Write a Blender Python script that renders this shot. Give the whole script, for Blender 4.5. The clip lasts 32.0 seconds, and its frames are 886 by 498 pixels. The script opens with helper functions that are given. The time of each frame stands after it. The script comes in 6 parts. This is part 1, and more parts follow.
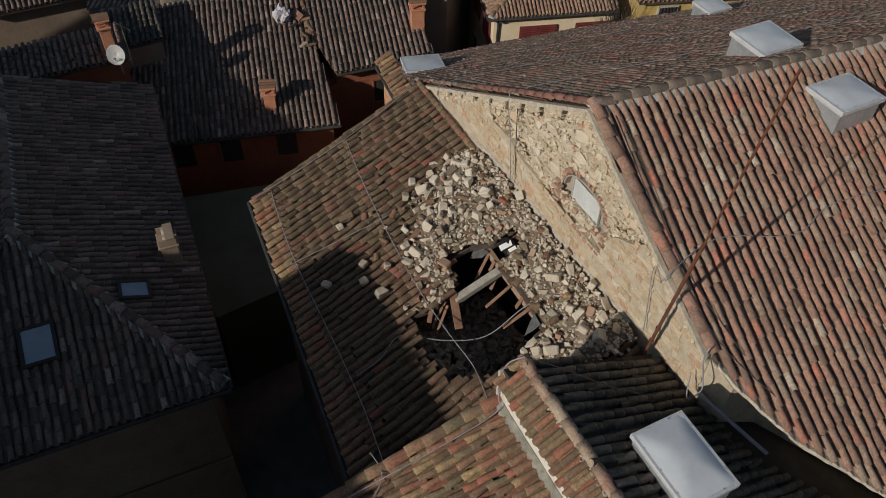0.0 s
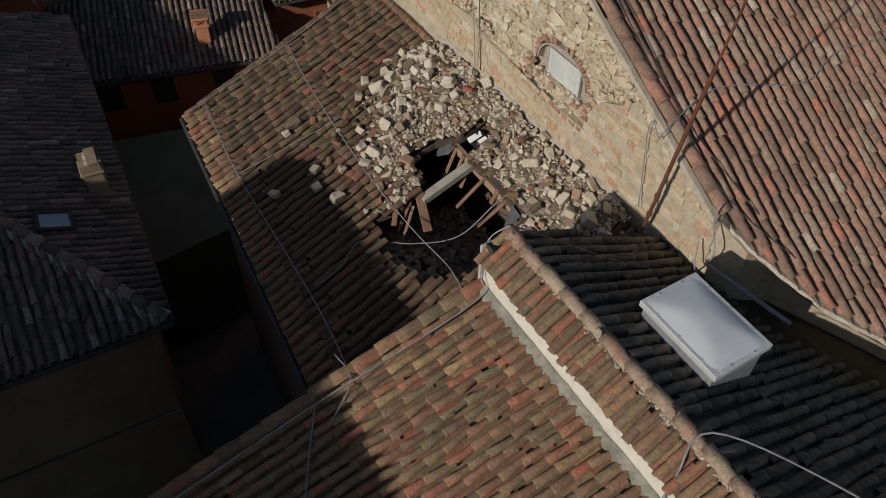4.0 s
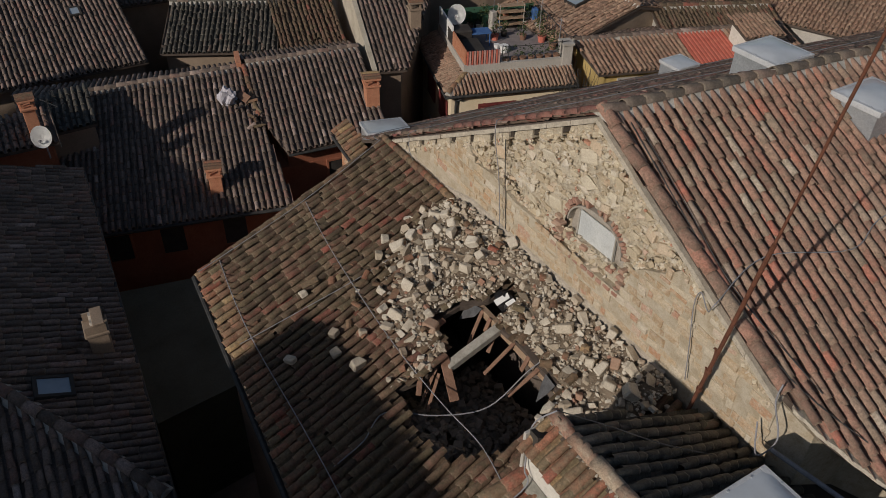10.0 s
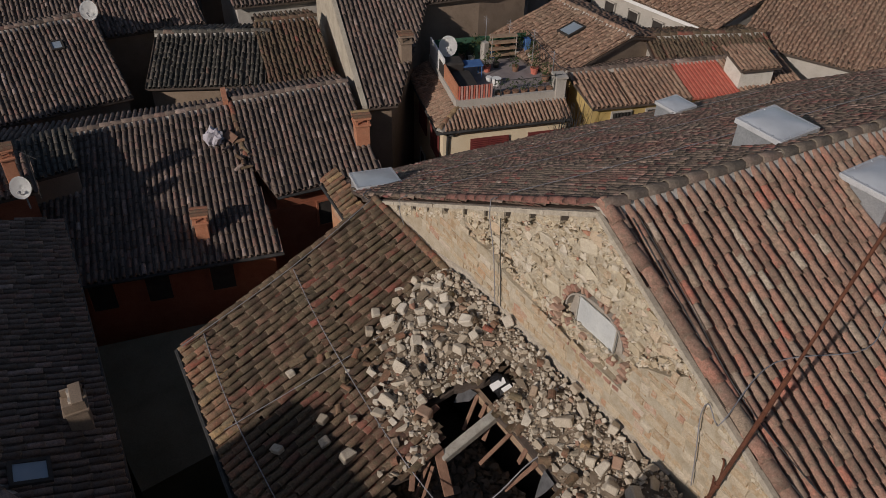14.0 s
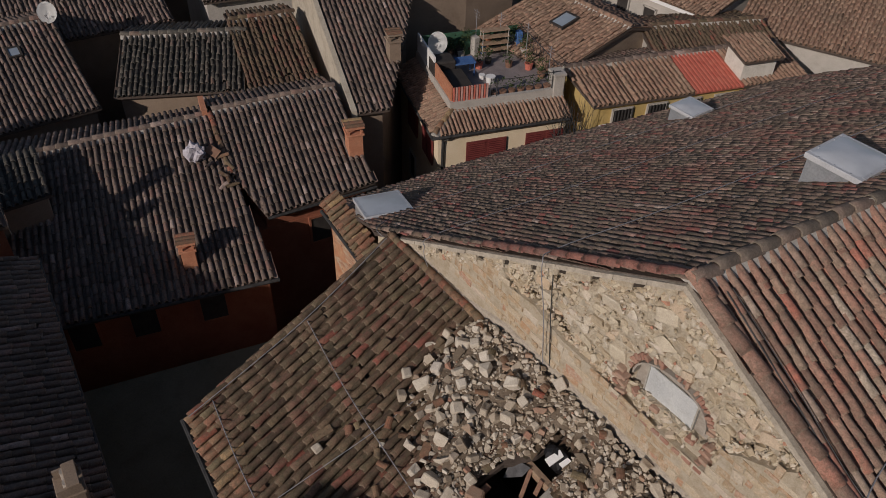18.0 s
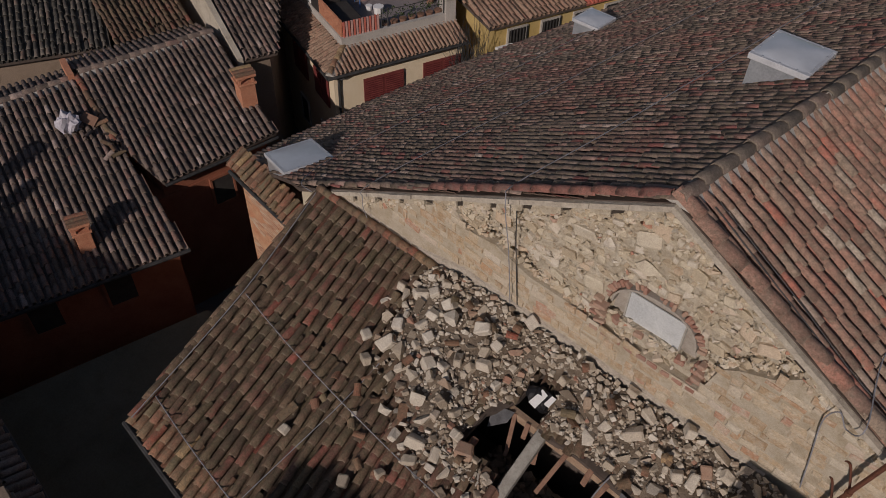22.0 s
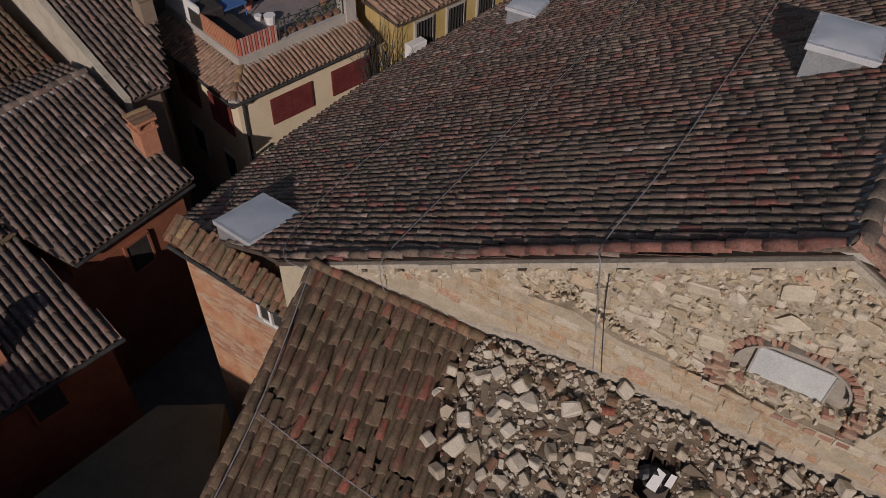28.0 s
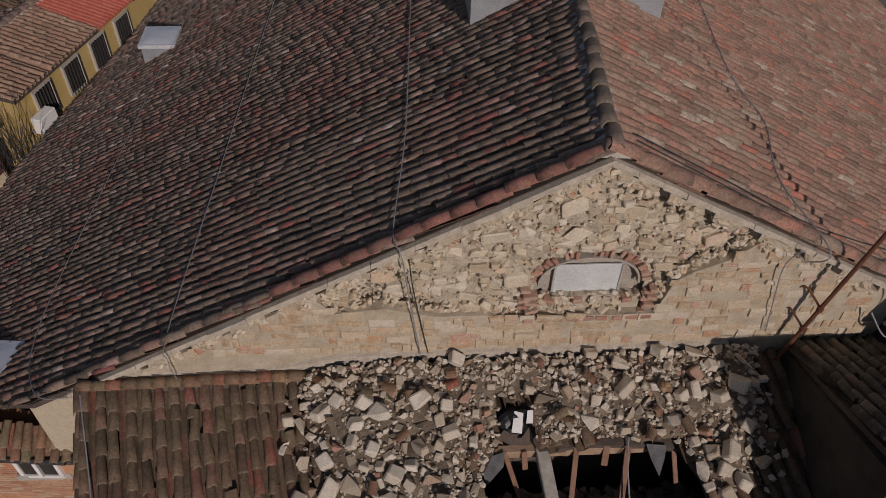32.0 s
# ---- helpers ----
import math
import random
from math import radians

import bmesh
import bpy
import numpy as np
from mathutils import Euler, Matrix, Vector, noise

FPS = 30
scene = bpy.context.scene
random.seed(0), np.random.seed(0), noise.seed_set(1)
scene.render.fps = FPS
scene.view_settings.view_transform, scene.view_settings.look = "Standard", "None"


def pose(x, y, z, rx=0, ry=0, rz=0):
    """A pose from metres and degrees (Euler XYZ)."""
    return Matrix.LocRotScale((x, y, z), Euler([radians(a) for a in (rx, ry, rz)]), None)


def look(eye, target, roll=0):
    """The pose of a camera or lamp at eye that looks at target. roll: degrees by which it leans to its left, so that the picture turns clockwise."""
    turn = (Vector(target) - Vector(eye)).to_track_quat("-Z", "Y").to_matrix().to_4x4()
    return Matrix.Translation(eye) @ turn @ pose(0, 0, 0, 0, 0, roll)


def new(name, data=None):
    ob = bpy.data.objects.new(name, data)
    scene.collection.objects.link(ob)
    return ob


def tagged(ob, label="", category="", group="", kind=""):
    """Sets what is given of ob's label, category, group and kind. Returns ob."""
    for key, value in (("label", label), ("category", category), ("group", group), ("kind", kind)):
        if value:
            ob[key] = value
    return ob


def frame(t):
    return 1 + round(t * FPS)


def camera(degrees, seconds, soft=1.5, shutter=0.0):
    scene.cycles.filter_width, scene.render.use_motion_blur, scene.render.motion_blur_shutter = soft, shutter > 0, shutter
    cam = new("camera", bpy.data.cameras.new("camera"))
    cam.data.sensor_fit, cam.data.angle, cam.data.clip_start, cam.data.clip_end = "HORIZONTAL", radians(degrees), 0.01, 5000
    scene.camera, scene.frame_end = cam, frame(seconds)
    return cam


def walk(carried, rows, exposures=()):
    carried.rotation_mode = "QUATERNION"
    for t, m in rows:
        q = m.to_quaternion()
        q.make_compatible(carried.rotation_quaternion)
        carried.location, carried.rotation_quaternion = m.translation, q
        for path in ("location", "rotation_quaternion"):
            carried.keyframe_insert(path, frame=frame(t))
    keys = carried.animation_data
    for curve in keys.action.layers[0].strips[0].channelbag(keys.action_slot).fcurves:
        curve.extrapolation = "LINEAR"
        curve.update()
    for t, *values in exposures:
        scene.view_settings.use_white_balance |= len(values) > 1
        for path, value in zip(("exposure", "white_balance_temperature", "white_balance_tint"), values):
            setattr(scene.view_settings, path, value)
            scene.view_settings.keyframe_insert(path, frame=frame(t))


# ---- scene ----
cam = camera(59.8, 32.0, soft=0.88)
METRES, EYE, TILT, LEAN, TURN = 15.0, 22.0, -47.06, -1.022, 63.618
ROWS = [
    (0.0, 0.0, 0.0, 0.0, 0.0, 0.0, -0.0),
    (0.5, -0.002, 0.0168, -0.0127, -0.44, 0.04, 0.45),
    (1.0, -0.0068, 0.0356, -0.0262, -1.12, 0.05, 1.14),
    (1.5, -0.0102, 0.0516, -0.0424, -1.94, 0.05, 1.95),
    (2.0, -0.0127, 0.0678, -0.0613, -2.7, 0.05, 2.71),
    (2.5, -0.0174, 0.0847, -0.0775, -3.29, 0.04, 3.33),
    (3.0, -0.0175, 0.1038, -0.0971, -3.32, -0.01, 3.28),
    (3.5, -0.0153, 0.1153, -0.1145, -3.33, -0.94, 3.29),
    (5.5, -0.0141, 0.1366, -0.1184, -3.26, 1.4, 3.36),
    (6.0, -0.0199, 0.1343, -0.1158, -3.26, 2.75, 3.42),
    (6.5, -0.0266, 0.1306, -0.1159, -3.24, 3.87, 3.49),
    (7.0, -0.0283, 0.1278, -0.1185, -3.31, 5.33, 3.4),
    (7.5, -0.0288, 0.1286, -0.1181, -3.33, 6.63, 3.42),
    (8.0, -0.0347, 0.1355, -0.1135, -3.35, 8.12, 3.47),
    (8.5, -0.0419, 0.1415, -0.1074, -3.41, 8.7, 3.46),
    (9.0, -0.0481, 0.1497, -0.0991, -3.42, 8.7, 3.49),
    (9.5, -0.0459, 0.1632, -0.0876, -3.46, 8.74, 3.5),
    (10.0, -0.0438, 0.1726, -0.0723, -3.49, 8.74, 3.56),
    (10.5, -0.0447, 0.1731, -0.0626, -3.53, 8.74, 3.57),
    (11.0, -0.0433, 0.1781, -0.0508, -3.57, 8.78, 3.6),
    (11.5, -0.0445, 0.1861, -0.0386, -3.59, 8.79, 3.66),
    (12.0, -0.0425, 0.1932, -0.0278, -3.66, 8.81, 3.66),
    (12.5, -0.0377, 0.1993, -0.0128, -3.7, 8.82, 3.7),
    (13.0, -0.0358, 0.2025, 0.0036, -3.73, 8.84, 3.76),
    (13.5, -0.0367, 0.1989, 0.0136, -3.82, 8.84, 3.81),
    (14.0, -0.0366, 0.1958, 0.027, -4.01, 8.84, 4.01),
    (14.5, -0.0365, 0.2, 0.0432, -4.41, 8.84, 4.45),
    (15.0, -0.0379, 0.2085, 0.0626, -5.14, 8.81, 5.25),
    (15.5, -0.0393, 0.2183, 0.0804, -5.9, 8.75, 6.01),
    (17.5, -0.0914, 0.2795, 0.1326, -6.26, 7.32, 6.28),
    (18.0, -0.1035, 0.2892, 0.1411, -6.33, 6.65, 6.3),
    (18.5, -0.1149, 0.2991, 0.1466, -6.42, 5.85, 6.42),
    (19.0, -0.122, 0.3076, 0.1483, -7.21, 5.07, 7.22),
    (19.5, -0.1246, 0.313, 0.1511, -8.41, 4.32, 8.43),
    (20.0, -0.1275, 0.319, 0.1545, -9.39, 3.53, 9.42),
    (20.5, -0.1327, 0.3252, 0.1574, -10.49, 2.77, 10.52),
    (21.0, -0.1416, 0.3356, 0.161, -11.69, 1.93, 11.7),
    (21.5, -0.1509, 0.3468, 0.166, -12.64, 1.3, 12.64),
    (22.0, -0.1598, 0.3577, 0.1711, -14.37, 0.36, 14.34),
    (22.5, -0.1658, 0.3647, 0.1744, -16.26, -0.56, 16.09),
    (23.0, -0.1706, 0.3699, 0.1795, -18.47, -1.67, 18.11),
    (23.5, -0.1729, 0.3765, 0.1851, -20.07, -2.55, 19.52),
    (24.0, -0.1735, 0.3867, 0.1943, -21.62, -3.48, 20.88),
    (24.5, -0.1791, 0.3973, 0.2053, -21.64, -3.65, 20.99),
    (26.5, -0.1916, 0.46, 0.2595, -21.71, -3.84, 21.12),
    (27.0, -0.2049, 0.4816, 0.2786, -21.74, -3.89, 21.18),
    (27.5, -0.2204, 0.508, 0.2974, -22.17, -4.03, 21.46),
    (28.0, -0.2439, 0.5407, 0.3176, -25.18, -5.16, 23.91),
    (28.5, -0.2581, 0.5579, 0.3286, -29.48, -6.96, 27.14),
    (29.0, -0.2669, 0.5695, 0.3438, -34.42, -9.37, 30.53),
    (29.5, -0.2741, 0.5787, 0.3585, -39.19, -11.84, 33.37),
    (30.0, -0.2767, 0.5829, 0.3664, -44.02, -14.61, 35.93),
    (30.5, -0.2787, 0.5859, 0.3686, -49.21, -17.75, 38.31),
    (31.0, -0.2812, 0.5913, 0.3693, -55.23, -21.44, 40.62),
    (31.5, -0.2785, 0.5949, 0.3713, -58.28, -23.69, 41.7),
    (32.0, -0.2819, 0.5981, 0.369, -58.44, -23.71, 41.71),
]
EXPOSURE = [(0.0, 0.2, 6500, 8), (6.0, 0.1, 6500, 8), (14.0, 0.0, 6500, 14), (20.0, -0.15, 6500, 17), (24.0, -0.28, 6500, 19), (28.0, -0.2, 6500, 19), (32.0, -0.24, 6500, 20)]
walk(cam, [(t, pose(0, 0, EYE, TILT, LEAN, TURN) @ pose(METRES * x, METRES * y, METRES * z, 90 + pitch, roll, yaw)) for t, x, y, z, yaw, pitch, roll in ROWS], EXPOSURE)

# ---- light: a low winter sun and a clear sky ----
SUN = Vector((0.29, -1.0, 0.485)).normalized()
world = bpy.data.worlds.new("sky")
scene.world = world
world.use_nodes = True
sky = world.node_tree.nodes.new("ShaderNodeTexSky")
sky.sky_type, sky.sun_disc = "NISHITA", False
sky.sun_elevation, sky.sun_rotation = math.asin(SUN.z), math.atan2(SUN.x, SUN.y)
world.node_tree.links.new(sky.outputs[0], world.node_tree.nodes["Background"].inputs[0])
world.node_tree.nodes["Background"].inputs[1].default_value = 0.045
sun_data = bpy.data.lights.new("sun", "SUN")
sun_data.energy, sun_data.angle, sun_data.color = 2.6, radians(0.53), (1.0, 0.91, 0.81)
sun = new("sun", sun_data)
sun.matrix_world = look(SUN * 200, (0, 0, 0))


# ---- materials ----
def shader(name, rough=0.85, metal=0.0):
    m = bpy.data.materials.new(name)
    m.use_nodes = True
    b = m.node_tree.nodes["Principled BSDF"]
    b.inputs["Roughness"].default_value, b.inputs["Metallic"].default_value = rough, metal
    b.inputs["Specular IOR Level"].default_value = 0.3
    return m, m.node_tree.nodes, m.node_tree.links, b


def noise_node(ns, ls, scale, detail=4.0, rough=0.6, stretch=None):
    geo = ns.new("ShaderNodeNewGeometry")
    n = ns.new("ShaderNodeTexNoise")
    n.inputs["Scale"].default_value, n.inputs["Detail"].default_value, n.inputs["Roughness"].default_value = scale, detail, rough
    if stretch:
        mp = ns.new("ShaderNodeMapping")
        mp.inputs["Scale"].default_value = stretch
        ls.new(geo.outputs["Position"], mp.inputs[0])
        ls.new(mp.outputs[0], n.inputs[0])
    else:
        ls.new(geo.outputs["Position"], n.inputs[0])
    return n.outputs[0]


def ramp(ns, ls, value, stops, constant=False):
    r = ns.new("ShaderNodeValToRGB")
    if constant:
        r.color_ramp.interpolation = "CONSTANT"
    els = r.color_ramp.elements
    while len(els) < len(stops):
        els.new(0.5)
    for e, (p, c) in zip(els, stops):
        e.position, e.color = p, (*c, 1) if len(c) == 3 else c
    ls.new(value, r.inputs[0])
    return r.outputs[0]


def grey(v):
    return (v, v, v)


def mixed(ns, ls, fac, a, b, mode="MIX"):
    m = ns.new("ShaderNodeMix")
    m.data_type, m.blend_type = "RGBA", mode
    for socket, v in ((m.inputs[0], fac), (m.inputs[6], a), (m.inputs[7], b)):
        if isinstance(v, (int, float)):
            socket.default_value = v
        elif isinstance(v, tuple):
            socket.default_value = (*v, 1)
        else:
            ls.new(v, socket)
    return m.outputs[2]


def bumped(ns, ls, b, height, strength=0.4, distance=0.01):
    n = ns.new("ShaderNodeBump")
    n.inputs["Strength"].default_value, n.inputs["Distance"].default_value = strength, distance
    ls.new(height, n.inputs["Height"])
    ls.new(n.outputs[0], b.inputs["Normal"])


def mottled(name, c1, c2, scale=3.0, fine=40.0, rough=0.85, metal=0.0, bump=0.3, stain=(0.35, 0.35, 0.33), amount=0.35, distance=0.01):
    """Two colours mixed by a broad noise, a fine grain, and a few stains."""
    m, ns, ls, b = shader(name, rough, metal)
    broad = ramp(ns, ls, noise_node(ns, ls, scale), [(0.35, grey(0)), (0.65, grey(1))])
    base = mixed(ns, ls, broad, c1, c2)
    grain = noise_node(ns, ls, fine, 6.0, 0.7)
    base = mixed(ns, ls, 0.5, base, ramp(ns, ls, grain, [(0.3, grey(0.35)), (0.7, grey(0.75))]), "OVERLAY")
    spots = ramp(ns, ls, noise_node(ns, ls, scale * 2.7, 5.0, 0.7), [(0.5, grey(0)), (0.75, grey(amount))])
    base = mixed(ns, ls, spots, base, stain, "MULTIPLY")
    ls.new(base, b.inputs["Base Color"])
    bumped(ns, ls, b, grain, bump, distance)
    return m


def random_socket(ns, single):
    if single:
        return ns.new("ShaderNodeObjectInfo").outputs["Random"]
    return ns.new("ShaderNodeNewGeometry").outputs["Random Per Island"]


def pieces(name, stops, lichen, single, broad=None, amount=0.5, bump=0.5, rough=0.9, fine=55.0, lip=None, worn_by=0.0):
    """A material for many pieces: each takes its own colour from stops; lichen and soot lie over them."""
    m, ns, ls, b = shader(name, rough)
    base = ramp(ns, ls, random_socket(ns, single), stops)
    if broad:
        patch = ramp(ns, ls, noise_node(ns, ls, 0.55, 3.0), [(0.48, grey(0)), (0.68, grey(broad[1]))])
        base = mixed(ns, ls, patch, base, broad[0])
    spots = ramp(ns, ls, noise_node(ns, ls, 9.0, 6.0, 0.7), [(0.42, grey(0)), (0.66, grey(amount))])
    base = mixed(ns, ls, spots, base, lichen)
    if lip:
        worn = ns.new("ShaderNodeAttribute")
        worn.attribute_name = "lip"
        edge = ramp(ns, ls, worn.outputs["Fac"], [(0.93, grey(0)), (0.985, grey(lip[1]))])
        broken = ramp(ns, ls, noise_node(ns, ls, 14.0, 4.0, 0.7), [(0.36, grey(0)), (0.56, grey(1))])
        base = mixed(ns, ls, mixed(ns, ls, 1.0, edge, broken, "MULTIPLY"), base, lip[0])
    if worn_by:
        scuffs = ramp(ns, ls, noise_node(ns, ls, 21.0, 5.0, 0.75), [(0.3, grey(0.5)), (0.52, grey(1.0)), (0.72, grey(1.35))])
        base = mixed(ns, ls, worn_by, base, scuffs, "MULTIPLY")
    grain = noise_node(ns, ls, fine, 5.0, 0.7)
    base = mixed(ns, ls, 0.6, base, ramp(ns, ls, grain, [(0.3, grey(0.3)), (0.7, grey(0.72))]), "OVERLAY")
    ls.new(base, b.inputs["Base Color"])
    bumped(ns, ls, b, grain, bump, 0.008)
    return m


def tile_pair(name, stops, lichen, broad=None, amount=0.5, lip=((0.32, 0.27, 0.2), 0.45), rough=0.9):
    """The material of single tiles and that of joined ones."""
    return [pieces(name + end, stops, lichen, not end, broad, amount, 0.8, rough, lip=lip, worn_by=0.8) for end in ("", "_joined")]


BROWN_TILES = tile_pair("tile_brown", [(0.0, (0.0714, 0.0492, 0.0365)), (0.25, (0.123, 0.0827, 0.057)), (0.5, (0.166, 0.112, 0.0752)), (0.7, (0.13, 0.098, 0.0604)), (0.85, (0.185, 0.11, 0.0798)), (0.94, (0.185, 0.0871, 0.065)), (1.0, (0.283, 0.0916, 0.0684))], (0.1, 0.09, 0.055), ((0.19, 0.085, 0.065), 0.4), 0.75, ((0.26, 0.22, 0.16), 0.5))
DARK_TILES = tile_pair("tile_dark", [(0.0, (0.114, 0.0844, 0.07)), (0.22, (0.198, 0.144, 0.118)), (0.45, (0.281, 0.206, 0.162)), (0.62, (0.187, 0.138, 0.108)), (0.78, (0.364, 0.267, 0.215)), (0.88, (0.312, 0.116, 0.1)), (0.94, (0.27, 0.116, 0.098)), (1.0, (0.52, 0.417, 0.35))], (0.16, 0.142, 0.088), ((0.28, 0.105, 0.09), 0.55), 0.6, ((0.42, 0.36, 0.29), 0.6))
RED_TILES = tile_pair("tile_red", [(0.0, (0.2, 0.125, 0.095)), (0.25, (0.3, 0.18, 0.135)), (0.5, (0.38, 0.21, 0.155)), (0.72, (0.33, 0.255, 0.19)), (0.84, (0.45, 0.17, 0.12)), (0.93, (0.27, 0.17, 0.13)), (1.0, (0.5, 0.42, 0.33))], (0.2, 0.165, 0.125), None, 0.65)
FRONT_TILES = tile_pair("tile_front", [(0.0, (0.14, 0.088, 0.058)), (0.2, (0.25, 0.125, 0.082)), (0.38, (0.19, 0.148, 0.088)), (0.55, (0.29, 0.145, 0.092)), (0.7, (0.165, 0.13, 0.08)), (0.82, (0.33, 0.105, 0.072)), (0.92, (0.29, 0.19, 0.11)), (1.0, (0.4, 0.27, 0.14))], (0.15, 0.132, 0.088), None, 0.7, ((0.36, 0.29, 0.2), 0.35))
VERGE_TILES = tile_pair("tile_verge", [(0.0, (0.15, 0.1, 0.085)), (0.3, (0.27, 0.11, 0.088)), (0.7, (0.25, 0.14, 0.11)), (1.0, (0.35, 0.145, 0.11))], (0.15, 0.115, 0.095), None, 0.65)
# Dark stops put the shade of sunless slopes into the tile colour.
SHADE_TILES = tile_pair("tile_shade", [(0.0, (0.0288, 0.0256, 0.024)), (0.4, (0.06, 0.0528, 0.0456)), (0.75, (0.096, 0.08, 0.0672)), (0.9, (0.152, 0.124, 0.104)), (1.0, (0.16, 0.096, 0.072))], (0.15, 0.15, 0.12), None, 0.5, ((0.3, 0.28, 0.24), 0.6), 0.62)
GREY_TILES = tile_pair("tile_grey", [(0.0, (0.0972, 0.0725, 0.0591)), (0.4, (0.175, 0.129, 0.106)), (0.75, (0.239, 0.177, 0.146)), (0.9, (0.219, 0.127, 0.102)), (1.0, (0.408, 0.323, 0.282))], (0.126, 0.117, 0.104), None, 0.6)
FAR_TILES = tile_pair("tile_far", [(0.0, (0.24, 0.15, 0.11)), (0.4, (0.34, 0.2, 0.14)), (0.7, (0.38, 0.24, 0.17)), (1.0, (0.42, 0.28, 0.2))], (0.17, 0.145, 0.105), ((0.21, 0.165, 0.12), 0.4), 0.65)
GREYPLASTER = mottled("grey_plaster", (0.3, 0.27, 0.23), (0.4, 0.36, 0.31), 4.0, 50.0, 0.95, 0.0, 0.6, (0.6, 0.55, 0.5), 0.5)
RIDGE_TILES = tile_pair("tile_ridge", [(0.0, (0.1, 0.085, 0.072)), (0.5, (0.17, 0.135, 0.11)), (0.85, (0.22, 0.16, 0.13)), (1.0, (0.3, 0.17, 0.13))], (0.14, 0.125, 0.1), None, 0.6)
BUFF_TILES = tile_pair("tile_buff", [(0.0, (0.3, 0.2, 0.14)), (0.4, (0.37, 0.27, 0.19)), (0.7, (0.3, 0.15, 0.11)), (1.0, (0.42, 0.33, 0.24))], (0.38, 0.33, 0.25), None, 0.8)
STAINED = mottled("stained_render", (0.2, 0.195, 0.165), (0.34, 0.325, 0.28), 5.0, 60.0, 0.95, 0.0, 0.7, (0.45, 0.46, 0.4), 0.7)
FRAMEMETAL = mottled("pale_metal", (0.5, 0.52, 0.54), (0.58, 0.6, 0.62), 3.0, 40.0, 0.5, 0.2, 0.1, (0.6, 0.6, 0.6), 0.3)
DECK = mottled("roof_bed", (0.07, 0.055, 0.045), (0.11, 0.085, 0.07), 4.0)
BAG = mottled("pale_plastic", (0.42, 0.4, 0.44), (0.52, 0.5, 0.54), 6.0, 40.0, 0.5)
STONE_STOPS = [(0.0, (0.414, 0.336, 0.235)), (0.25, (0.526, 0.448, 0.325)), (0.5, (0.594, 0.526, 0.403)), (0.72, (0.616, 0.56, 0.47)), (0.84, (0.549, 0.426, 0.302)), (0.975, (0.627, 0.571, 0.482)), (0.985, (0.47, 0.246, 0.168)), (1.0, (0.47, 0.246, 0.168))]
COURSE_STOPS = [(0.0, (0.36, 0.25, 0.15)), (0.3, (0.45, 0.34, 0.22)), (0.55, (0.5, 0.41, 0.29)), (0.72, (0.54, 0.48, 0.38)), (0.86, (0.44, 0.29, 0.17)), (0.94, (0.42, 0.21, 0.13)), (1.0, (0.56, 0.5, 0.41))]
COURSED = pieces("coursed_stone", COURSE_STOPS, (0.54, 0.48, 0.38), True, ((0.47, 0.33, 0.18), 0.4), 0.75, 1.0, 0.9, 38.0)
COURSED_JOINED = pieces("coursed_stone_joined", COURSE_STOPS, (0.54, 0.48, 0.38), False, ((0.47, 0.33, 0.18), 0.4), 0.75, 1.0, 0.9, 38.0)
ROUGHCORE = mottled("rubble_core_mortar", (0.5, 0.42, 0.31), (0.64, 0.57, 0.45), 9.0, 70.0, 0.95, 0.0, 1.0, (0.6, 0.52, 0.42), 0.6, 0.03)
# Near-black wall colour holds the shade of the valley and verge.
SHADEWALL = mottled("shade_toned_wall", (0.04, 0.036, 0.032), (0.065, 0.058, 0.05), 2.0, 40.0)
LATHWOOD = mottled("lath_wood", (0.19, 0.105, 0.07), (0.27, 0.16, 0.11), 6.0, 60.0, 0.85, 0.0, 0.6)
# Near-black colour for the shade inside the open verge pockets.
POCKETSHADE = mottled("pocket_shade", (0.035, 0.028, 0.022), (0.06, 0.048, 0.038), 6.0, 60.0)
FELT = mottled("torn_felt", (0.07, 0.07, 0.072), (0.12, 0.12, 0.125), 6.0, 60.0, 0.7)
STONE = pieces("stone", STONE_STOPS, (0.4, 0.32, 0.22), True, None, 0.4, 0.8)
STONE_JOINED = pieces("stone_joined", STONE_STOPS, (0.4, 0.32, 0.22), False, None, 0.4, 0.8)
MORTAR = mottled("lime_mortar", (0.42, 0.35, 0.25), (0.52, 0.46, 0.36), 5.0, 60.0, 0.95, 0.0, 0.9, (0.6, 0.5, 0.4), 0.5, 0.02)
CEMENT = mottled("cement", (0.4, 0.38, 0.34), (0.5, 0.47, 0.42), 4.0, 50.0, 0.9, 0.0, 0.5, (0.5, 0.5, 0.48), 0.5)
WHITEWALL = mottled("pale_render", (0.6, 0.57, 0.5), (0.68, 0.65, 0.58), 3.0, 45.0, 0.9, 0.0, 0.5, (0.62, 0.6, 0.55), 0.5)
COPING = mottled("coping_mortar", (0.42, 0.37, 0.3), (0.54, 0.485, 0.4), 7.0, 50.0, 0.95, 0.0, 0.8, (0.5, 0.47, 0.42), 0.6, 0.02)
PARAPET = mottled("parapet_render", (0.42, 0.37, 0.29), (0.52, 0.47, 0.38), 1.0, 30.0, 0.9, 0.0, 0.4, (0.5, 0.45, 0.4), 0.6)
ORANGE = mottled("orange_render", (0.25, 0.088, 0.05), (0.31, 0.12, 0.07), 1.2, 30.0, 0.9, 0.0, 0.4, (0.6, 0.5, 0.45), 0.5)
BRICKWALL = mottled("old_brick_render", (0.44, 0.2, 0.11), (0.52, 0.33, 0.2), 2.2, 30.0, 0.9, 0.0, 0.6, (0.6, 0.5, 0.45), 0.5)
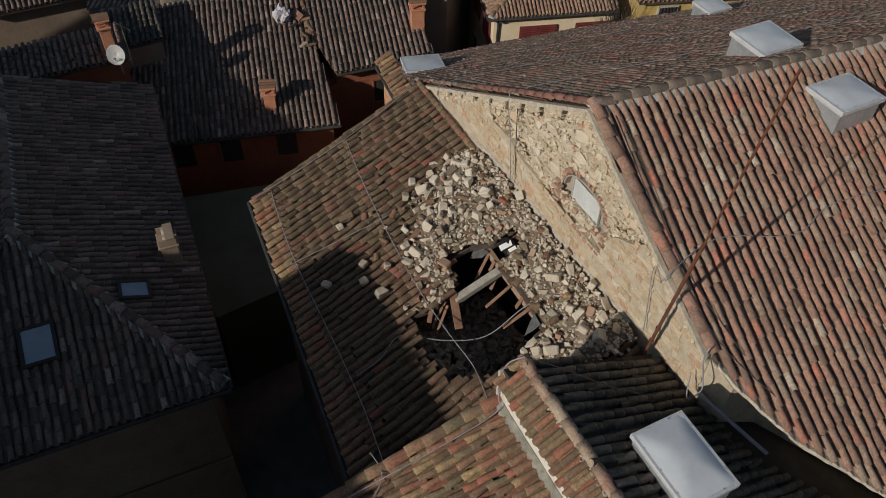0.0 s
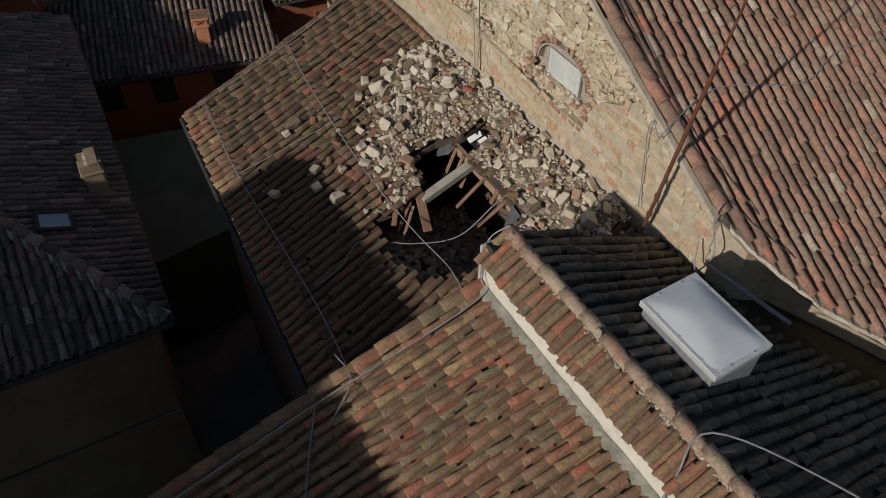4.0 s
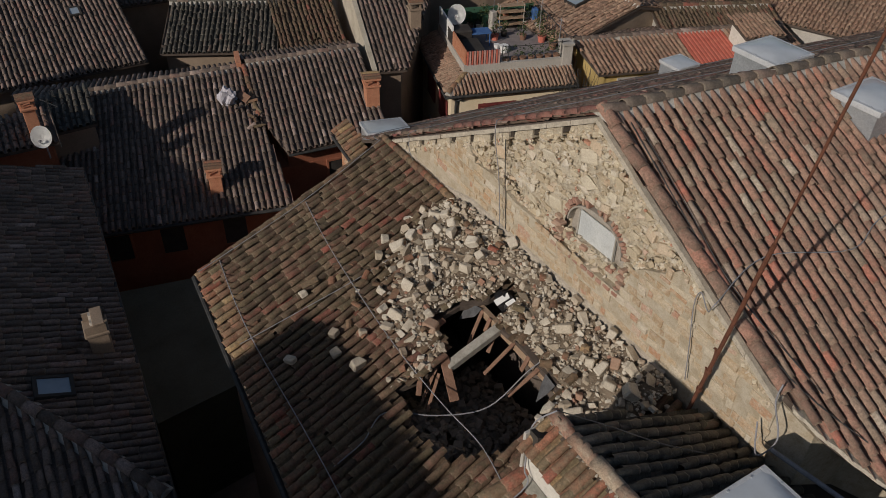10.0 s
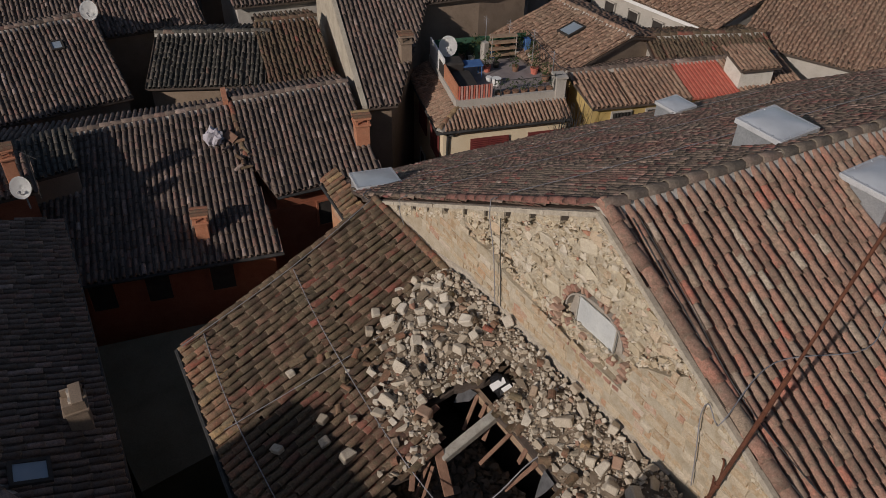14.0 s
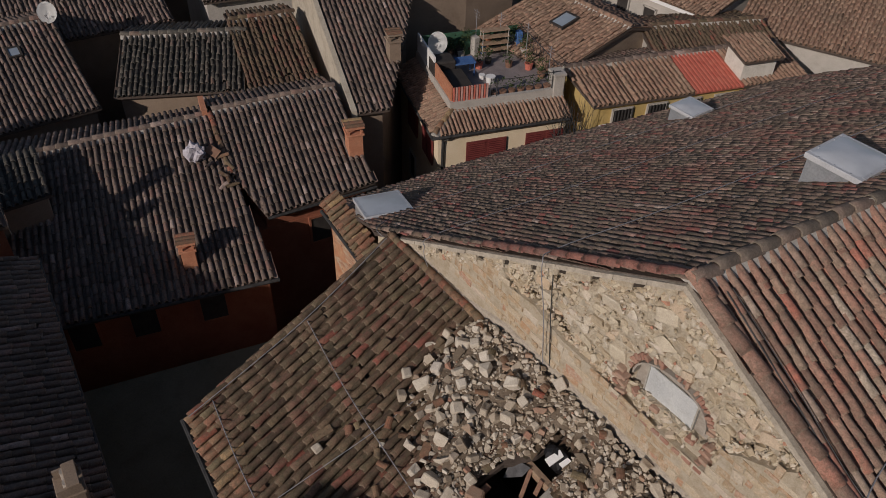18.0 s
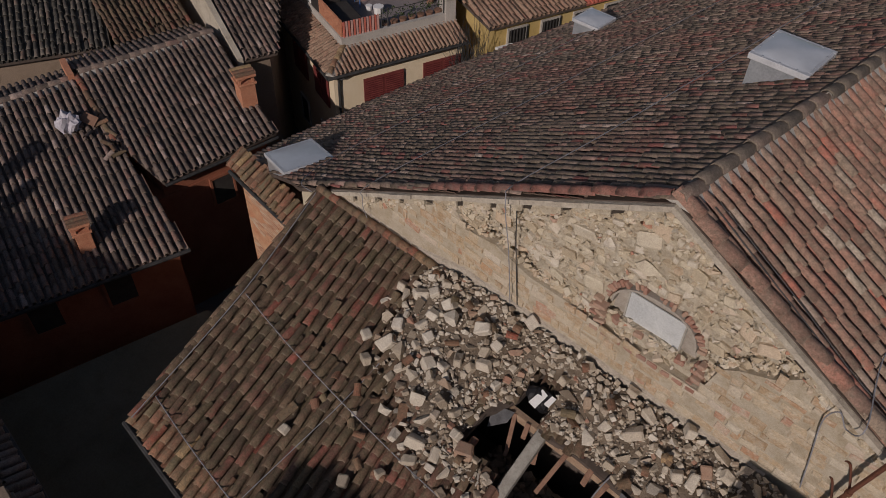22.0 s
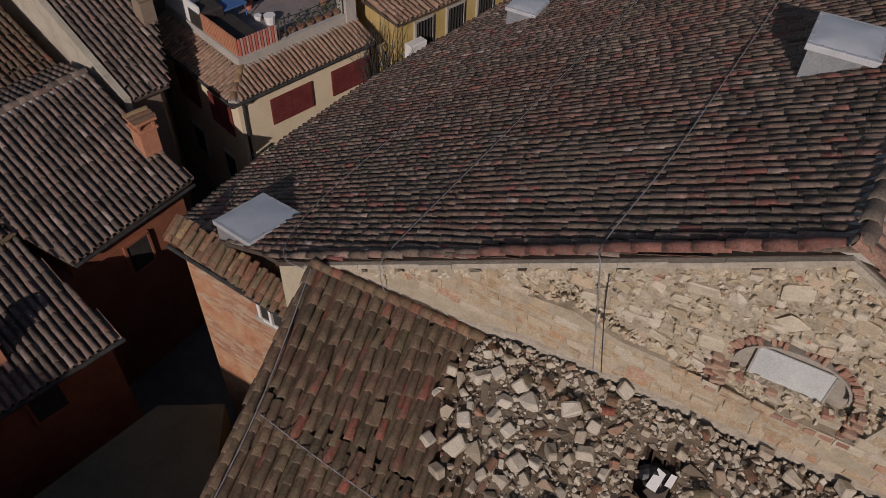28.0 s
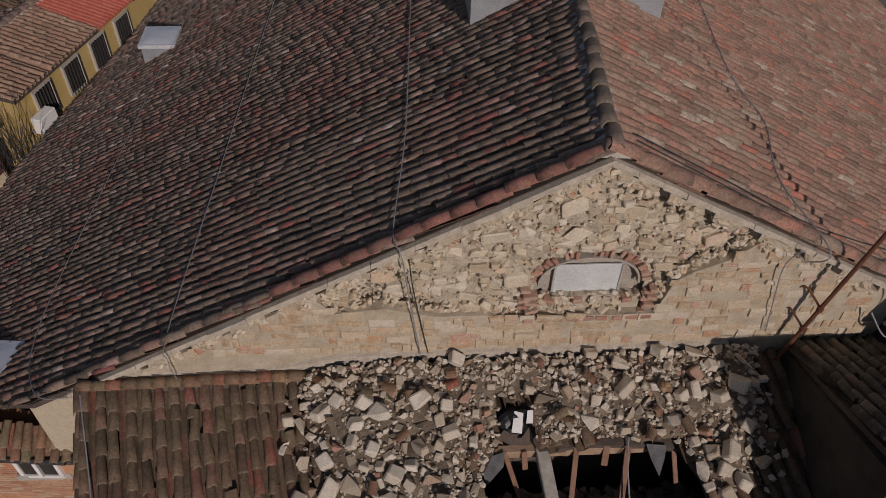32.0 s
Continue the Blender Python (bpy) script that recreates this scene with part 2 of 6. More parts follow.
CREAM = mottled("cream_render", (0.68, 0.56, 0.38), (0.74, 0.62, 0.44), 1.0, 30.0, 0.9, 0.0, 0.2, (0.7, 0.65, 0.55), 0.3)
YELLOW = mottled("yellow_render", (0.46, 0.33, 0.12), (0.52, 0.39, 0.17), 1.0, 30.0, 0.9, 0.0, 0.2, (0.7, 0.65, 0.55), 0.3)
OCHRE = mottled("ochre_render", (0.23, 0.175, 0.13), (0.28, 0.215, 0.16), 1.0, 30.0, 0.9, 0.0, 0.3, (0.6, 0.55, 0.5), 0.5)
GREYWALL = mottled("grey_render", (0.4, 0.38, 0.34), (0.46, 0.43, 0.39), 1.0, 30.0, 0.9, 0.0, 0.3, (0.6, 0.55, 0.5), 0.4)
COBBLE = mottled("paving", (0.14, 0.13, 0.12), (0.2, 0.185, 0.17), 1.0, 25.0, 0.9, 0.0, 0.6, (0.5, 0.5, 0.5), 0.5)
TERRACE = mottled("terrace_coating", (0.1, 0.094, 0.062), (0.13, 0.12, 0.082), 0.7, 30.0, 0.8, 0.0, 0.2, (0.6, 0.6, 0.55), 0.5)
DARKHOLE = mottled("shutter_dark", (0.035, 0.03, 0.028), (0.05, 0.045, 0.04), 3.0)
SHUTTER = mottled("shutter_maroon", (0.14, 0.03, 0.03), (0.18, 0.045, 0.04), 3.0, 40.0, 0.6)
ZINC = mottled("zinc", (0.42, 0.45, 0.48), (0.5, 0.53, 0.56), 2.0, 30.0, 0.45, 0.6, 0.1, (0.6, 0.6, 0.6), 0.4)
RUST = mottled("rusty_iron", (0.13, 0.055, 0.035), (0.19, 0.08, 0.05), 8.0, 60.0, 0.8, 0.3, 0.4)
CABLE = mottled("grey_cable", (0.2, 0.2, 0.21), (0.3, 0.3, 0.32), 6.0, 60.0, 0.6)
BLACKCABLE = mottled("black_cable", (0.03, 0.03, 0.03), (0.06, 0.06, 0.06), 6.0, 60.0, 0.6)
WOOD = mottled("old_wood", (0.3, 0.2, 0.13), (0.4, 0.29, 0.2), 6.0, 60.0, 0.85, 0.0, 0.6)
GREYWOOD = mottled("weathered_wood", (0.32, 0.3, 0.26), (0.42, 0.4, 0.35), 6.0, 60.0, 0.85, 0.0, 0.6)
BRICKRED = mottled("terracotta", (0.45, 0.19, 0.11), (0.52, 0.25, 0.15), 6.0, 60.0, 0.9, 0.0, 0.5)
WHITEPAINT = mottled("white_paint", (0.75, 0.75, 0.73), (0.8, 0.8, 0.78), 3.0, 40.0, 0.6, 0.0, 0.1, (0.8, 0.8, 0.78), 0.3)
BOARD = mottled("whitened_board", (0.47, 0.49, 0.49), (0.56, 0.58, 0.57), 3.0, 40.0, 0.7, 0.0, 0.2, (0.7, 0.68, 0.62), 0.4)
# Dark base colour stands in for the unlit room under the hole.
INSIDE = mottled("shade_toned_interior", (0.1, 0.08, 0.07), (0.15, 0.12, 0.1), 2.0)


def milky(name, colour, rough=0.25):
    m, ns, ls, b = shader(name, rough)
    b.inputs["Specular IOR Level"].default_value = 0.5
    b.inputs["Base Color"].default_value = (*colour, 1)
    b.inputs["Coat Weight"].default_value = 0.3
    base = mixed(ns, ls, ramp(ns, ls, noise_node(ns, ls, 2.5), [(0.3, grey(0)), (0.7, grey(1))]), colour, tuple(c * 0.85 for c in colour))
    ls.new(base, b.inputs["Base Color"])
    return m


DOME = milky("milky_acrylic", (0.58, 0.62, 0.66))
# Pale blue base colour carries part of the sky's reflection in these panes.
SKYGLASS = milky("sky_toned_glass", (0.3, 0.36, 0.42), 0.08)
DIRT = mottled("rubble_dirt", (0.15, 0.115, 0.082), (0.25, 0.2, 0.148), 3.0, 45.0, 0.95, 0.0, 1.0, (0.5, 0.45, 0.4), 0.6, 0.03)
BRICK_STOPS = [(0.0, (0.3, 0.15, 0.11)), (0.5, (0.38, 0.2, 0.145)), (1.0, (0.42, 0.29, 0.21))]
BRICK = pieces("brick", BRICK_STOPS, (0.4, 0.33, 0.26), True, None, 0.5, 0.7)
FACING = pieces("brick_facing", [(0.0, (0.36, 0.17, 0.1)), (0.4, (0.45, 0.25, 0.16)), (0.75, (0.5, 0.33, 0.22)), (1.0, (0.52, 0.43, 0.32))], (0.47, 0.36, 0.26), False, None, 0.6, 0.7)
RUBBLE_STOPS = [(0.0, (0.3, 0.24, 0.175)), (0.25, (0.45, 0.385, 0.295)), (0.55, (0.55, 0.49, 0.395)), (0.86, (0.64, 0.59, 0.5)), (0.93, (0.36, 0.27, 0.19)), (1.0, (0.38, 0.2, 0.14))]
RUBBLE = pieces("rubble_stone", RUBBLE_STOPS, (0.36, 0.3, 0.23), True, None, 0.4, 0.7)
RUBBLE_JOINED = pieces("rubble_stone_joined", RUBBLE_STOPS, (0.36, 0.3, 0.23), False, None, 0.4, 0.7)
# Rubble colours darkened for the shade inside the broken roof.
SHADE_RUBBLE = pieces("shade_toned_rubble", [(0.0, (0.18, 0.145, 0.11)), (0.6, (0.32, 0.265, 0.21)), (1.0, (0.38, 0.28, 0.21))], (0.22, 0.18, 0.14), False)
LEAF = pieces("leaf", [(0.0, (0.025, 0.045, 0.016)), (1.0, (0.07, 0.1, 0.035))], (0.05, 0.06, 0.03), False)
BLUECLOTH = mottled("blue_plastic", (0.05, 0.12, 0.3), (0.07, 0.16, 0.36), 4.0)
BLACKBAG = mottled("black_plastic", (0.012, 0.012, 0.013), (0.02, 0.02, 0.022), 6.0, 40.0, 0.35)
AWNING = mottled("red_sheet", (0.5, 0.13, 0.09), (0.56, 0.18, 0.13), 3.0)
GREENNET = mottled("green_netting", (0.04, 0.1, 0.06), (0.05, 0.13, 0.08), 8.0)
TERRACEFLOOR = mottled("terrace_floor", (0.2, 0.175, 0.175), (0.27, 0.235, 0.23), 1.5)
PINKPAINT = mottled("faded_red_sheet", (0.5, 0.3, 0.26), (0.56, 0.36, 0.31), 3.0)


# ---- building blocks ----
ORIGIN = {}


def thing(name, loc, label, category, group="", kind=""):
    ob = new(name)
    ob.location = loc
    ob.empty_display_size = 0.2
    ORIGIN[ob.name] = Vector(loc)
    return tagged(ob, label, category, group, kind)


def mesh_of(name, bm, material):
    me = bpy.data.meshes.new(name)
    bm.to_mesh(me)
    bm.free()
    me.materials.append(material)
    return me


def adopt(ob, parent):
    ob.parent = parent
    if parent.name in ORIGIN:
        ob.matrix_parent_inverse = Matrix.Translation(-ORIGIN[parent.name])
    return ob


def part(name, bm, material, parent, label=""):
    """One mesh object in world coordinates under a thing or a part."""
    return tagged(adopt(new(name, mesh_of(name, bm, material)), parent), label)


def lone(name, bm, material, label, category, group="", kind=""):
    return tagged(new(name, mesh_of(name, bm, material)), label, category, group, kind)


def raw(name, verts, faces, material, parent=None, label=""):
    me = bpy.data.meshes.new(name)
    me.from_pydata(verts, [], faces)
    me.update()
    me.materials.append(material)
    ob = new(name, me)
    if parent:
        adopt(ob, parent)
    return tagged(ob, label)


def add_box(bm, centre, size, turn=0.0, m=None, bevel=0.0):
    """A box, turned about z (degrees) or laid by the matrix m."""
    mat4 = m if m is not None else pose(*centre, 0, 0, turn)
    geo = bmesh.ops.create_cube(bm, size=1.0, matrix=mat4 @ Matrix.Diagonal((*size, 1)))
    if bevel:
        edges = list({e for v in geo["verts"] for e in v.link_edges})
        bmesh.ops.bevel(bm, geom=edges, offset=bevel, segments=1, affect="EDGES")
    return bm


def box(centre, size, turn=0.0, m=None, bevel=0.0):
    return add_box(bmesh.new(), centre, size, turn, m, bevel)


def add_prism(bm, poly, z0, z1):
    """An upright prism over a plan polygon; z0 and z1 are numbers or functions of x and y."""
    f0 = z0 if callable(z0) else lambda x, y: z0
    f1 = z1 if callable(z1) else lambda x, y: z1
    lo = [bm.verts.new((x, y, f0(x, y))) for x, y in poly]
    hi = [bm.verts.new((x, y, f1(x, y))) for x, y in poly]
    n = len(poly)
    faces = [bm.faces.new(list(reversed(lo))), bm.faces.new(hi)]
    for i in range(n):
        faces.append(bm.faces.new((lo[i], lo[(i + 1) % n], hi[(i + 1) % n], hi[i])))
    bmesh.ops.recalc_face_normals(bm, faces=faces)
    return bm


def prism(poly, z0, z1):
    return add_prism(bmesh.new(), poly, z0, z1)


def add_rod(bm, a, b, r, sides=6, r2=None):
    a, b = Vector(a), Vector(b)
    d = b - a
    m = Matrix.Translation((a + b) / 2) @ d.to_track_quat("Z", "Y").to_matrix().to_4x4()
    bmesh.ops.create_cone(bm, cap_ends=True, segments=sides, radius1=r, radius2=r if r2 is None else r2, depth=d.length, matrix=m)
    return bm


def rod(a, b, r, sides=6, r2=None):
    return add_rod(bmesh.new(), a, b, r, sides, r2)


def tube(points, r, sides=6, steps=6):
    """A cable through points, smoothed."""
    pts = [Vector(p) for p in points]
    line = []
    for i in range(len(pts) - 1):
        p0, p1, p2, p3 = pts[max(i - 1, 0)], pts[i], pts[i + 1], pts[min(i + 2, len(pts) - 1)]
        for k in range(steps):
            t = k / steps
            line.append(0.5 * (2 * p1 + (p2 - p0) * t + (2 * p0 - 5 * p1 + 4 * p2 - p3) * t * t + (3 * p1 - p0 - 3 * p2 + p3) * t ** 3))
    line.append(pts[-1])
    bm = bmesh.new()
    rings = []
    for i, p in enumerate(line):
        d = (line[min(i + 1, len(line) - 1)] - line[max(i - 1, 0)]).normalized()
        side = d.cross(Vector((0.31, 0.2, 0.93))).normalized()
        up = side.cross(d)
        rings.append([bm.verts.new(p + r * (math.cos(2 * math.pi * k / sides) * side + math.sin(2 * math.pi * k / sides) * up)) for k in range(sides)])
    for a, b in zip(rings, rings[1:]):
        for k in range(sides):
            bm.faces.new((a[k], a[(k + 1) % sides], b[(k + 1) % sides], b[k]))
    bm.faces.new(rings[0][::-1]), bm.faces.new(rings[-1])
    return bm


def inside(poly, x, y):
    hit = False
    for (x0, y0), (x1, y1) in zip(poly, poly[1:] + poly[:1]):
        if (y0 > y) != (y1 > y) and x < (x1 - x0) * (y - y0) / (y1 - y0) + x0:
            hit = not hit
    return hit


class Plane:
    """A roof slope: a point on it, the plan direction that goes uphill, its rise, and how much it also rises to its side."""

    def __init__(self, p, up, rise, tilt=0.0):
        self.p, self.rise, self.tilt = Vector(p), rise, tilt
        self.up = Vector((up[0], up[1], 0)).normalized()
        self.side = Vector((self.up.y, -self.up.x, 0))
        self.v = Vector((self.up.x, self.up.y, rise)).normalized()
        self.u = Vector((self.side.x, self.side.y, tilt)).normalized()
        self.w = self.u.cross(self.v).normalized()

    def z(self, x, y):
        d = Vector((x - self.p.x, y - self.p.y, 0))
        return self.p.z + self.rise * d.dot(self.up) + self.tilt * d.dot(self.side)

    def at(self, x, y, off=0.0):
        return Vector((x, y, self.z(x, y))) + off * self.w

    def uv(self, x, y):
        d = Vector((x - self.p.x, y - self.p.y, 0))
        return d.dot(self.side) * math.hypot(1, self.tilt), d.dot(self.up) * math.hypot(1, self.rise)

    def matrix(self, u, v, w=0.0, spin=0.0, nod=0.0):
        o = self.p + u * self.u + v * self.v + w * self.w
        m = Matrix((self.u, self.v, self.w)).transposed().to_4x4()
        m.translation = o
        return m @ pose(0, 0, 0, nod, 0, spin)


def cover_tile(length, r0, r1, seed=0):
    """A half-round clay tile, its wide end at v = 0, a little bowed and chipped, with a thick lip."""
    rnd = random.Random(seed)
    verts, faces, n = [], [], 6
    bow = rnd.uniform(-0.005, 0.005)
    for v, r, w in ((0.0, r0, 0.009), (0.45 * length, 0.5 * (r0 + r1) + bow, 0.001 + bow), (length, r1, -0.006)):
        for k in range(n + 1):
            a = math.pi * k / n
            q = r * (1 + rnd.uniform(-0.045, 0.045))
            verts.append((-q * math.cos(a), v + (rnd.uniform(-0.014, 0.01) if v == 0.0 else 0.0), w + 0.9 * q * math.sin(a)))
    for k in range(n + 1):
        a = math.pi * k / n
        verts.append((-(r0 - 0.014) * math.cos(a), verts[k][1] + 0.006, 0.004 + 0.9 * (r0 - 0.016) * math.sin(a)))
    for ring in (0, n + 1):
        for k in range(n):
            faces.append((ring + k, ring + k + 1, ring + n + 2 + k, ring + n + 1 + k))
    for k in range(n):
        faces.append((k + 1, k, 3 * n + 3 + k, 3 * n + 4 + k))
    return verts, faces


COVERS = [cover_tile(0.44, 0.082, 0.07, s) for s in range(8)]
LIP = [1.0] * 7 + [0.55] * 7 + [0.0] * 7 + [1.0] * 7
ROUNDED = [True] * 12 + [False] * 6
TILE_MESH = {}


def mark_lips(me, count):
    """Marks the lower ends of count tiles, for the worn lip."""
    lips = me.attributes.new("lip", "FLOAT", "POINT")
    lips.data.foreach_set("value", LIP * count)
    me.polygons.foreach_set("use_smooth", ROUNDED * count)


def tile_object_mesh(material, i):
    key = (material.name, i)
    if key not in TILE_MESH:
        me = bpy.data.meshes.new("roof_tile")
        me.from_pydata(COVERS[i][0], [], COVERS[i][1])
        me.update()
        me.materials.append(material)
        mark_lips(me, 1)
        TILE_MESH[key] = me
    return TILE_MESH[key]


def tiled_slope(parent, plane, poly, mats, label, near=None, holes=(), singles=300, pitch=0.2, step=0.36, thick=0.14, loose=1.0, lost=0.0, name="roof", phase=0.0, deck=True, seed=1, squat=1.0):
    """A slope of half-round tiles over a plan polygon: the bed, the channels, and the cover tiles, of which those round the
    plan point near are single parts."""
    rnd = random.Random(seed)
    wide = pitch / 0.22
    if deck:
        bm = bmesh.new()
        if holes:
            deck_with_hole(bm, plane, poly, holes[0], thick)
        else:
            add_prism(bm, poly, lambda x, y: plane.z(x, y) - thick, lambda x, y: plane.z(x, y) - 0.04)
        slab = part(name, bm, DECK, parent, label)
    else:
        slab = parent
    flat = [plane.uv(x, y) for x, y in poly]
    us = [q[0] for q in flat]
    covers, cv, cf = [], [], []
    for i in range(math.floor(min(us) / pitch), math.ceil(max(us) / pitch) + 1):
        for half in (0.0, 0.5):
            u = (i + phase + half) * pitch + rnd.uniform(-0.012, 0.012) * loose
            cuts = [v0 + (v1 - v0) * (u - u0) / (u1 - u0) for (u0, v0), (u1, v1) in zip(flat, flat[1:] + flat[:1]) if (u0 > u) != (u1 > u)]
            if len(cuts) < 2:
                continue
            low, high = min(cuts), max(cuts)
            slip = rnd.uniform(-0.11, 0.11) * loose
            wave, topped = rnd.uniform(0, 6.28), False
            for j in range(max(1, math.ceil((high - low) / step))):
                if high - low < 0.25 or topped:
                    break
                v = low - 0.05 + j * step + (slip if j else 0.0)
                if v > high - 0.42:
                    v, topped = max(high - 0.42, low - 0.05), True
                du = 0.008 * loose * math.sin(wave + j * 0.55)
                c = plane.p + (u + du) * plane.u + (v + 0.18) * plane.v
                if any(inside(h, c.x, c.y) for h in holes):
                    continue
                if half == 0.0:
                    if rnd.random() >= lost:
                        covers.append((u + du, v, c))
                else:
                    b = len(cv)
                    for vv, w in ((0.0, 0.02), (step + 0.05, 0.003)):
                        for k in range(4):
                            a = math.pi * k / 3
                            cv.append(plane.p + (u + du - 0.085 * wide * math.cos(a)) * plane.u + (v + vv) * plane.v + (w + 0.012 - 0.06 * squat * math.sin(a)) * plane.w)
                    for k in range(3):
                        cf.append((b + k, b + k + 1, b + 5 + k, b + 4 + k))
    if near is not None:
        covers.sort(key=lambda c: (c[2].x - near[0]) ** 2 + (c[2].y - near[1]) ** 2)
    else:
        singles = 0
    for u, v, c in covers[:singles]:
        m = plane.matrix(u, v + rnd.uniform(-0.028, 0.028) * loose, 0.034 + rnd.uniform(-0.006, 0.006), rnd.gauss(0, 2.0) * loose, rnd.gauss(0, 0.7) * loose - 1.0) @ Matrix.Diagonal((wide * rnd.uniform(0.92, 1.0), 1.0, wide * squat * rnd.uniform(0.95, 1.12), 1.0))
        ob = new("roof_tile", tile_object_mesh(mats[0], rnd.randrange(8)))
        ob.parent = slab
        ob.matrix_basis = m
    jv, jf = [], []
    for u, v, c in covers[singles:]:
        m = np.array(plane.matrix(u, v + rnd.uniform(-0.028, 0.028) * loose, 0.034 + rnd.uniform(-0.006, 0.006), rnd.gauss(0, 2.0) * loose, rnd.gauss(0, 0.7) * loose - 1.0) @ Matrix.Diagonal((wide * rnd.uniform(0.92, 1.0), 1.0, wide * squat * rnd.uniform(0.95, 1.12), 1.0)))
        tv, tf = COVERS[rnd.randrange(8)]
        q = np.array(tv) @ m[:3, :3].T + m[:3, 3]
        b = len(jv)
        jv.extend(q.tolist())
        jf.extend([tuple(b + k for k in f) for f in tf])
    if jv:
        rows = tagged(raw("roof_tiles", jv, jf, mats[1], slab), kind="stuff")
        mark_lips(rows.data, len(jv) // len(LIP))
    if cv:
        tagged(raw("channel_tiles", cv, cf, mats[1], slab), kind="stuff")
    return slab


def deck_with_hole(bm, plane, poly, hole, thick):
    """A slab over poly with an opening: strips from each corner of the hole to the outline."""
    for off in (-0.04, -thick):
        out = [bm.verts.new((x, y, plane.z(x, y) + off)) for x, y in poly]
        inn = [bm.verts.new((x, y, plane.z(x, y) + off)) for x, y in hole]
        edges = []
        for ring in (out, inn):
            for a, b in zip(ring, ring[1:] + ring[:1]):
                edges.append(bm.edges.new((a, b)))
        bmesh.ops.triangle_fill(bm, use_beauty=True, use_dissolve=False, edges=edges)
    for ring in (poly, hole):
        for (x0, y0), (x1, y1) in zip(ring, ring[1:] + ring[:1]):
            q = [bm.verts.new((x, y, plane.z(x, y) + o)) for x, y, o in ((x0, y0, -0.04), (x1, y1, -0.04), (x1, y1, -thick), (x0, y0, -thick))]
            bm.faces.new(q)
    bmesh.ops.remove_doubles(bm, verts=bm.verts, dist=0.0005)
    bmesh.ops.recalc_face_normals(bm, faces=bm.faces)


def ridge_tiles(parent, a, b, mats, r=0.12, name="ridge_tile", spacing=0.38, mortar=True):
    """Half-round capping tiles from a to b, each a part, bedded in mortar."""
    a, b = Vector(a), Vector(b)
    d = b - a
    n = max(1, round(d.length / spacing))
    side = d.cross(Vector((0, 0, 1))).normalized()
    up = side.cross(d).normalized()
    vs, fs = cover_tile(spacing + 0.07, r, r * 0.93)
    me = bpy.data.meshes.new(name)
    me.from_pydata(vs, [], fs)
    me.update()
    me.materials.append(mats[0])
    mark_lips(me, 1)
    rnd = random.Random(int(a.x * 10))
    rot = Matrix((side, d.normalized(), up)).transposed().to_4x4()
    for k in range(n):
        m = Matrix.Translation(a + d * (k / n)) @ rot @ pose(rnd.uniform(-0.015, 0.015), rnd.uniform(-0.02, 0.02), rnd.uniform(0, 0.015), rnd.uniform(-2.5, -0.6), rnd.uniform(-4, 4), rnd.uniform(-3, 3))
        ob = new(name, me)
        adopt(ob, parent)
        ob.matrix_basis = m
    if mortar:
        bm = bmesh.new()
        q = [bm.verts.new(p + s * (r + 0.09) * side + w * up) for p in (a, b) for s, w in ((-1, -0.11), (0, 0.07), (1, -0.11))]
        bm.faces.new((q[0], q[1], q[4], q[3])), bm.faces.new((q[1], q[2], q[5], q[4])), bm.faces.new((q[0], q[2], q[1])), bm.faces.new((q[3], q[4], q[5])), bm.faces.new((q[0], q[3], q[5], q[2]))
        bmesh.ops.recalc_face_normals(bm, faces=bm.faces)
        part("ridge_mortar", bm, CEMENT, parent)


def turned(o, angle):
    """A plan frame at o, turned by angle degrees: local x and y to the world's."""
    c, s = math.cos(radians(angle)), math.sin(radians(angle))
    return lambda x, y: (o[0] + c * x - s * y, o[1] + s * x + c * y)


def window_in(parent, centre, out, w, h, glass=None, frame_mat=None, name="window", shut=None):
    """A window set on an upright wall: a dark recess with a frame, or a pair of shutters."""
    c, out = Vector(centre), Vector((out[0], out[1], 0)).normalized()
    angle = math.degrees(math.atan2(out.y, out.x)) + 90
    if shut:
        for s in (-1, 1):
            leaf = part("shutter", box(None, (w / 2 - 0.01, 0.05, h), m=Matrix.Translation(c + out * 0.03) @ pose(0, 0, 0, 0, 0, angle) @ pose(s * w / 4, 0, 0)), shut, parent)
            bm = bmesh.new()
            for k in range(int(h / 0.09)):
                add_box(bm, None, (w / 2 - 0.12, 0.03, 0.05), m=Matrix.Translation(c + out * 0.055) @ pose(0, 0, 0, 0, 0, angle) @ pose(s * w / 4, 0, -h / 2 + 0.09 + k * 0.085, 25))
            part("slats", bm, shut, leaf)
    else:
        pane = part("window", box(None, (w, 0.06, h), m=Matrix.Translation(c) @ pose(0, 0, 0, 0, 0, angle)), glass or DARKHOLE, parent)
        bm = bmesh.new()
        for s in (-1, 1):
            add_box(bm, None, (0.07, 0.1, h + 0.1), m=Matrix.Translation(c + out * 0.01) @ pose(0, 0, 0, 0, 0, angle) @ pose(s * (w / 2 + 0.02), 0, 0))
            add_box(bm, None, (w + 0.1, 0.1, 0.07), m=Matrix.Translation(c + out * 0.01) @ pose(0, 0, 0, 0, 0, angle) @ pose(0, 0, s * (h / 2 + 0.02)))
        part("window_frame", bm, frame_mat or GREYWALL, pane)


